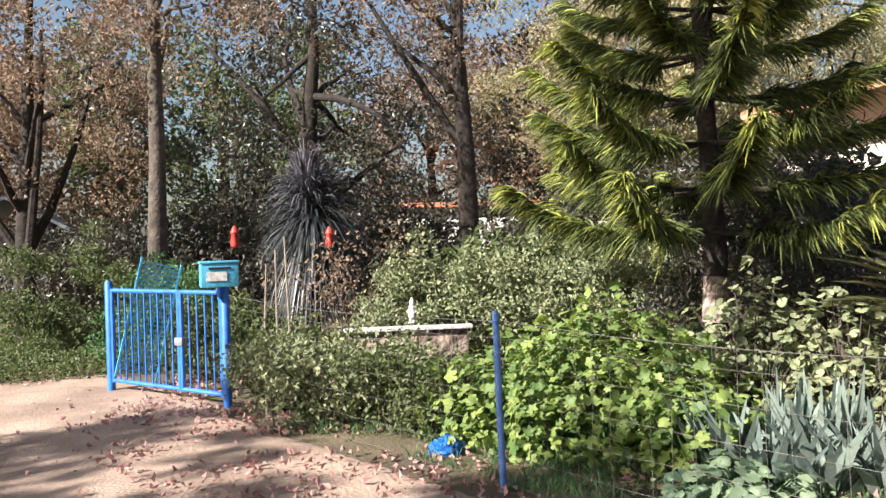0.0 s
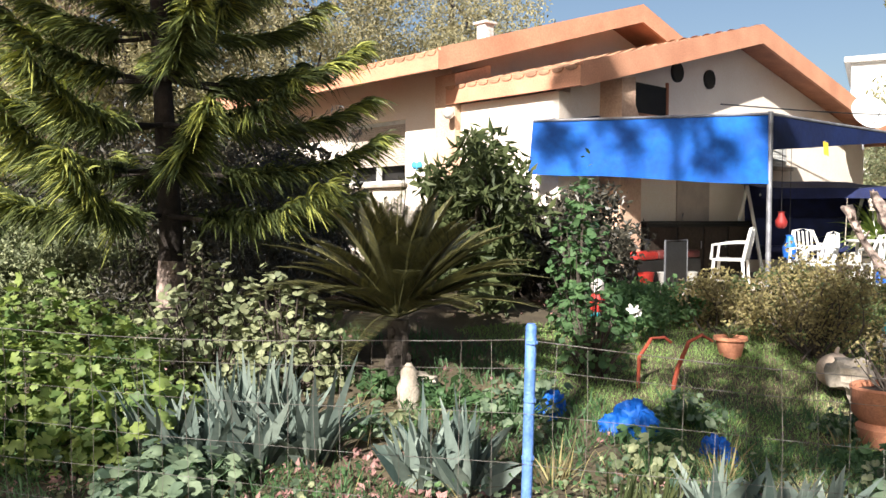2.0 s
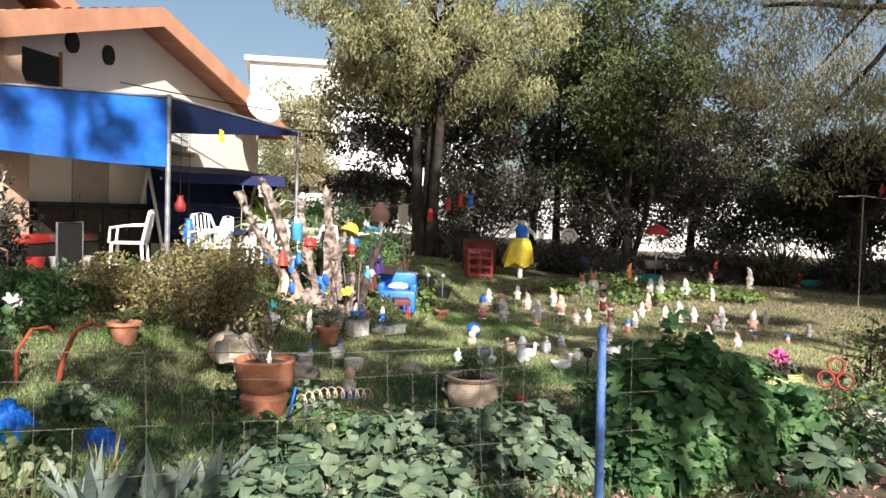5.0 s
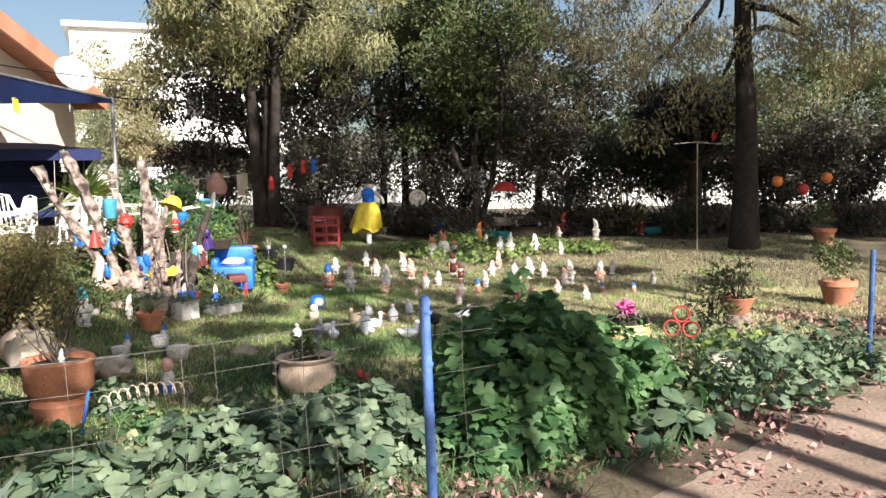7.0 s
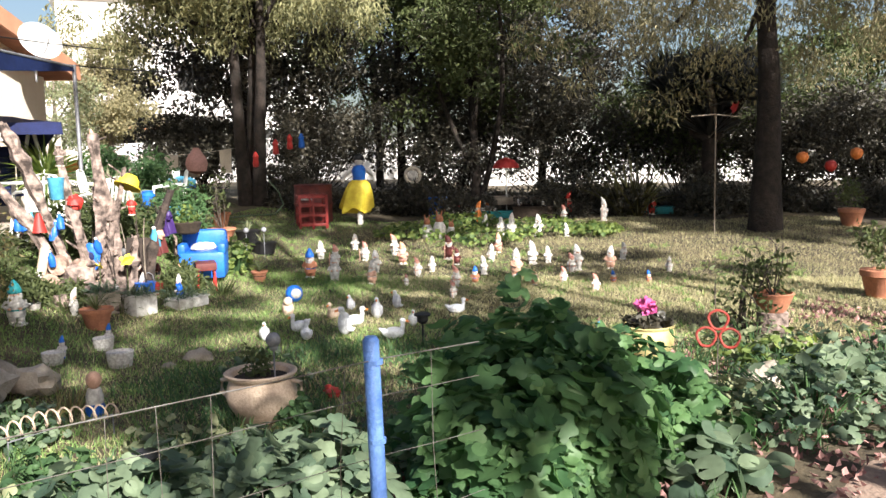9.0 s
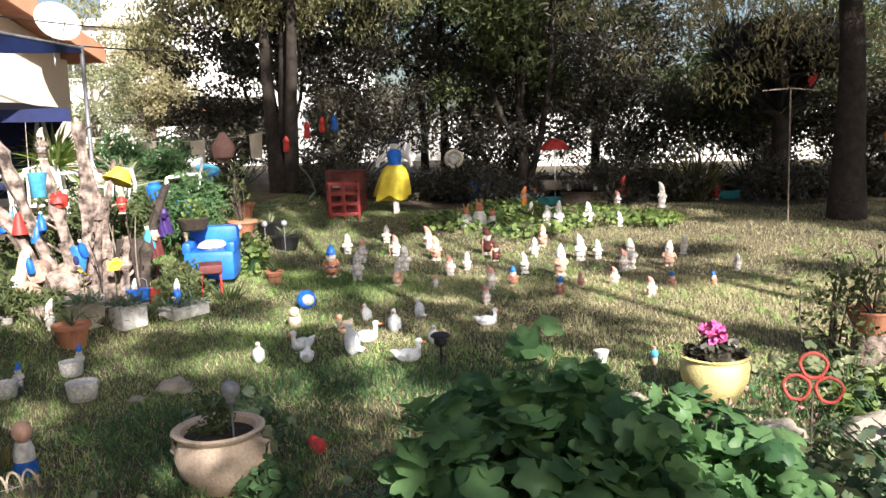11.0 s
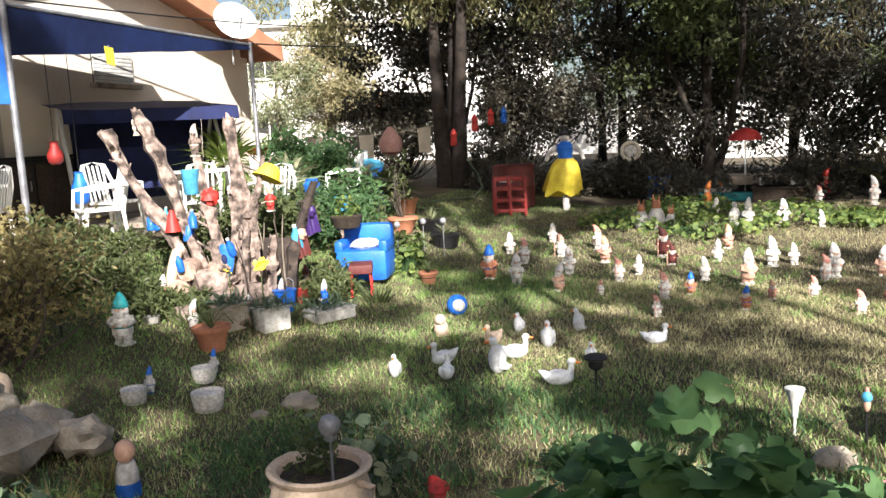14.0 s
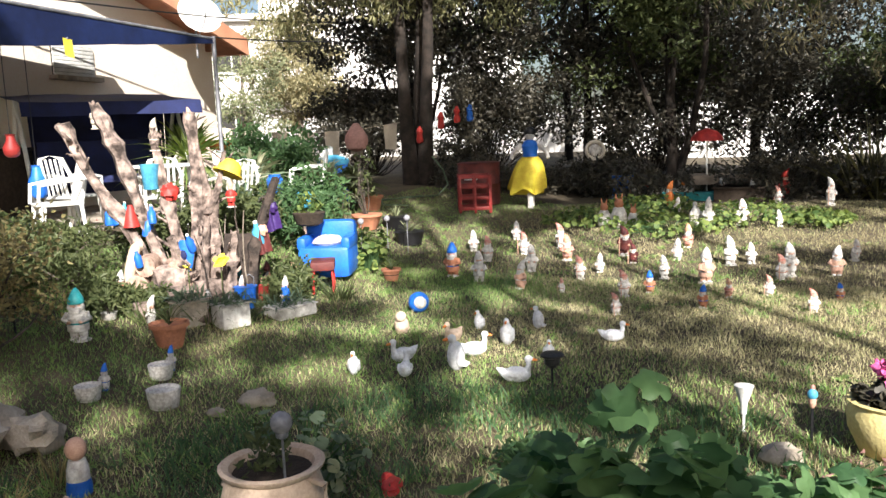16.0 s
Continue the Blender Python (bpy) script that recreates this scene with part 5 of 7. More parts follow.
for x, y, h in ((15.27, 3.88, .28), (16.18, 3.59, .27), (13.61, 3.15, .33), (14.33, 2.77, .31), (14.4, 1.97, .22), (14.22, 1.22, .25), (15.24, 1.23, .26), (15.07, .61, .33), (15.19, .39, .24), (14.57, -.03, .35), (15.53, -.69, .24), (17.56, .67, .36), (18.47, 1.7, .25), (17.46, .17, .23), (14.47, -1.26, .2)):
    gnome("w", x, y, h)
for x, y, h in ((14.83, 3.51, .31), (15.33, 3.19, .29), (15.83, 2.84, .32), (13.97, 2.09, .26), (13.16, 1.44, .26), (12.36, 1.34, .2), (13.51, .12, .2), (14.35, .05, .27), (12.85, -.27, .21), (19.72, .28, .27), (13.21, 2.08, .15)):
    gnome("r", x, y, h)
for k, x, y, h in (("p", 13.28, 2.55, .3), ("p", 14.06, .77, .36), ("p", 14.68, -.49, .31), ("o", 15.06, 2.54, .32), ("o", 15.99, 1.2, .3), ("o", 13.37, .48, .18), ("d", 15.48, 1.92, .36), ("d", 15.01, 1.71, .24), ("b", 13.78, 3.54, .39), ("b", 13.41, 1.23, .22), ("b", 12.84, .65, .21), ("b", 13.41, -.49, .17), ("b", 13.52, -.92, .16)):
    gnome(k, x, y, h)


def statue(name, geo, mats, x, y, rz, label, z=None, s=1.0, category="statue", group=""):
    o = new(name, mesh(name, geo, mats))
    o.matrix_basis = pose(x, y, ground_z(x, y) - 0.01 if z is None else z, 0, 0, rz) @ Matrix.Diagonal((s, s, s, 1))
    return tagged(o, label, category, group)


def duck_geo(upright):
    g = Geo()
    if upright:
        g.join(ball(0, 0, 0.40, 0.24, 0.22, 0.40, 14, 10), 0)
        g.join(tube([(0.08, 0, 0.6), (0.06, 0, 0.8), (0.1, 0, 0.88)], [0.13, 0.085, 0.10], 10), 0)
        g.join(ball(0.1, 0, 0.88, 0.12, 0.10, 0.11), 0)
        g.join(tube([(0.2, 0, 0.87), (0.27, 0, 0.85), (0.34, 0, 0.84)], [0.045, 0.04, 0.02], 8), 1)
        g.join(tube([(-0.16, 0, 0.2), (-0.28, 0, 0.16), (-0.36, 0, 0.2)], [0.12, 0.08, 0.02], 8), 0)
    else:
        g.join(ball(0, 0, 0.30, 0.52, 0.28, 0.29, 16, 10), 0)
        g.join(tube([(-0.4, 0, 0.35), (-0.55, 0, 0.46), (-0.7, 0, 0.55)], [0.18, 0.12, 0.03], 8), 0)
        g.join(tube([(0.36, 0, 0.40), (0.44, 0, 0.62), (0.42, 0, 0.80)], [0.15, 0.10, 0.10], 10), 0)
        g.join(ball(0.44, 0, 0.86, 0.15, 0.12, 0.13), 0)
        g.join(tube([(0.55, 0, 0.84), (0.66, 0, 0.82), (0.74, 0, 0.81)], [0.05, 0.05, 0.025], 8), 1)
    for s in (-1, 1):
        g.join(ball(-0.08, s * (0.2 if upright else 0.25), 0.38, 0.26 if not upright else 0.12, 0.06, 0.15 if not upright else 0.24, 10, 7), 0)
    return g


dk = {k: mesh("duck_statue", duck_geo(u), [m, "orange"]) for k, u, m in (("d", False, "duck"), ("s", True, "duck"), ("t", False, "urn"))}
for k, x, y, h, rz in (("s", 10.07, 2.71, .18, 200), ("d", 10.47, 2.52, .19, 150), ("d", 10.15, 2.34, .18, 20), ("t", 11.09, 2.38, .19, 170), ("s", 10.38, 2.05, .27, 120), ("d", 10.77, 2.07, .19, -60), ("s", 11.53, 2.33, .18, 160), ("s", 11.12, 1.93, .23, 190), ("s", 11.7, 1.86, .2, 90), ("s", 10.79, 1.49, .17, 200), ("d", 10.24, 1.55, .19, -70), ("d", 11.46, 1.17, .17, -80)):
    o = new("duck_statue", dk[k])
    o.matrix_basis = pose(x, y, ground_z(x, y) - 0.005, 0, 0, rz) @ Matrix.Diagonal((h, h, h, 1))
    tagged(o, "white painted duck figure on the lawn" if k != "t" else "tan painted duck figure on the lawn", "duck statue", "ducks on the lawn")

# larger figures
lady = Geo()
lady.join(tube([(-0.09, 0, 0), (-0.09, 0, 0.2), (-0.08, 0, 0.4)], [0.045, 0.05, 0.06], 8), 2).join(tube([(0.09, 0, 0), (0.09, 0, 0.2), (0.08, 0, 0.4)], [0.045, 0.05, 0.06], 8), 2)
sk = [(0.28, 0.26), (0.34, 0.27), (0.345, 0.31), (0.325, 0.46), (0.29, 0.62), (0.23, 0.76), (0.12, 0.85)]
skirt = lathe(sk, 40)
a = skirt.v[0]
th, low = np.arctan2(a[:, 1], a[:, 0]), np.clip((0.8 - a[:, 2]) / 0.5, 0, 1)
f = 0.86 * (1 + low * (0.13 * np.sin(6 * th) + 0.07 * np.sin(11 * th + 1)))
skirt.v = [np.column_stack([a[:, 0] * f * 0.7, a[:, 1] * f + 0.07 * low, a[:, 2] + 0.05 * low * np.sin(4 * th + 2)])]
lady.join(skirt, 0)
lady.join(lathe([(0.12, 0.83), (0.115, 0.9), (0.14, 1.0), (0.10, 1.07), (0.05, 1.1)], 16), 1)
lady.join(ball(0, 0, 1.18, 0.085, 0.08, 0.10), 2).join(ball(0.015, 0, 1.22, 0.105, 0.10, 0.085), 3)
for s in (-1, 1):
    lady.join(tube([(0, s * 0.13, 1.02), (-0.02, s * 0.27, 0.9), (-0.06, s * 0.30, 0.80)], [0.05, 0.035, 0.03], 8), 2)
statue("figure_statue", lady, ["yellow", "bluepl", "chalk", "black"], 18.75, 4.2, 10, "painted figure in a yellow skirt and blue top on the lawn", s=1.06)
big = gnome_geo(0)
statue("large_gnome", big, ["chalk", "teal", "skin", "chalk"], 9.62, 4.85, 30, "tall weathered white gnome with a teal hat by the stumps", s=0.46, category="garden gnome").scale = (0.62, 0.62, 0.46)
rab = Geo()
for dx, dy, s in ((0, 0, 1.0), (0.0, 0.22, 0.85), (0.05, -0.2, 0.7)):
    rab.join(lathe([(0.09 * s, 0), (0.12 * s, 0.05 * s), (0.12 * s, 0.2 * s), (0.07 * s, 0.3 * s)], 12).move(pose(dx, dy, 0)), 0)
    rab.join(ball(dx, dy, 0.35 * s, 0.075 * s, 0.07 * s, 0.08 * s), 1)
    for e in (-1, 1):
        rab.join(tube([(dx, dy + e * 0.03 * s, 0.4 * s), (dx, dy + e * 0.05 * s, 0.5 * s)], [0.02 * s, 0.008], 6), 1)
statue("rabbit_statue", rab, ["chalk", "terra"], 17.29, 2.37, 0, "group of worn rabbit figures in ground cover")
statue("white_statue", gnome_geo(2), ["chalk", "chalk", "chalk", "chalk"], 17.34, 1.11, 20, "chalky white stone figure in ground cover", s=0.5)
statue("white_statue", duck_geo(True), ["chalk", "chalk"], 17.45, 1.3, 20, "chalky white bird figure in ground cover", s=0.36)
bear = ball(0, 0, 0.5, 0.42, 0.4, 0.5, 12, 9, 0.15).join(ball(0.25, 0, 1.0, 0.32, 0.3, 0.3), 0).join(tube([(-0.3, 0, 0.2), (-0.7, 0.2, 0.12), (-1.0, 0.3, 0.1)], [0.14, 0.1, 0.05], 8), 0)
statue("puppy_statue", bear, ["urn"], 11.24, 2.92, 200, "cream painted puppy figure on the lawn", s=0.16)
cupg = ball(0, 0, 0.5, 0.5, 0.5, 0.5, 14, 10).join(ball(-0.35, -0.1, 0.55, 0.22, 0.32, 0.3), 1)
statue("ball_figure", cupg, ["bluepl", "chalk"], 12.03, 3.14, 20, "round blue figure with a white face", s=0.2)
kid = lathe([(0.1, 0), (0.13, 0.05), (0.12, 0.3), (0.09, 0.4)], 12).join(ball(0, 0, 0.52, 0.12, 0.11, 0.13), 1).join(lathe([(0.135, 0.0), (0.14, 0.1), (0.12, 0.2)], 12), 2)
statue("child_figure", kid, ["chalk", "skin", "bluepl"], 7.93, 3.02, 0, "small painted child figure on the grass", s=0.45)
for x, y, s in ((8.91, 4.01, 0.24), (9.47, 3.92, 0.25), (9.06, 3.52, 0.3)):
    t = statue("cup_planter", lathe([(0.25, 0), (0.3, 0.05), (0.34, 0.3), (0.36, 0.45), (0.33, 0.46), (0.30, 0.4), (0.02, 0.36)], 16).join(tube([(0.34, 0, 0.4), (0.5, 0, 0.32), (0.34, 0, 0.12)], 0.04, 6), 0), ["chalk", "bluepl"], x, y, 40, "white cup shaped planter on the grass", s=s, category="planter")
for x, y in ((9.09, 4.05), (9.63, 3.97)):
    statue("white_figure", gnome_geo(2), ["chalk", "bluepl", "chalk", "chalk"], x, y, 30, "small white and blue figure on the grass", s=0.22)


# ---- pots and planters ----
def urn_thing(name, x, y, prof, mat, label, handles=False, soil_z=None, z=None, category="pot", seg=24):
    t = thing(name, x, y, z, label=label, category=category)
    part("body", lathe(prof, seg), mat, t)
    rim = max(prof, key=lambda q: q[1])
    part("soil", lathe([(rim[0] * 0.86, rim[1] - 0.07), (rim[0] * 0.86, rim[1] - 0.045), (rim[0] * 0.3, rim[1] - 0.03)], seg), "soil", t)
    if handles:
        for s in (-1, 1):
            part("handle", tube([(0, s * rim[0] * 0.9, rim[1] - .06), (0, s * (rim[0] + 0.05), rim[1] - .07), (0, s * (rim[0] + 0.055), rim[1] - .14), (0, s * rim[0] * 0.98, rim[1] - .19)], 0.016, 8), mat, t)
    return t


u = urn_thing("clay_urn", 7.95, 1.87, [(0.10, -0.02), (0.14, 0.0), (0.205, 0.1), (0.225, 0.17), (0.205, 0.24), (0.19, 0.265), (0.225, 0.29), (0.23, 0.305), (0.215, 0.312), (0.185, 0.3), (0.17, 0.26)], "urn", "buff clay urn with two handles on the lawn", True)
pts = cloud([(0, 0, 0.34), (0.05, 0.05, 0.39), (-0.06, 0, 0.35)], 60, 0.1)
part("plant", leaves(pts, 0.05, 0.025), "midleaf", u, smooth=False)
lb = thing("solar_globe", 7.86, 1.74, ground_z(7.78, 1.66) + 0.26, 0, "crackled solar globe lamp on a stake in the urn", "garden lamp")
part("stake", tube([(0, 0, -0.02), (0, 0, 0.12), (0, 0, 0.22)], 0.006, 6), "steel", lb)
part("globe", ball(0, 0, 0.27, 0.048), "glass", lb)
part("collar", lathe([(0.02, 0.205), (0.026, 0.21), (0.026, 0.235), (0.018, 0.24)], 12), "steel", lb)
u = urn_thing("terracotta_urn", 7.05, 3.35, [(0.12, -0.02), (0.16, 0.02), (0.2, 0.16), (0.17, 0.2), (0.225, 0.26), (0.235, 0.42), (0.245, 0.45), (0.235, 0.47), (0.205, 0.46), (0.2, 0.4)], "terra", "large terracotta urn with a dry plant")
shr = cloud([(0, 0, 0.65), (0.1, 0.1, 0.8), (-0.12, 0.05, 0.75), (0, -0.1, 0.9)], 50, 0.16)
g = Geo()
for q in shr[::9]:
    g.join(limb((0, 0, 0.42), q, 0.008, 0.002))
part("branchwork", g, "bark", u)
part("plant", leaves(shr, 0.04, 0.025), "yellowleaf", u, smooth=False)
statue("cat_figure", gnome_geo(2), ["chalk", "chalk", "chalk", "chalk"], 6.95, 3.25, 0, "small chalk figure on the urn rim", z=ground_z(7.05, 3.35) + 0.43, s=0.14)
u = urn_thing("flower_pot", 9.7, -0.63, [(0.11, -0.02), (0.15, 0.0), (0.205, 0.12), (0.215, 0.2), (0.20, 0.25), (0.215, 0.27), (0.19, 0.275), (0.17, 0.24)], "yellowpot", "pale yellow bowl pot with a pink ornamental cabbage")
pts = cloud([(0, 0, 0.31), (0.1, 0, 0.3), (-0.1, 0.03, 0.3), (0, 0.1, 0.3), (0, -0.1, 0.3)], 46, 0.1, 0.5)
part("foliage", lobed(pts, 0.08, 4, 0.2), "darkleaf", u, smooth=False)
part("flower", lobed(cloud([(0, 0, 0.40), (0.02, 0.02, 0.43)], 50, 0.085, 0.6), 0.06, 5, 0.3, 0.5), "pink", u, "pink cabbage rosette", smooth=False)
st = thing("log_stump", 10.7, -1.78, label="short sawn log used as a pot stand", category="log")
part("log", lathe([(0.15, -0.05), (0.14, 0.02), (0.13, 0.15), (0.135, 0.19), (0.12, 0.195)], 14), "deadwood", st)
u = urn_thing("terracotta_bowl", 10.7, -1.78, [(0.09, 0.0), (0.12, 0.03), (0.165, 0.14), (0.18, 0.17), (0.165, 0.18), (0.15, 0.14)], "terra", "terracotta bowl with a bare rose on a log", z=ground_z(10.7, -1.78) + 0.19)
g = Geo()
for k in range(7):
    g.join(limb((0, 0, 0.12), (rng.normal() * .2, rng.normal() * .2, rng.uniform(.3, .7)), 0.008, 0.003, 0.1))
part("branchwork", g, "bark", u)
part("plant", leaves(cloud([(0, 0, 0.3), (0.1, 0.12, 0.4), (-.12, -.05, .5), (.05, -.1, .25)], 28, 0.14), 0.06, 0.04), "midleaf", u, smooth=False)
shrub("rose_bush", 10.6, -1.55, 0.35, 0.35, 0.85, "thin rose bush with few leaves", "midleaf", 16, 16, (0.06, 0.04), 12, spread=0.14)
for x, y, r, lab in ((10.01, 4.32, 0.14, "terracotta pot with thin grassy leaves"), (13.16, 4.02, 0.1, "small terracotta pot on the grass"), (7.75, 5.35, 0.15, "terracotta pot by the dry bush"), (16.44, 6.05, 0.17, "terracotta pot on a stand")):
    u = urn_thing("terracotta_pot", x, y, [(r * 0.65, -0.02), (r * 0.72, 0.02), (r * 0.95, r * 1.1), (r * 1.1, r * 1.12), (r * 1.1, r * 1.35), (r, r * 1.36), (r * 0.9, r * 1.2)], "terra", lab)
    w = np.column_stack([rng.normal(size=(40, 2)) * 0.6, np.ones(40)])
    part("plant", strands(np.zeros((40, 3)) + np.array([0, 0, r * 1.2]), w, 0.35, 0.012, 4, 0.5), "midleaf", u, smooth=False)
for x, y, w, d, h, m in ((10.48, 4.54, 0.26, 0.2, 0.2, "stone"), (10.72, 4.29, 0.27, 0.2, 0.19, "chalk"), (11.33, 4.11, 0.42, 0.26, 0.09, "chalk")):
    t = thing("planter_box", x, y, rz=-20, label="worn pale planter trough with green leaves", category="planter")
    part("trough", box(-w / 2, w / 2, -d / 2, d / 2, -0.01, h, 0.02), m, t)
    part("rim", box(-w / 2 - .012, w / 2 + .012, -d / 2 - .012, d / 2 + .012, h, h + 0.015, 0.005), m, t)
    q = np.column_stack([rng.uniform(-w / 2, w / 2, 70), rng.uniform(-d / 2, d / 2, 70), np.full(70, h)])
    part("plant", strands(q, np.column_stack([rng.normal(size=(70, 2)) * 0.8, np.ones(70)]), 0.28, 0.02, 4, 0.5), "cabbage", t, smooth=False)

# red ring ornament, coil, fork, bags, bent sculpture
t = thing("ring_ornament", 8.5, -0.98, 0.14, label="red painted ornament of three joined rings", category="ornament")
for cx, cz in ((-0.095, 0.14), (0.095, 0.14), (0, 0.30)):
    part("ring", tube([(0.02, cx * 1.05 + 0.082 * math.cos(a) * (1 + 0.08 * math.sin(3 * a)), cz + 0.085 * math.sin(a)) for a in np.linspace(0, 2 * math.pi, 25)], 0.012, 8, False), "ringred", t)
part("stake", tube([(0, 0, -0.62), (0, 0, -0.1), (0.02, 0, 0.14)], 0.006, 6), "bark", t)
t.scale = (0.72, 0.72, 0.72)
t.rotation_euler = (0, 0, radians(-12))
t = thing("bent_sculpture", 6.45, 4.85, label="rusty red bent branch ornament", category="ornament")
part("branch", tube([(-0.05, 0, -0.05), (0.0, -0.02, 0.2), (0.1, -0.05, 0.42), (0.2, -0.1, 0.48), (0.32, -0.12, 0.42)], [0.022, 0.02, 0.018, 0.017, 0.012], 8), "rust", t)
part("branch", tube([(-0.35, 0.1, -0.05), (-0.34, 0.1, 0.3), (-0.24, 0.06, 0.46), (-0.12, 0.03, 0.47), (-0.06, 0, 0.42)], [0.016, 0.016, 0.016, 0.015, 0.012], 8), "rust", t)
t = thing("coil_spring", 7.0, 3.0, rz=-30, label="stretched pale yellow coil on the ground", category="coil")
part("coil", tube([(k * 0.0062, 0.045 * math.cos(k * 0.55), 0.17 + 0.03 * math.sin(k * 0.04) + 0.045 * math.sin(k * 0.55)) for k in range(115)], 0.006, 5), "urn", t)
part("support", tube([(0.05, 0, -0.05), (0.05, 0, 0.12), (0.36, 0, 0.13), (0.66, 0, 0.12), (0.66, 0, -0.05)], 0.006, 5), "steel", t)
t = thing("plastic_rake", 6.4, 2.8, rz=30, label="small blue plastic toothed stake", category="toy", tilt=(12, -8))
part("shaft", box(-0.02, 0.02, -0.008, 0.008, -0.05, 0.42, 0.004), "bluepl", t)
for k in range(9):
    part("tooth", box(0.02, 0.055, -0.006, 0.006, 0.03 + k * 0.042, 0.05 + k * 0.042, 0.002), "bluepl", t)


def bag(x, y, s, label="crumpled blue plastic sheet heaped on the ground", m="tarp"):
    g = Geo()
    for dx, dy, dz, k in ((0, 0, 0.3, 1.0), (0.35, 0.1, 0.2, 0.7), (-0.25, 0.25, 0.22, 0.75)):
        b = ball(dx * s, dy * s, dz * s, 0.42 * k * s, 0.36 * k * s, 0.42 * k * s, 34, 22)
        a = b.v[0]
        c = np.array([dx * s, dy * s, dz * s])
        f = [1 + 0.42 * abs(noise.noise(Vector((p - c) * (5.5 / s) + Vector((x, y, dx))))) - 0.4 * abs(noise.noise(Vector((p - c) * (9 / s) + Vector((y, dx, x))))) for p in a]
        b.v = [c + (a - c) * np.array(f)[:, None]]
        b.v[0][:, 2] = np.maximum(b.v[0][:, 2], 0.0)
        g.join(b)
    single("plastic_sheet", g, m, x, y, ground_z(x, y) - 0.02, rng.uniform(0, 360), label, "plastic sheet")


bag(5.28, 4.17, 0.36)
bag(4.9, 4.62, 0.28)
bag(5.5, 3.6, 0.26)
bag(0.42, 5.55, 0.22, "small blue plastic bag caught low in the bush")
single("round_gourd", ball(0, 0, 0.15, 0.19, 0.17, 0.16, 16, 10, 0.12).join(tube([(0, 0, 0.3), (0.01, 0, 0.34), (0.03, 0, 0.37)], [0.03, 0.02, 0.015], 6), 0), "urn", 8.2, 4.5, ground_z(8.2, 4.5), 0, "pale round gourd lying in the grass", "gourd")
for k, (dx, dy, s) in enumerate(((0, 0, 0.22), (0.3, 0.12, 0.18), (0.1, 0.35, 0.2), (0.35, -0.2, 0.14))):
    single("rock", ball(0, 0, s * 0.6, s * 1.2, s, s * 0.75, 14, 9, 0.5), "stone", 7.85 + dx, 3.85 + dy, ground_z(7.9, 3.9) + 0.16 * (k == 2), 30 * k, "pale rounded garden rock", "rock", "rocks on the lawn")
for x, y, s in ((9.31, 2.98, 0.1), (9.4, -0.12, 0.09), (8.9, -0.9, 0.13), (9.0, -1.4, 0.16), (9.6, -1.8, 0.15), (9.05, 3.1, 0.05), (4.17, 5.3, 0.13), (3.95, 5.15, 0.1)):
    single("rock", ball(0, 0, s * 0.35, s * 1.2, s, s * 0.6, 12, 8, 0.5), "stone", x, y, ground_z(x, y), x * 50, "pale rounded garden rock", "rock", "rocks on the lawn")
single("red_toy", ball(0, 0, 0.03, 0.09, 0.05, 0.032, 12, 8, 0.4).join(ball(0.06, 0.03, 0.04, 0.045, 0.035, 0.03, 10, 7, 0.4), 0), "red", 8.45, 1.56, ground_z(8.45, 1.56), 20, "small broken red plastic toy on the grass", "toy")
for x, y, kind in ((9.77, 0.08, "cone"), (9.71, -0.26, "bird"), (10.07, 1.25, "cap"), (6.6, 1.9, "cap"), (9.35, 5.2, "cap")):
    t = thing("solar_light", x, y, label={"cone": "white cone shaped solar garden light", "bird": "small pink and blue bird on a garden stake", "cap": "black solar garden light on a stake"}[kind], category="garden lamp")
    part("stake", tube([(0, 0, -0.05), (0, 0, 0.1), (0, 0, 0.2)], 0.008, 6), "white" if kind == "cone" else "black", t)
    if kind == "cone":
        part("shade", lathe([(0.015, 0.1), (0.02, 0.16), (0.05, 0.25), (0.053, 0.26), (0.03, 0.265)], 14), "white", t)
    elif kind == "bird":
        part("body", ball(0, 0, 0.23, 0.022, 0.02, 0.045), "skin", t)
        part("wing", ball(-0.008, 0, 0.265, 0.02, 0.026, 0.03), "cyan", t)
        part("crest", ball(0, 0, 0.295, 0.012, 0.012, 0.022), "fadedred", t)
    else:
        part("lantern", lathe([(0.03, 0.18), (0.05, 0.2), (0.05, 0.24), (0.075, 0.25), (0.075, 0.262), (0.05, 0.275)], 14), "black", t)

# ---- dead trunk group hung with bottles ----
tg = thing("dead_trunk_group", 11.2, 4.85, label="cluster of bleached dead trunks hung with coloured containers", category="tree stump")
M["burnt"] = material("charred_wood", (0.075, 0.055, 0.045), (0.02, 0.016, 0.014), 9, 0.95, bump=0.9, fine=26)


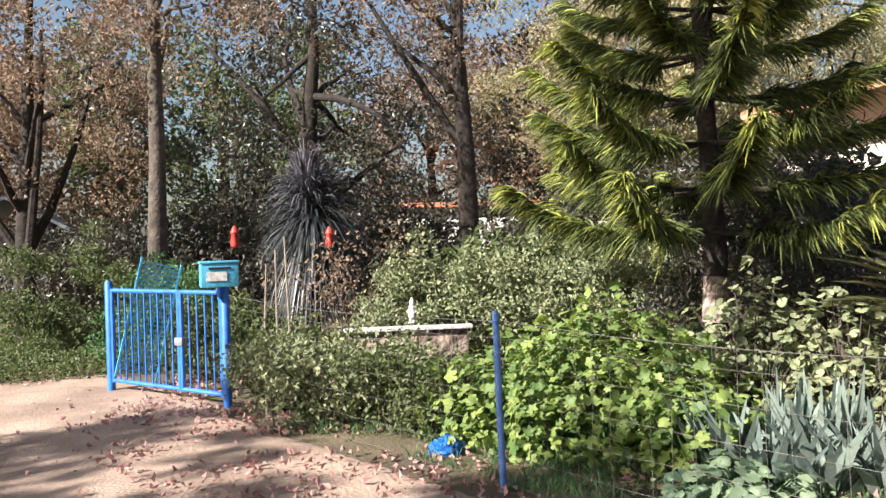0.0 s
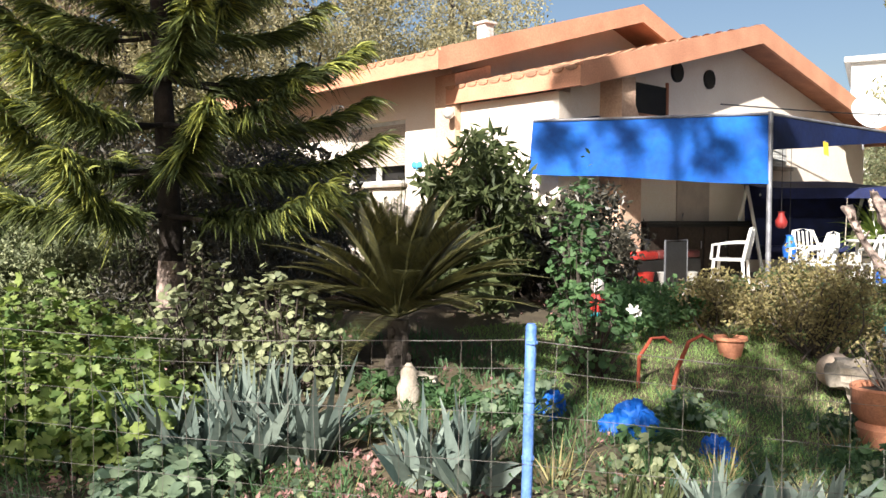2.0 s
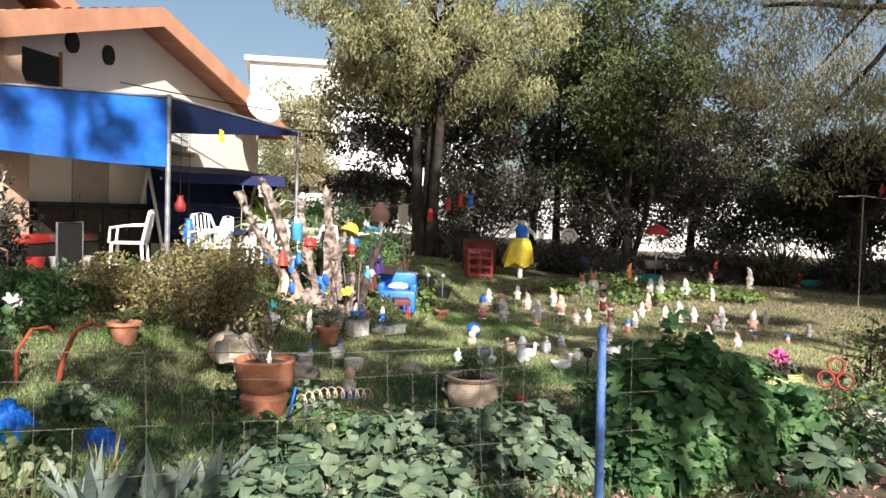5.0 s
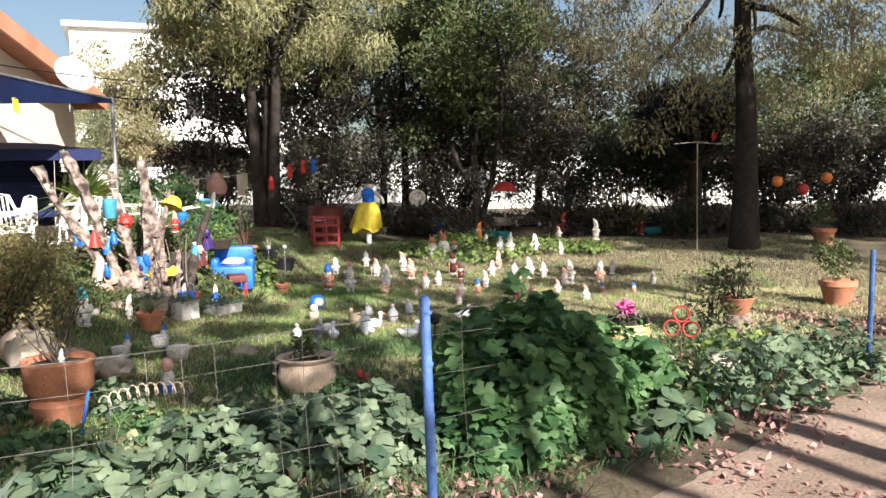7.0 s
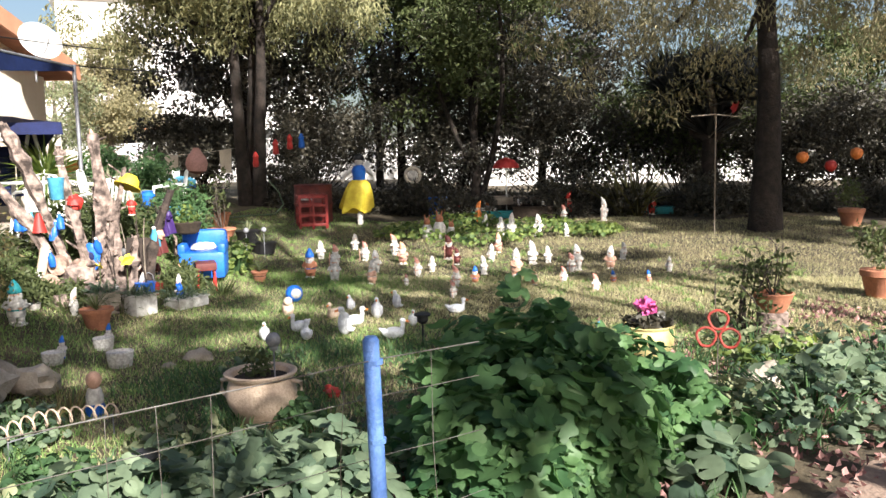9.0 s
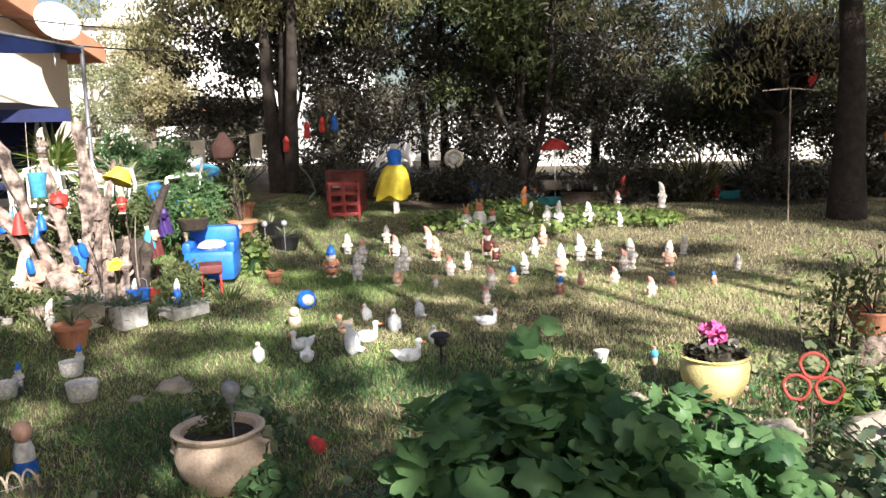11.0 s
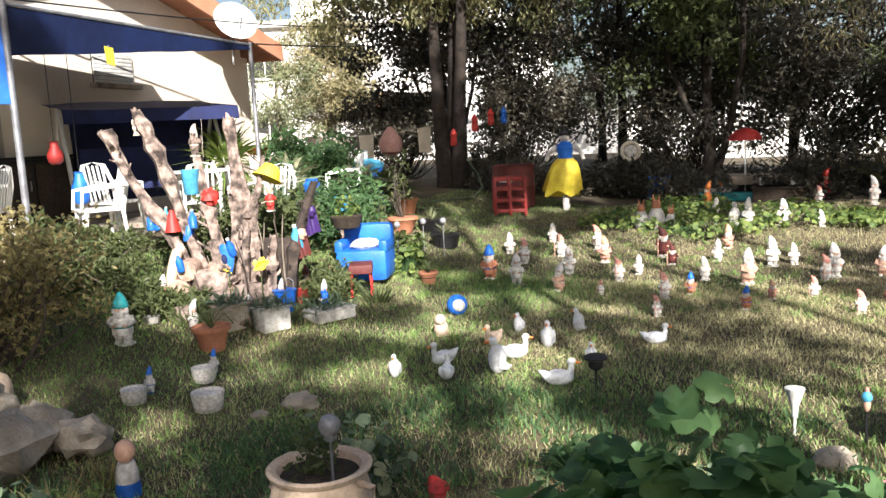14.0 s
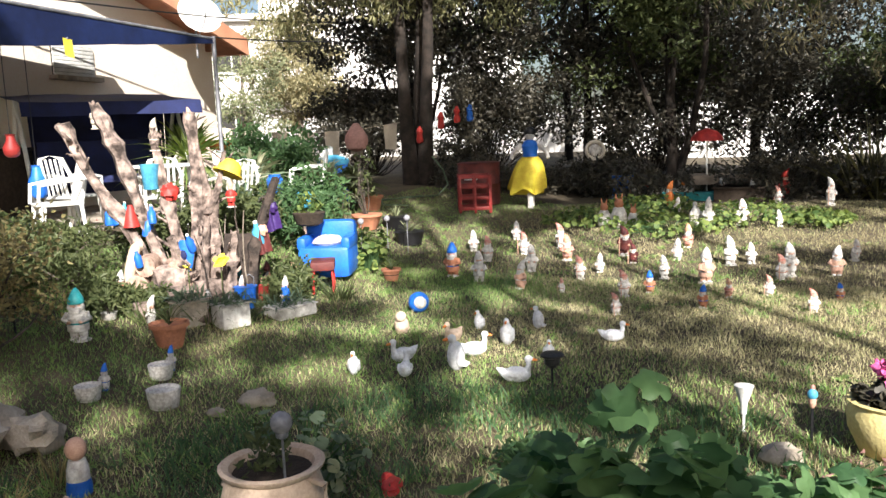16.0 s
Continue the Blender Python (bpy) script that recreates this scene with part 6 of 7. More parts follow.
def gnarled(pts, r0, r1, seed, seg=14, n=26, bulge=()):
    """A dead stem through pts: fluted, knotted and split, with a broken top."""
    pts = np.asarray(pts, float)
    at_ = np.linspace(0, 1, len(pts))
    u = np.linspace(0, 1, n)
    p = np.column_stack([np.interp(u, at_, pts[:, k]) for k in range(3)])
    p[1:-1] = (p[:-2] + p[1:-1] * 2 + p[2:]) / 4
    vs = []
    for i in range(n):
        r = r0 + (r1 - r0) * u[i] + sum(h * math.exp(-((u[i] - c) / 0.05) ** 2) for c, h in bulge)
        for k in range(seg):
            a = 2 * math.pi * k / seg
            q = Vector((math.cos(a) * 1.4 + seed * 3.7, math.sin(a) * 1.4, u[i] * 5 + seed))
            f = 1 + 0.32 * noise.noise(q) + 0.16 * noise.noise(q * 3.1) + 0.13 * math.cos(a * 5 + u[i] * 3 + seed)
            top = 0.05 * noise.noise(q * 2.3) if i == n - 1 else 0
            vs.append(p[i] + np.array([math.cos(a) * r * f, math.sin(a) * r * f, top]))
    f = [(i * seg + k, i * seg + (k + 1) % seg, (i + 1) * seg + (k + 1) % seg, (i + 1) * seg + k) for i in range(n - 1) for k in range(seg)]
    f += [tuple(range(seg))[::-1], tuple((n - 1) * seg + k for k in range(seg))]
    return Geo().add(vs, f)


# stems in the group's own frame: base, middle, top; radii; knots
STEMS = (
    (((-0.18, 0.40, -0.1), (-0.32, 0.63, 0.64), (-0.43, 1.02, 1.24), (-0.47, 1.21, 1.66)), 0.075, 0.055, ((0.45, 0.05), (0.97, 0.03)), "deadwood"),
    (((-0.12, 0.30, -0.1), (-0.25, 0.49, 0.63), (-0.27, 0.74, 1.33), (-0.31, 0.97, 1.84)), 0.07, 0.05, ((0.6, 0.03), (0.76, 0.05), (0.9, 0.045)), "deadwood"),
    (((-0.06, 0.18, -0.1), (-0.14, 0.30, 0.67), (-0.13, 0.40, 1.1), (-0.09, 0.49, 1.45)), 0.07, 0.04, ((0.5, 0.03),), "deadwood"),
    (((-0.05, 0.02, -0.1), (-0.07, 0.08, 0.4), (0.03, 0.10, 1.08), (0.07, 0.20, 1.73)), 0.13, 0.05, ((0.3, 0.04), (0.62, 0.03), (0.95, 0.02)), "deadwood"),
    (((0.05, -0.08, -0.1), (0.0, 0.0, 0.55), (0.10, -0.02, 1.0)), 0.10, 0.05, ((0.5, 0.03),), "deadwood"),
    (((-0.02, 0.0, 0.8), (0.08, -0.06, 1.0), (0.16, -0.10, 1.35)), 0.04, 0.028, (), "deadwood"),
    (((0.12, -0.30, -0.1), (0.17, -0.36, 0.48), (0.35, -0.52, 1.1)), 0.075, 0.05, ((0.5, 0.03),), "burnt"),
    (((0.35, -0.15, -0.1), (0.40, -0.22, 0.5), (0.55, -0.30, 0.9)), 0.06, 0.035, ((0.4, 0.02),), "burnt"),
    (((-0.30, 0.05, -0.1), (-0.28, 0.10, 0.3), (-0.36, 0.14, 0.62)), 0.085, 0.05, ((0.6, 0.03),), "deadwood"),
    (((-0.05, -0.20, -0.1), (-0.02, -0.22, 0.3), (0.05, -0.25, 0.62)), 0.09, 0.045, ((0.6, 0.03),), "deadwood"),
    (((-0.22, -0.05, -0.1), (-0.2, -0.08, 0.3), (-0.15, -0.1, 0.78)), 0.055, 0.03, (), "deadwood"),
    (((0.1, 0.15, -0.1), (0.12, 0.2, 0.5), (0.2, 0.3, 1.15)), 0.06, 0.03, ((0.5, 0.02),), "deadwood"),
)
for i, (pts, r0, r1, knots, m) in enumerate(STEMS):
    g = gnarled(pts, r0 * 0.82, r1 * 0.8, i * 1.31, bulge=knots)
    a = np.asarray(pts, float)
    for k in range(4):
        u = rng.uniform(0.25, 0.95)
        b = np.array([np.interp(u, np.linspace(0, 1, len(a)), a[:, c]) for c in range(3)])
        w = rng.uniform(0, 6.28)
        g.join(limb(b, b + np.array([0.13 * math.cos(w), 0.13 * math.sin(w), 0.09]) * rng.uniform(0.6, 1.3), r1 * 0.45, 0.007), 0)
    part("trunk", g, m, tg)


def bottle(x, y, z, m, s0=1.0, label="coloured plastic bottle hung on a dead trunk"):
    t = thing("bottle", x, y, z, rng.uniform(0, 90), label, "bottle", "hung bottles", tilt=(rng.normal() * 10, rng.normal() * 12))
    s = s0 * 0.6
    part("body", lathe([(0.045 * s, 0), (0.052 * s, 0.02), (0.052 * s, 0.15 * s), (0.025 * s, 0.19 * s), (0.02 * s, 0.23 * s)], 12), m, t)
    part("cap", lathe([(0.022 * s, 0.23 * s), (0.022 * s, 0.25 * s)], 10), "white", t)


for x, y, z, m, s in ((10.82, 5.58, 0.74, "bluepl", 1.5), (10.77, 5.64, 0.74, "bluepl", 1.3), (10.93, 5.36, 0.62, "bluepl", 1.5), (11.42, 4.46, 0.5, "cyan", 1.6), (10.85, 5.2, 0.75, "bluepl", 1.2), (10.95, 4.85, 0.5, "bluepl", 1.2), (10.6, 5.15, 0.4, "bluepl", 1.1), (10.9, 5.6, 0.8, "cyan", 1.0)):
    bottle(x, y, z, m, s)
hm = thing("helmet", 11.38, 4.74, 1.17, 20, "yellow hard hat hung on a dead trunk", "helmet", tilt=(18, 22))
part("shell", lathe([(0.115, 0.0), (0.112, 0.045), (0.10, 0.09), (0.065, 0.125), (0.01, 0.14)], 18), "yellow", hm)
part("brim", lathe([(0.115, -0.01), (0.145, -0.012), (0.145, 0.0), (0.115, 0.006)], 18), "yellow", hm)
statue("hanging_doll", gnome_geo(2), ["red", "skin", "skin", "chalk"], 11.3, 4.66, 200, "small faded figure below the hard hat", z=0.86, s=0.3)
statue("wood_figure", gnome_geo(1), ["deadwood", "cloth", "deadwood", "cloth"], 11.11, 5.34, 200, "pale carved figure on a dead trunk", z=1.40, s=0.34)
statue("wood_figure", gnome_geo(2), ["brownbin", "skin", "skin", "deadwood"], 11.27, 5.05, 200, "small brownish figure tied to a trunk top", z=1.56, s=0.26)
statue("wood_figure", gnome_geo(0), ["cloth", "deadwood", "deadwood", "cloth"], 10.89, 5.82, 200, "knotted pale figure on a trunk top", z=1.62, s=0.30)
ty = thing("tyre_ring", 10.80, 5.42, ground_z(10.8, 5.42) + 0.2, 35, "cream painted ring leaning on the stumps", "ring", tilt=(12, 0))
part("ring", tube([(0.19 * math.cos(a), 0, 0.19 * math.sin(a)) for a in np.linspace(0, 2 * math.pi, 25)], 0.05, 10, False), "urn", ty)
sl = thing("dark_board", 11.27, 4.60, ground_z(11.27, 4.6) + 0.32, -35, "dark green board wired to the stumps", "board", tilt=(4, 6))
part("board", box(-0.16, 0.16, -0.012, 0.012, 0.0, 0.34, 0.008), "burnt", sl)
cupz = thing("hung_cup", 11.02, 5.34, 1.05, 0, "bright blue cup hung on a dead trunk", "cup")
part("cup_body", lathe([(0.06, 0), (0.07, 0.01), (0.085, 0.22), (0.09, 0.23), (0.07, 0.235)], 16), "cyan", cupz)
part("handle", tube([(0.08, 0, 0.2), (0.13, 0, 0.17), (0.075, 0, 0.06)], 0.009, 6), "cyan", cupz)
single("red_bundle", ball(0, 0, 0, 0.09, 0.08, 0.075, 16, 10, 0.5), "red", 11.07, 5.17, 1.02, 30, "faded red cloth bundle tied to a trunk", "bundle")
cn = thing("traffic_cone_toy", 10.86, 5.46, 0.72, 0, "small red plastic cone hung between trunks", "cone")
part("cone", lathe([(0.075, 0), (0.07, 0.02), (0.035, 0.16), (0.02, 0.2), (0.005, 0.205)], 14), "red", cn)
ds = thing("disc_flower", 10.9, 4.92, rz=20, label="blue toothed disc flower on a stalk", category="ornament")
part("stalk", tube([(0, 0, -0.03), (0.01, 0, 0.2), (0.02, 0, 0.4)], 0.008, 6), "midleaf", ds)
part("disc", ball(0.02, 0, 0.42, 0.025, 0.09, 0.15, 16, 8, 0.12), "bluepl", ds)
part("hub", ball(-0.005, 0, 0.43, 0.02, 0.035, 0.05), "navy", ds)
for x, y, z, m, lab in ((11.40, 4.40, 0.42, "brownbin", "rust red cloth doll hung on a charred trunk"), (11.52, 4.36, 0.62, "purple", "purple rag hung on a charred trunk")):
    w = thing("hung_cloth", x, y, z, -30, lab, "cloth")
    cg = sheet((-0.05, 0, 0.22), (0.04, 0.02, 0.22), (0.05, -0.05, 0.03), (-0.06, 0.05, -0.02), 12, 0.0)
    cg.v = [np.column_stack([a[:, 0], a[:, 1] + 0.025 * np.sin(a[:, 0] * 70 + a[:, 2] * 9), a[:, 2]]) for a in cg.v]
    part("cloth", cg, m, w)
    part("knot", ball(0, 0, 0.22, 0.045, 0.04, 0.045, 12, 8, 0.5), "skin" if m == "brownbin" else m, w)
for x, y, r in ((10.8, 5.05, 0.16), (11.0, 4.75, 0.12), (10.65, 4.8, 0.11)):
    single("log_slice", tube([(0, -0.12, r), (0, 0, r * 1.05), (0, 0.12, r)], [r, r * 1.02, r], 14), "deadwood", x, y, ground_z(x, y), 60, "sawn log lying at the stump group", "log")
for x, y, z in ((10.7, 4.7, 0.42), (10.95, 4.55, 0.45)):
    t = thing("yellow_flower", x, y, ground_z(x, y), 0, "yellow plastic flower on a stake", "flower")
    part("stem", tube([(0, 0, -0.03), (0, 0, z * .5), (0, 0, z)], 0.006, 5), "midleaf", t)
    part("flower_head", lobed(np.array([[0, 0, z], [0.01, 0, z + 0.01]]), 0.16, 5, 0.45, 0.4), "yellow", t, smooth=False)
bk = thing("bucket", 11.20, 4.50, label="blue plastic bucket under a dark board", category="bucket")
part("pail", lathe([(0.08, 0), (0.085, 0.01), (0.105, 0.2), (0.115, 0.205), (0.1, 0.21)], 18), "bluepl", bk)
part("handle", tube([(0, 0.105, 0.2), (0.06, 0.06, 0.28), (0.08, 0, 0.3), (0.06, -0.06, 0.28), (0, -0.105, 0.2)], 0.005, 5), "steel", bk)
single("dark_drum", lathe([(0.16, 0), (0.18, 0.03), (0.18, 0.32), (0.16, 0.36), (0.03, 0.37)], 18), "black", 11.9, 5.15, ground_z(11.9, 5.15) + 0.0, 0, "dark round container by the stumps", "container")
for x, y, m in ((11.55, 4.75, "fadedred"), (11.75, 4.65, "brownbin"), (11.65, 4.9, "teal"), (12.0, 4.5, "skin")):
    statue("toy_figure", gnome_geo(1), [m, m, "skin", "black"], x, y, rng.uniform(0, 360), "painted toy figure by the stumps", s=0.36)

# sawn ends stacked at the foot of the stumps, and bare shoots between them
for x, y, z, r, a in ((10.70, 5.28, 0.0, 0.10, 128), (10.86, 5.12, 0.0, 0.12, 140), (10.76, 5.20, 0.2, 0.09, 120), (10.98, 4.95, 0.0, 0.09, 150), (10.92, 5.04, 0.21, 0.08, 135), (11.12, 4.78, 0.0, 0.08, 125)):
    single("log_slice", tube([(0, -0.14, r), (0.01, -0.04, r * 1.04), (-0.01, 0.06, r), (0, 0.14, r * 1.02)], [r, r * 1.05, r * 0.98, r], 14), "sawn", x, y, ground_z(x, y) + z, a, "short sawn log stacked at the foot of the stumps", "log")
for k in range(16):
    a = k * 2.39996
    b = np.array([0.45 * math.cos(a) * (0.4 + 0.04 * k), 0.42 * math.sin(a) * (0.4 + 0.04 * k), -0.05])
    part("shoot", limb(b, b + np.array([0.16 * math.sin(k), 0.16 * math.cos(k * 1.7), rng.uniform(0.45, 0.95)]), 0.011, 0.004, 0.07), "pole" if k % 3 else "burnt", tg)

# odds and ends crowded round the stumps
for k in range(34):
    a, r = k * 2.39996, 0.35 + 0.028 * k
    x, y = 11.0 + r * math.cos(a) * 0.8, 4.85 + r * math.sin(a) * 0.55
    m = ("chalk", "bluepl", "terra", "stone", "deadwood", "chalk", "skin", "stone", "cratered", "black")[k % 10]
    h = rng.uniform(0.1, 0.3)
    if k % 3 == 0:
        single("mug", lathe([(0.05, 0), (0.06, 0.01), (0.065, h * 0.5), (0.07, h * 0.55), (0.055, h * 0.5)], 14), m, x, y, ground_z(x, y), 0, "old mug set among the stumps", "mug", "odds and ends")
    elif k % 3 == 1:
        statue("toy_figure", gnome_geo(k % 4), [m, "chalk", "skin", m], x, y, rng.uniform(0, 360), "worn painted figure among the stumps", s=h * 1.3, group="odds and ends")
    else:
        single("log_slice", tube([(0, -h * 0.4, h * 0.3), (0, 0, h * 0.32), (0, h * 0.4, h * 0.3)], [h * 0.3, h * 0.31, h * 0.28], 10), "deadwood", x, y, ground_z(x, y), a * 50, "short weathered log among the stumps", "log", "odds and ends")
for x, y in ((10.25, 4.75), (10.6, 4.45), (11.3, 4.35), (10.9, 4.3), (12.1, 4.05)):
    strap_clump("grass_tuft", [(x, y)], 60, 0.36, 0.014, "midleaf", "arching tuft of narrow leaves by the stumps", 0.6, 0.9)

# ---- chairs, tub and furniture ----
def chair(x, y, rz, label="white moulded plastic garden chair", m="white", z=None, s=1.0):
    t = thing("plastic_chair", x, y, z, rz, label, "chair", "garden chairs")
    part("seat", box(-0.22, 0.22, -0.22, 0.22, 0.40, 0.43, 0.012), m, t)
    for sx in (-1, 1):
        for sy in (-1, 1):
            part("leg", tube([(sx * 0.24, sy * 0.23, 0), (sx * 0.215, sy * 0.205, 0.22), (sx * 0.20, sy * 0.19, 0.42)], [0.018, 0.02, 0.024], 7), m, t)
        part("arm", tube([(sx * 0.235, -0.22, 0.42), (sx * 0.25, -0.2, 0.62), (sx * 0.25, 0.0, 0.65), (sx * 0.22, 0.22, 0.66)], 0.02, 7), m, t)
    part("backrest", tube([(-0.2, 0.2, 0.43), (-0.205, 0.25, 0.66), (-0.14, 0.28, 0.84), (0, 0.29, 0.88), (0.14, 0.28, 0.84), (0.205, 0.25, 0.66), (0.2, 0.2, 0.43)], 0.022, 8), m, t)
    for k in range(5):
        x0 = -0.12 + k * 0.06
        part("slat", box(x0 - 0.014, x0 + 0.014, 0.0, 0.012, 0, 0.42, 0.004).move(pose(0, 0.2, 0.43, -12, 0, 0)), m, t)
    return t


chair(10.45, 7.6, -150, z=0.53)
chair(13.4, 6.3, -200)
chair(12.6, 6.7, 140, "white moulded plastic garden chair lying askew")
chair(14.3, 6.9, 20, z=None)
chair(16.6, 7.2, -170)
chair(11.35, 6.95, -120, "white moulded plastic garden chair behind the stumps")
chair(11.9, 7.35, 100, "white moulded plastic garden chair under the canopy")
tb = thing("garden_table", 13.0, 7.0, label="white plastic garden table", category="table")
part("tabletop", lathe([(0.44, 0.70), (0.45, 0.71), (0.45, 0.725), (0.43, 0.73)], 24), "white", tb)
for k in range(4):
    a = k * math.pi / 2 + 0.6
    part("leg", tube([(0.36 * math.cos(a), 0.36 * math.sin(a), 0), (0.3 * math.cos(a), 0.3 * math.sin(a), 0.4), (0.28 * math.cos(a), 0.28 * math.sin(a), 0.71)], 0.022, 8), "white", tb)
sw = thing("garden_swing", 13.75, 8.75, 0.53, -28, "garden swing seat under a deep navy canvas canopy", "swing seat")
part("canopy", sheet((-1.15, -0.75, 1.50), (1.15, -0.75, 1.50), (1.15, 0.75, 1.66), (-1.15, 0.75, 1.66), 8, 0.05), "navy", sw)
part("valance", sheet((-1.15, -0.75, 1.50), (1.15, -0.75, 1.50), (1.15, -0.78, 1.33), (-1.15, -0.78, 1.33), 12, 0.0), "navy", sw)
part("back_curtain", sheet((-1.15, 0.75, 1.66), (1.15, 0.75, 1.66), (1.12, 0.80, 0.25), (-1.12, 0.80, 0.25), 10, 0.0), "navy", sw)
part("side_curtain", sheet((1.15, -0.75, 1.50), (1.15, 0.75, 1.66), (1.13, 0.75, 0.5), (1.16, 0.15, 0.9), 8, 0.0), "navy", sw)
for sx in (-1, 1):
    part("leg", tube([(sx * 1.05, -0.7, 0), (sx * 1.05, -0.35, 0.8), (sx * 1.05, 0, 1.55)], 0.03, 8), "white", sw)
    part("leg", tube([(sx * 1.05, 0.7, 0), (sx * 1.05, 0.35, 0.8), (sx * 1.05, 0, 1.55)], 0.03, 8), "white", sw)
part("crossbar", tube([(-1.05, -0.5, 1.38), (0, -0.5, 1.37), (1.05, -0.5, 1.38)], 0.022, 8), "white", sw)
part("seat", box(-0.8, 0.8, -0.25, 0.25, 0.42, 0.52, 0.03), "navy", sw)
part("backrest", box(-0.8, 0.8, 0.22, 0.32, 0.5, 1.0, 0.03), "navy", sw)
# Near-black cabinet added to stand in for the porch's deep shade and clutter.
cb = thing("shade_filler_cabinet", 11.6, 9.35, 0.53, 11.5, "cabinet shaped dark block added for the shaded porch clutter", "cabinet")
part("body", box(-1.6, 1.6, -0.2, 0.2, 0.0, 0.9, 0.02), "dark", cb)
part("top", box(-1.65, 1.65, -0.23, 0.23, 0.9, 0.94, 0.008), "dark", cb)
for k in range(4):
    d = part("door", box(-1.55 + k * 0.79, -0.82 + k * 0.79, -0.222, -0.202, 0.06, 0.85, 0.006), "soil", cb)
    part("handle", tube([(-0.9 + k * 0.79, -0.24, 0.5), (-0.9 + k * 0.79, -0.245, 0.56), (-0.9 + k * 0.79, -0.24, 0.62)], 0.01, 6), "steel", d)
mp = thing("porch_screen", 9.75, 7.95, 0.53, 20, "grey framed mesh panel standing on the porch", "panel")
part("screen", box(-0.36, 0.36, -0.006, 0.006, 0.03, 0.66), "black", mp)
part("frame", tube([(-0.37, 0, 0), (-0.37, 0, 0.68), (0.37, 0, 0.68), (0.37, 0, 0)], 0.016, 8), "steel", mp)
# Sofa base and back kept near black to deepen the porch's shade.
so = thing("sofa", 10.2, 8.9, 0.53, 11.5, "low sofa with red cushions darkened for the porch's shade", "sofa")
part("base", box(-0.9, 0.9, -0.35, 0.35, 0.05, 0.38, 0.04), "dark", so)
part("back", box(-0.9, 0.9, 0.25, 0.45, 0.3, 0.85, 0.05), "dark", so)
for k in range(3):
    part("cushion", box(-0.85 + k * 0.58, -0.3 + k * 0.58, -0.36, 0.2, 0.38, 0.5, 0.05), "brownbin" if k else "red", so)
for x, y, m in ((9.9, 8.25, "white"), (10.25, 8.2, "white"), (9.6, 8.4, "red")):
    single("plant_pot", lathe([(0.1, 0), (0.11, 0.01), (0.14, 0.2), (0.15, 0.21), (0.12, 0.215)], 16), m, x, y, 0.53, 0, "plastic plant pot on the porch slab", "pot")
tbm = thing("blue_tub", 12.85, 4.62, rz=20, label="large blue plastic tub chair with a white trim", category="tub")
part("body", box(-0.3, 0.3, -0.28, 0.28, 0.0, 0.34, 0.06), "bluepl", tbm)
part("back", box(0.12, 0.3, -0.28, 0.28, 0.3, 0.58, 0.06), "bluepl", tbm)
for s in (-1, 1):
    part("arm", box(-0.28, 0.25, s * 0.24 - .05, s * 0.24 + .05, 0.3, 0.44, 0.04), "bluepl", tbm)
part("cushion", ball(-0.05, 0, 0.37, 0.2, 0.16, 0.07, 14, 8, 0.2), "chalk", tbm)
pt = urn_thing("bowl_planter", 12.7, 4.75, [(0.1, 0), (0.14, 0.02), (0.18, 0.14), (0.16, 0.15)], "soil", "dark planter on the blue tub", z=ground_z(12.85, 4.6) + 0.56)
part("plant", lobed(cloud([(0, 0, 0.2)], 60, 0.16), 0.07, 4, 0.2), "lime", pt, smooth=False)
rb = thing("red_bench", 12.22, 4.3, rz=30, label="small red painted plant stand", category="plant stand")
part("tray", box(-0.17, 0.17, -0.12, 0.12, 0.24, 0.33, 0.015), "brownbin", rb)
for sx in (-1, 1):
    for sy in (-1, 1):
        part("leg", tube([(sx * 0.15, sy * 0.1, 0), (sx * 0.14, sy * 0.1, 0.12), (sx * 0.13, sy * 0.09, 0.25)], 0.012, 6), "red", rb)
broad_plant("yellow_green_plant", 13.4, 4.45, 0.35, 0.3, 0.45, 200, 0.09, "lime", "lime green leafy plant beside the tub", 4, 0.2)
for x, y in ((14.98, 4.69), (15.6, 5.2)):
    t = urn_thing("black_planter", x, y, [(0.12, -.02), (0.16, 0.0), (0.2, 0.16), (0.21, 0.17), (0.18, 0.18)], "black", "black plastic planter with sparse stems")
    part("plant", strands(np.zeros((24, 3)) + np.array([0, 0, 0.15]), np.column_stack([rng.normal(size=(24, 2)) * 0.7, np.ones(24)]), 0.3, 0.02, 4, 0.3), "pale", t, smooth=False)
shrub("bed_plants", 12.2, 5.7, 1.0, 0.5, 0.7, "mixed green bed plants behind the stumps", "midleaf", 44, 90, (0.09, 0.04), 10, spread=0.2)
shrub("bed_plants", 13.9, 5.6, 0.9, 0.5, 0.8, "mixed green bed plants behind the tub", "mallow", 44, 90, (0.09, 0.04), 10, spread=0.2)
shrub("bed_plants", 10.3, 5.9, 0.5, 0.4, 0.42, "grassy bed plants around the stumps", "midleaf", 30, 90, (0.10, 0.018), 10, spread=0.2)
shrub("bed_plants", 15.3, 7.2, 0.9, 0.7, 1.1, "mixed green bed plants by the canopy pole", "mallow", 44, 80, (0.12, 0.05), 10, spread=0.25)
rosette("fern_palm", 14.6, 8.0, 0.7, 0.08, 160, 0.9, 0.06, "lime", "bright arching palm fronds beside the porch", 0.5, 0.35, 0.1, category="palm")
rosette("fern_palm", 17.2, 8.3, 0.5, 0.08, 130, 0.9, 0.06, "cabbage", "green arching palm fronds under the trees", 0.5, 0.35, 0.1, category="palm")
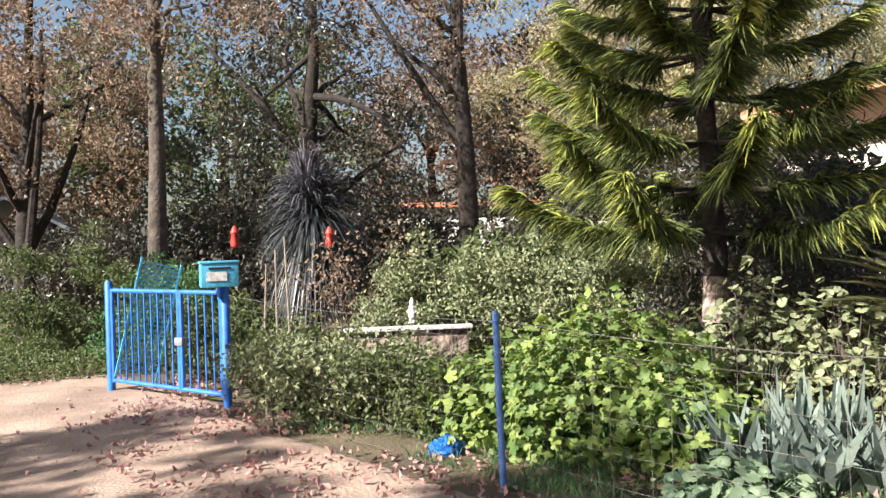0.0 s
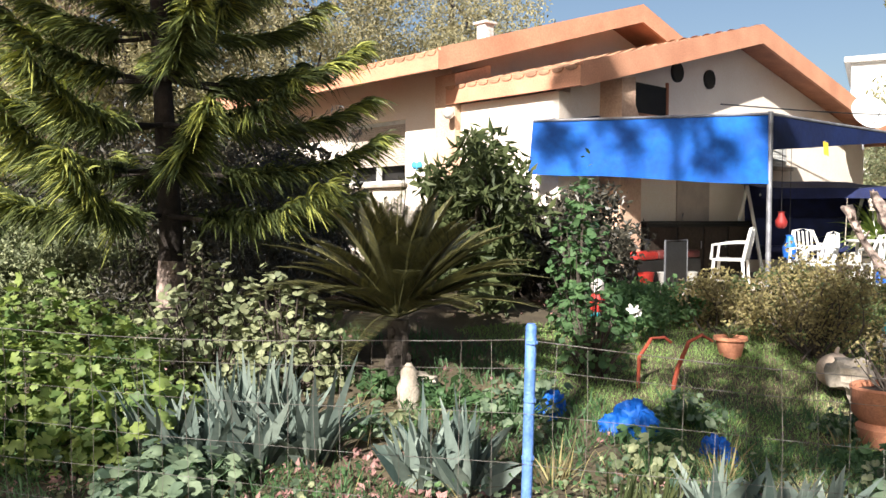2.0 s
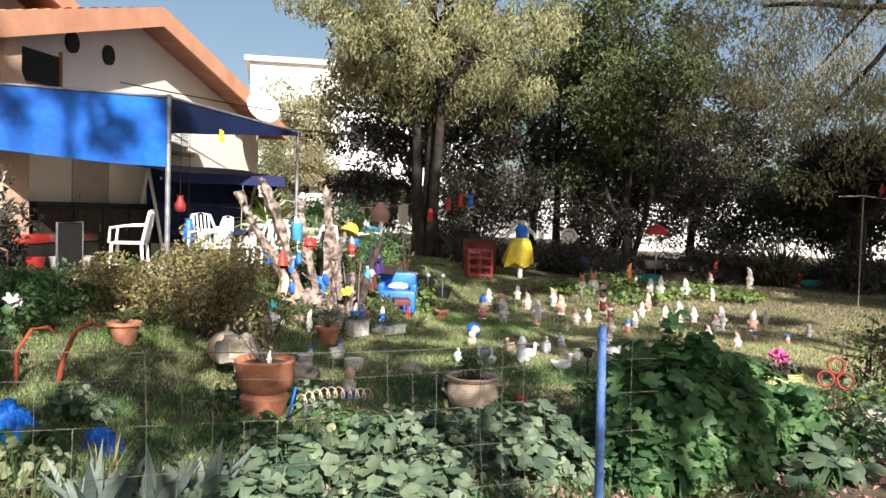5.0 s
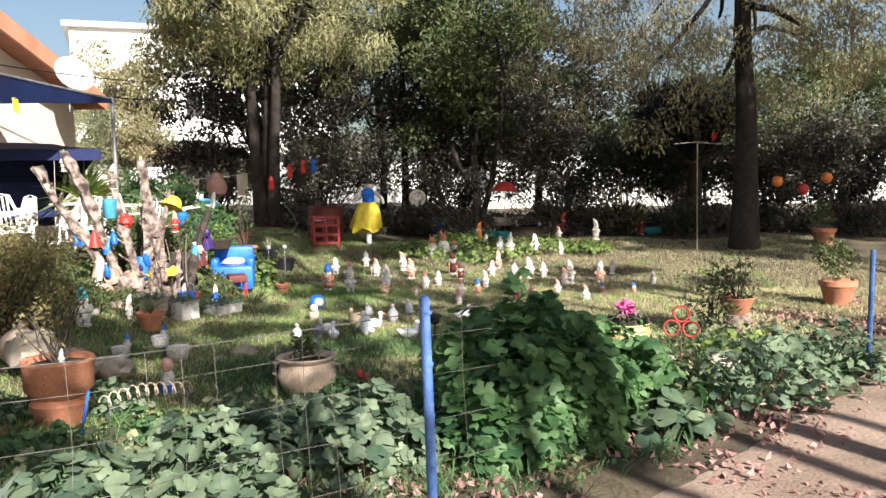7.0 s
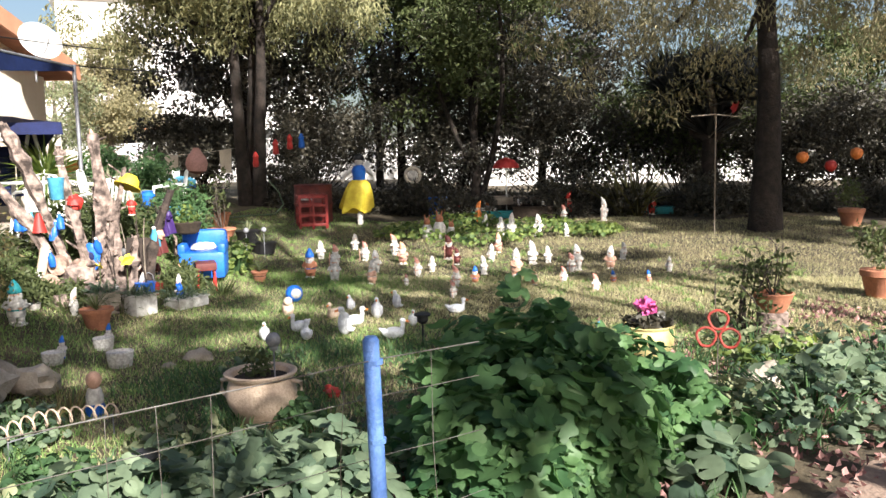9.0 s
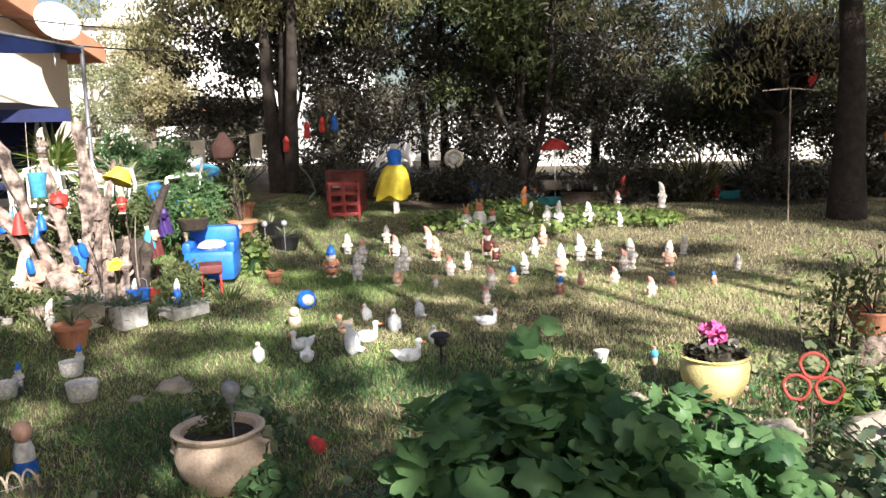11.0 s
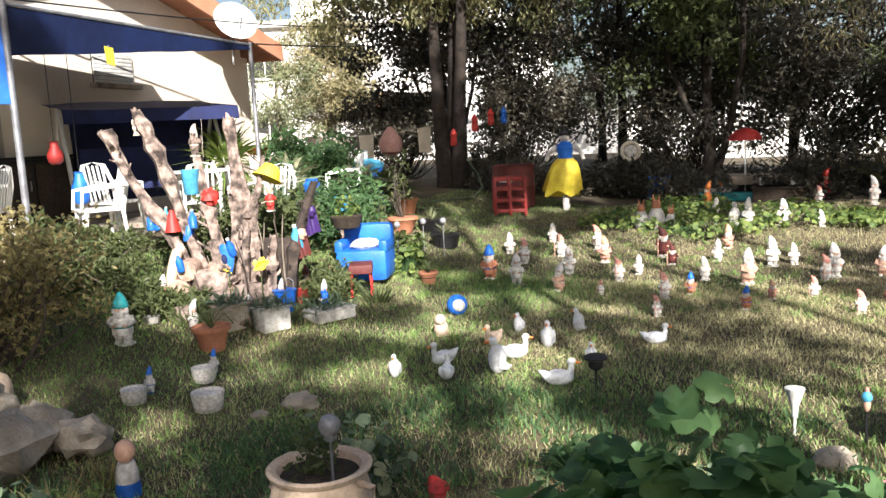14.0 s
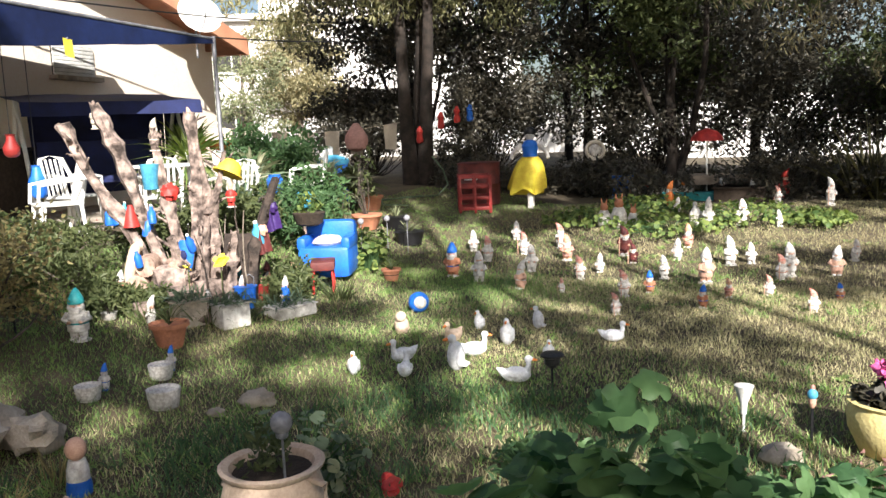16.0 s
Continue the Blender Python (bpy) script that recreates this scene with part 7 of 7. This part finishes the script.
for x, y, m in ((15.2, 8.4, "orange"), (16.2, 8.7, "orange")):
    single("hanging_bowl", lathe([(0.05, 0), (0.18, 0.08), (0.28, 0.2), (0.3, 0.21), (0.26, 0.2)], 18), m, x, y, 1.25, 0, "orange planter bowl in front of the bush", "planter")
bl = thing("blue_barrel", 16.7, 6.9, label="blue plastic barrel covered with a sheet", category="barrel")
part("drum", lathe([(0.24, -0.02), (0.27, 0.03), (0.29, 0.3), (0.27, 0.6), (0.25, 0.64), (0.05, 0.65)], 20), "bluepl", bl)
part("cover", ball(0, 0, 0.63, 0.29, 0.28, 0.12, 16, 8, 0.3), "cyan", bl)

# potted plants, jars and ornaments behind the tub
for x, y, r, h in ((15.2, 5.45, 0.2, 0.95), (14.2, 5.3, 0.16, 0.5)):
    u = urn_thing("terracotta_pot", x, y, [(r * 0.6, -0.02), (r * 0.7, 0.02), (r, r * 0.8), (r * 1.08, r * 0.84), (r * 1.08, r), (r * 0.95, r)], "terra", "wide terracotta bowl with a thin tall plant")
    g = Geo()
    tips = cloud([(0, 0, h), (0.08, 0.06, h * 0.8), (-0.08, 0, h * 0.65)], 14, 0.16)
    for q in tips[::4]:
        g.join(limb((0, 0, r * 0.8), q, 0.008, 0.003, 0.08))
    part("branchwork", g, "bark", u)
    part("plant", leaves(np.vstack([tips, tips + rng.normal(size=tips.shape) * 0.06]), 0.09, 0.04), "midleaf", u, smooth=False)
for x, y, z in ((14.42, 4.72, 0.36), (14.55, 4.5, 0.40), (14.15, 4.95, 0.30)):
    t = thing("glass_stake", x, y, label="clear glass ball on a thin garden stake", category="garden lamp")
    part("stake", tube([(0, 0, -0.05), (0, 0, z * 0.5), (0, 0, z)], 0.006, 5), "steel", t)
    part("globe", ball(0, 0, z + 0.05, 0.042), "glass", t)
for x, y, z, m in ((13.3, 5.6, 0.82, "bluepl"), (13.5, 5.35, 0.62, "cyan"), (14.1, 5.75, 0.5, "teal")):
    t = thing("blue_vessel", x, y, label="blue plastic vessel set on a post among plants", category="container")
    b = z - ground_z(x, y)
    part("post", tube([(0, 0, -0.1), (0, 0, b * 0.5), (0, 0, b)], 0.03, 8), "deadwood", t)
    part("vessel", lathe([(0.07, b), (0.085, b + 0.02), (0.10, b + 0.16), (0.07, b + 0.2), (0.075, b + 0.22), (0.06, b + 0.215)], 16), m, t)
chair(14.6, 6.0, -150, "white moulded plastic garden chair raised among plants", z=0.42)
single("plinth", box(-0.3, 0.3, -0.3, 0.3, -0.1, 0.42 - ground_z(14.6, 6.0), 0.03), "stone", 14.6, 6.0, ground_z(14.6, 6.0), -150, "low stone plinth among the bed plants", "plinth")
for x, y, L, m in ((13.7, 6.5, 0.75, "fernlight"), (15.0, 7.2, 0.9, "fernlight"), (14.2, 6.6, 0.7, "cabbage"), (15.6, 6.4, 0.7, "fernlight"), (13.0, 5.9, 0.6, "cabbage"), (16.1, 6.2, 0.6, "midleaf")):
    rosette("fern", x, y, 0.35, 0.04, 110, L, 0.075, m, "arching fern like plant with broad pale fronds", 0.7, 0.45, 0.06, category="plant")
hp = thing("hanging_basket", 18.4, 7.4, 1.15, 0, "brown hanging planter with trailing stems under the tree", "planter")
part("basket", lathe([(0.04, 0), (0.18, 0.06), (0.22, 0.2), (0.2, 0.3), (0.05, 0.52)], 14), "dry", hp)
part("cord", tube([(0, 0, 0.5), (0, 0, 1.2), (0.05, 0, 2.2)], 0.006, 5), "black", hp)
hose = [(19.3, 6.3, 1.0), (19.1, 6.0, 0.75), (18.95, 5.85, 0.5), (18.6, 5.9, 0.42), (18.0, 6.2, 0.43), (17.3, 6.35, 0.44), (16.9, 6.1, 0.44), (17.2, 5.8, 0.43)]
single("garden_hose", tube([(x, y, z if i < 3 else ground_z(x, y) + 0.03) for i, (x, y, z) in enumerate(hose)], 0.014, 8), "cabbage", label="pale green garden hose trailing from the tree", category="hose")

# ---- back of the lawn ----
cr = thing("red_crate", 17.75, 4.85, rz=25, label="open red slatted plastic crate on the grass", category="crate")
for k in range(4):
    a = k * math.pi / 2
    for z in (0.05, 0.22, 0.40, 0.56):
        part("slat", box(-0.26, 0.26, -0.262, -0.245, z, z + 0.055, 0.005).move(pose(0, 0, 0, 0, 0, k * 90)), "cratered", cr)
    for q in (-0.24, 0.0, 0.24):
        part("upright", box(q - .02, q + .02, -0.27, -0.262, 0, 0.62, 0.004).move(pose(0, 0, 0, 0, 0, k * 90)), "cratered", cr)
dr = thing("steel_drum", 18.6, 5.1, label="dark red rusty drum behind the crate", category="drum")
part("drum", lathe([(0.36, -0.02), (0.37, 0.02), (0.37, 0.32), (0.385, 0.34), (0.37, 0.36), (0.37, 0.68), (0.38, 0.7), (0.34, 0.71), (0.05, 0.69)], 22), "brownbin", dr)
part("marking", box(-0.383, -0.374, -0.12, 0.12, 0.42, 0.47), "chalk", dr, "illegible white bars")
cl = thing("clothesline", 18.6, 8.2, 0, label="line of pale cloths and bags hung under the tree", category="clothesline")
LN = [np.array([-2.6 + 4.6 * u, 1.1 - 2.3 * u, 1.75 - 0.22 * math.sin(math.pi * u)]) for u in np.linspace(0, 1, 20)]
part("line", tube(LN, 0.006, 5), "cloth", cl)
for i, m in ((2, "cloth"), (4, "cloth"), (6, "pole"), (8, "cloth"), (10, "cloth"), (12, "pole"), (15, "cloth")):
    p = LN[i]
    q = LN[i + 1]
    d = q - p
    part("cloth", sheet(p, p + d * 1.2, p + d * 1.1 + np.array([0, 0, -0.5]), p + np.array([0.03, 0, -0.46]), 6, 0), m, cl)
for x, y, z, m in ((19.3, 6.1, 1.5, "red"), (19.6, 5.9, 1.6, "red"), (19.75, 5.7, 1.62, "bluepl"), (19.2, 6.5, 1.25, "red")):
    lantern(x, y, z, m, "coloured hanging lantern under the tree", 1.5)
wh = thing("wall_disc", 20.5, 3.5, 1.0, 15, "round pale wheel ornament hung in the bushes", "ornament")
part("disc", tube([(0, 0.16 * math.cos(a), 0.16 * math.sin(a)) for a in np.linspace(0, 2 * math.pi, 19)], 0.035, 8, False), "cloth", wh)
part("hub", ball(0, 0, 0, 0.05, 0.12, 0.12), "chalk", wh)
part("hanger", tube([(0, 0, 0.15), (0, 0, 0.5), (0.05, 0, 1.2)], 0.006, 5), "wire", wh)
um = thing("red_parasol", 20.6, 1.5, label="faded red toy parasol over a cart", category="parasol")
part("shaft", tube([(0, 0, -0.05), (0, 0, 0.7), (0, 0, 1.25)], 0.015, 6), "white", um)
part("canopy", lathe([(0.29, 1.02), (0.27, 1.09), (0.18, 1.18), (0.02, 1.24)], 10), "red", um)
ct = thing("garden_cart", 20.7, 1.3, rz=15, label="weathered garden cart and trough with clutter", category="cart")
part("tray", box(-0.3, 0.3, -0.5, 0.5, 0.25, 0.42, 0.02), "pole", ct)
for s in (-1, 1):
    part("wheel", tube([(0.3 * math.cos(a) * .6, s * 0.74, 0.18 + 0.18 * math.sin(a)) for a in np.linspace(0, 2 * math.pi, 17)], 0.02, 6, False), "black", ct)
for x, y, m, sx, sy, h in ((20.2, 2.9, "bluepl", .18, .18, .45), (20.0, 0.9, "soil", .22, .4, .25), (20.3, 2.2, "chalk", .2, .5, .2), (20.8, 0.4, "pole", .25, .35, .35), (20.1, 1.6, "teal", .12, .6, .15), (20.9, -1.6, "teal", .2, .35, .16)):
    t = thing("storage_tub", x, y, label="weathered tub of odds and ends behind the lawn", category="tub")
    part("tub_body", box(-sx, sx, -sy, sy, 0, h, 0.03), m, t)
    part("rim", box(-sx - .02, sx + .02, -sy - .02, sy + .02, h - .03, h, 0.01), m, t)
for x, y, m in ((20.3, 2.5, "red"), (20.5, 1.9, "orange"), (20.2, 1.2, "chalk"), (20.4, 0.2, "red"), (19.9, 2.7, "terra"), (20.2, 0.7, "chalk"), (20.6, -1.5, "red"), (19.4, -0.5, "chalk"), (19.0, 1.9, "orange")):
    statue("toy_figure", gnome_geo(1), [m, m, "skin", "chalk"], x, y, rng.uniform(0, 360), "small painted figure among the clutter", s=rng.uniform(0.35, 0.6))
# hooks and hanging pieces at the leaning tree
wp = thing("post_with_arms", 17.6, -2.3, label="white painted post with cross arms and pinwheel", category="post")
part("upright", tube([(0, 0, -0.1), (0.02, 0, 1.1), (0.03, 0, 2.0)], 0.012, 8), "pole", wp)
part("arm", tube([(0, -0.4, 1.95), (0, 0, 2.0), (0, 0.4, 1.98)], 0.01, 6), "pole", wp)
part("pinwheel", lobed(np.array([[0, -0.3, 2.1], [0.01, -0.3, 2.1]]), 0.3, 5, 0.5, 0.1), "red", wp, smooth=False)
for y, z, m in ((-3.75, 1.15, "orange"), (-4.6, 1.2, "orange"), (-4.2, 1.0, "red")):
    lantern(17.9, y, z, m, "coloured hanging ornament by the leaning tree", 2.6, ((0.02, 0), (0.08, 0.04), (0.1, 0.1), (0.08, 0.17), (0.015, 0.2)))
for x, y in ((12.6, -3.3), (18.4, -4.7)):
    t = urn_thing("terracotta_pot", x, y, [(0.13, -0.02), (0.15, 0.02), (0.2, 0.22), (0.22, 0.24), (0.22, 0.3), (0.19, 0.3)], "terra", "terracotta pot with a leafy plant")
    part("plant", leaves(cloud([(0, 0, 0.5), (0.1, 0.1, 0.65), (-.1, .05, .6)], 70, 0.22), 0.08, 0.05), "midleaf", t, smooth=False)

# ornaments between the porch and the fence
t = thing("painted_ornament", 6.35, 5.75, label="red green and white painted ornament on a stick", category="ornament")
part("stick", tube([(0, 0, -0.05), (0, 0, 0.25), (0.01, 0, 0.45)], 0.012, 6), "pole", t)
part("body", lathe([(0.05, 0.36), (0.08, 0.42), (0.07, 0.52), (0.04, 0.56)], 14), "red", t)
part("collar", lathe([(0.09, 0.34), (0.1, 0.36), (0.05, 0.38)], 12), "teal", t)
part("head", ball(0, 0, 0.62, 0.07, 0.06, 0.07, 12, 8, 0.3), "chalk", t)
t = thing("white_lily", 6.62, 5.55, label="white lily flower on a thin green stem", category="flower")
part("stem", tube([(0, 0, -0.03), (0.01, 0, 0.2), (0.03, 0, 0.42)], 0.007, 6), "midleaf", t)
part("bloom", lobed(np.array([[0.03, 0, 0.42], [0.02, 0.02, 0.44], [0.05, -.02, .43]]), 0.13, 5, 0.5, 0.3, 0.3), "chalk", t, smooth=False)
for v, z in ((6.6, 2.35), (3.72, 2.37)):
    t = part("butterfly", ball(0.325, v, z, 0.02, 0.02, 0.07), "cyan", house, "small cyan butterfly ornament on the wall")
    for s in (-1, 1):
        part("wing", ball(0.325, v + s * 0.07, z + 0.03, 0.012, 0.07, 0.06, 10, 7), "cyan", t)
t = thing("red_jug", 11.2, 7.35, label="red jug hung under the canopy edge", category="jug")
part("jug", lathe([(0.04, 0.88), (0.075, 0.91), (0.085, 0.98), (0.045, 1.06), (0.04, 1.1), (0.055, 1.12)], 16), "cratered", t)
part("cord", tube([(0, 0, 1.1), (0, 0, 1.8), (0, 0, 2.38)], 0.004, 5), "black", t)
t = thing("blue_jug", 11.6, 7.5, label="blue jug hung under the canopy edge", category="jug")
part("jug", lathe([(0.05, 0.42), (0.09, 0.46), (0.1, 0.6), (0.06, 0.72), (0.05, 0.76), (0.065, 0.78)], 16), "bluepl", t)
part("cord", tube([(0, 0, 0.76), (0, 0, 1.6), (0, 0, 2.36)], 0.004, 5), "black", t)
t = thing("owl_figure", 3.92, 5.05, 0.5, 0, "small pale stone figure beside the palm trunk", "statue")
t.location.z = ground_z(3.92, 5.05) - 0.01
part("figure", lathe([(0.07, 0), (0.085, 0.03), (0.09, 0.15), (0.06, 0.22), (0.065, 0.27), (0.02, 0.33)], 14), "stone", t)

# small things by the gate side
for x, y, z, m in ((-3.0, 11.6, 1.5, "red"), (-1.6, 11.6, 1.45, "red")):
    lantern(x, y, z, m, "red lantern hung among the shaded plants", 2.4)
wb = thing("raised_bed", -0.15, 8.3, rz=10, label="low timber planting bed with white edge", category="planter")
part("board", box(-0.6, 0.6, -0.25, -0.22, 0.0, 0.62, 0.008), "deadwood", wb)
part("edge", box(-0.65, 0.65, -0.3, -0.2, 0.62, 0.66, 0.008), "chalk", wb)
part("soil", box(-0.6, 0.6, -0.22, 0.25, 0.0, 0.55), "soil", wb)
statue("white_statue", gnome_geo(0), ["chalk", "chalk", "chalk", "chalk"], -0.1, 8.4, 90, "small white figure on the planting bed", z=0.66 + ground_z(-.1, 8.4), s=0.3)
for k in range(3):
    single("stick", tube([(0, 0, -0.1), (0.01 * k, 0, 0.7), (0.03 - 0.02 * k, 0.01, 1.35 + 0.12 * k)], [0.014, 0.012, 0.008], 6), "pole", -1.25 + 0.09 * k, 6.9 + 0.05 * k, 0, 0, "thin upright stick beside the gate", "stick")
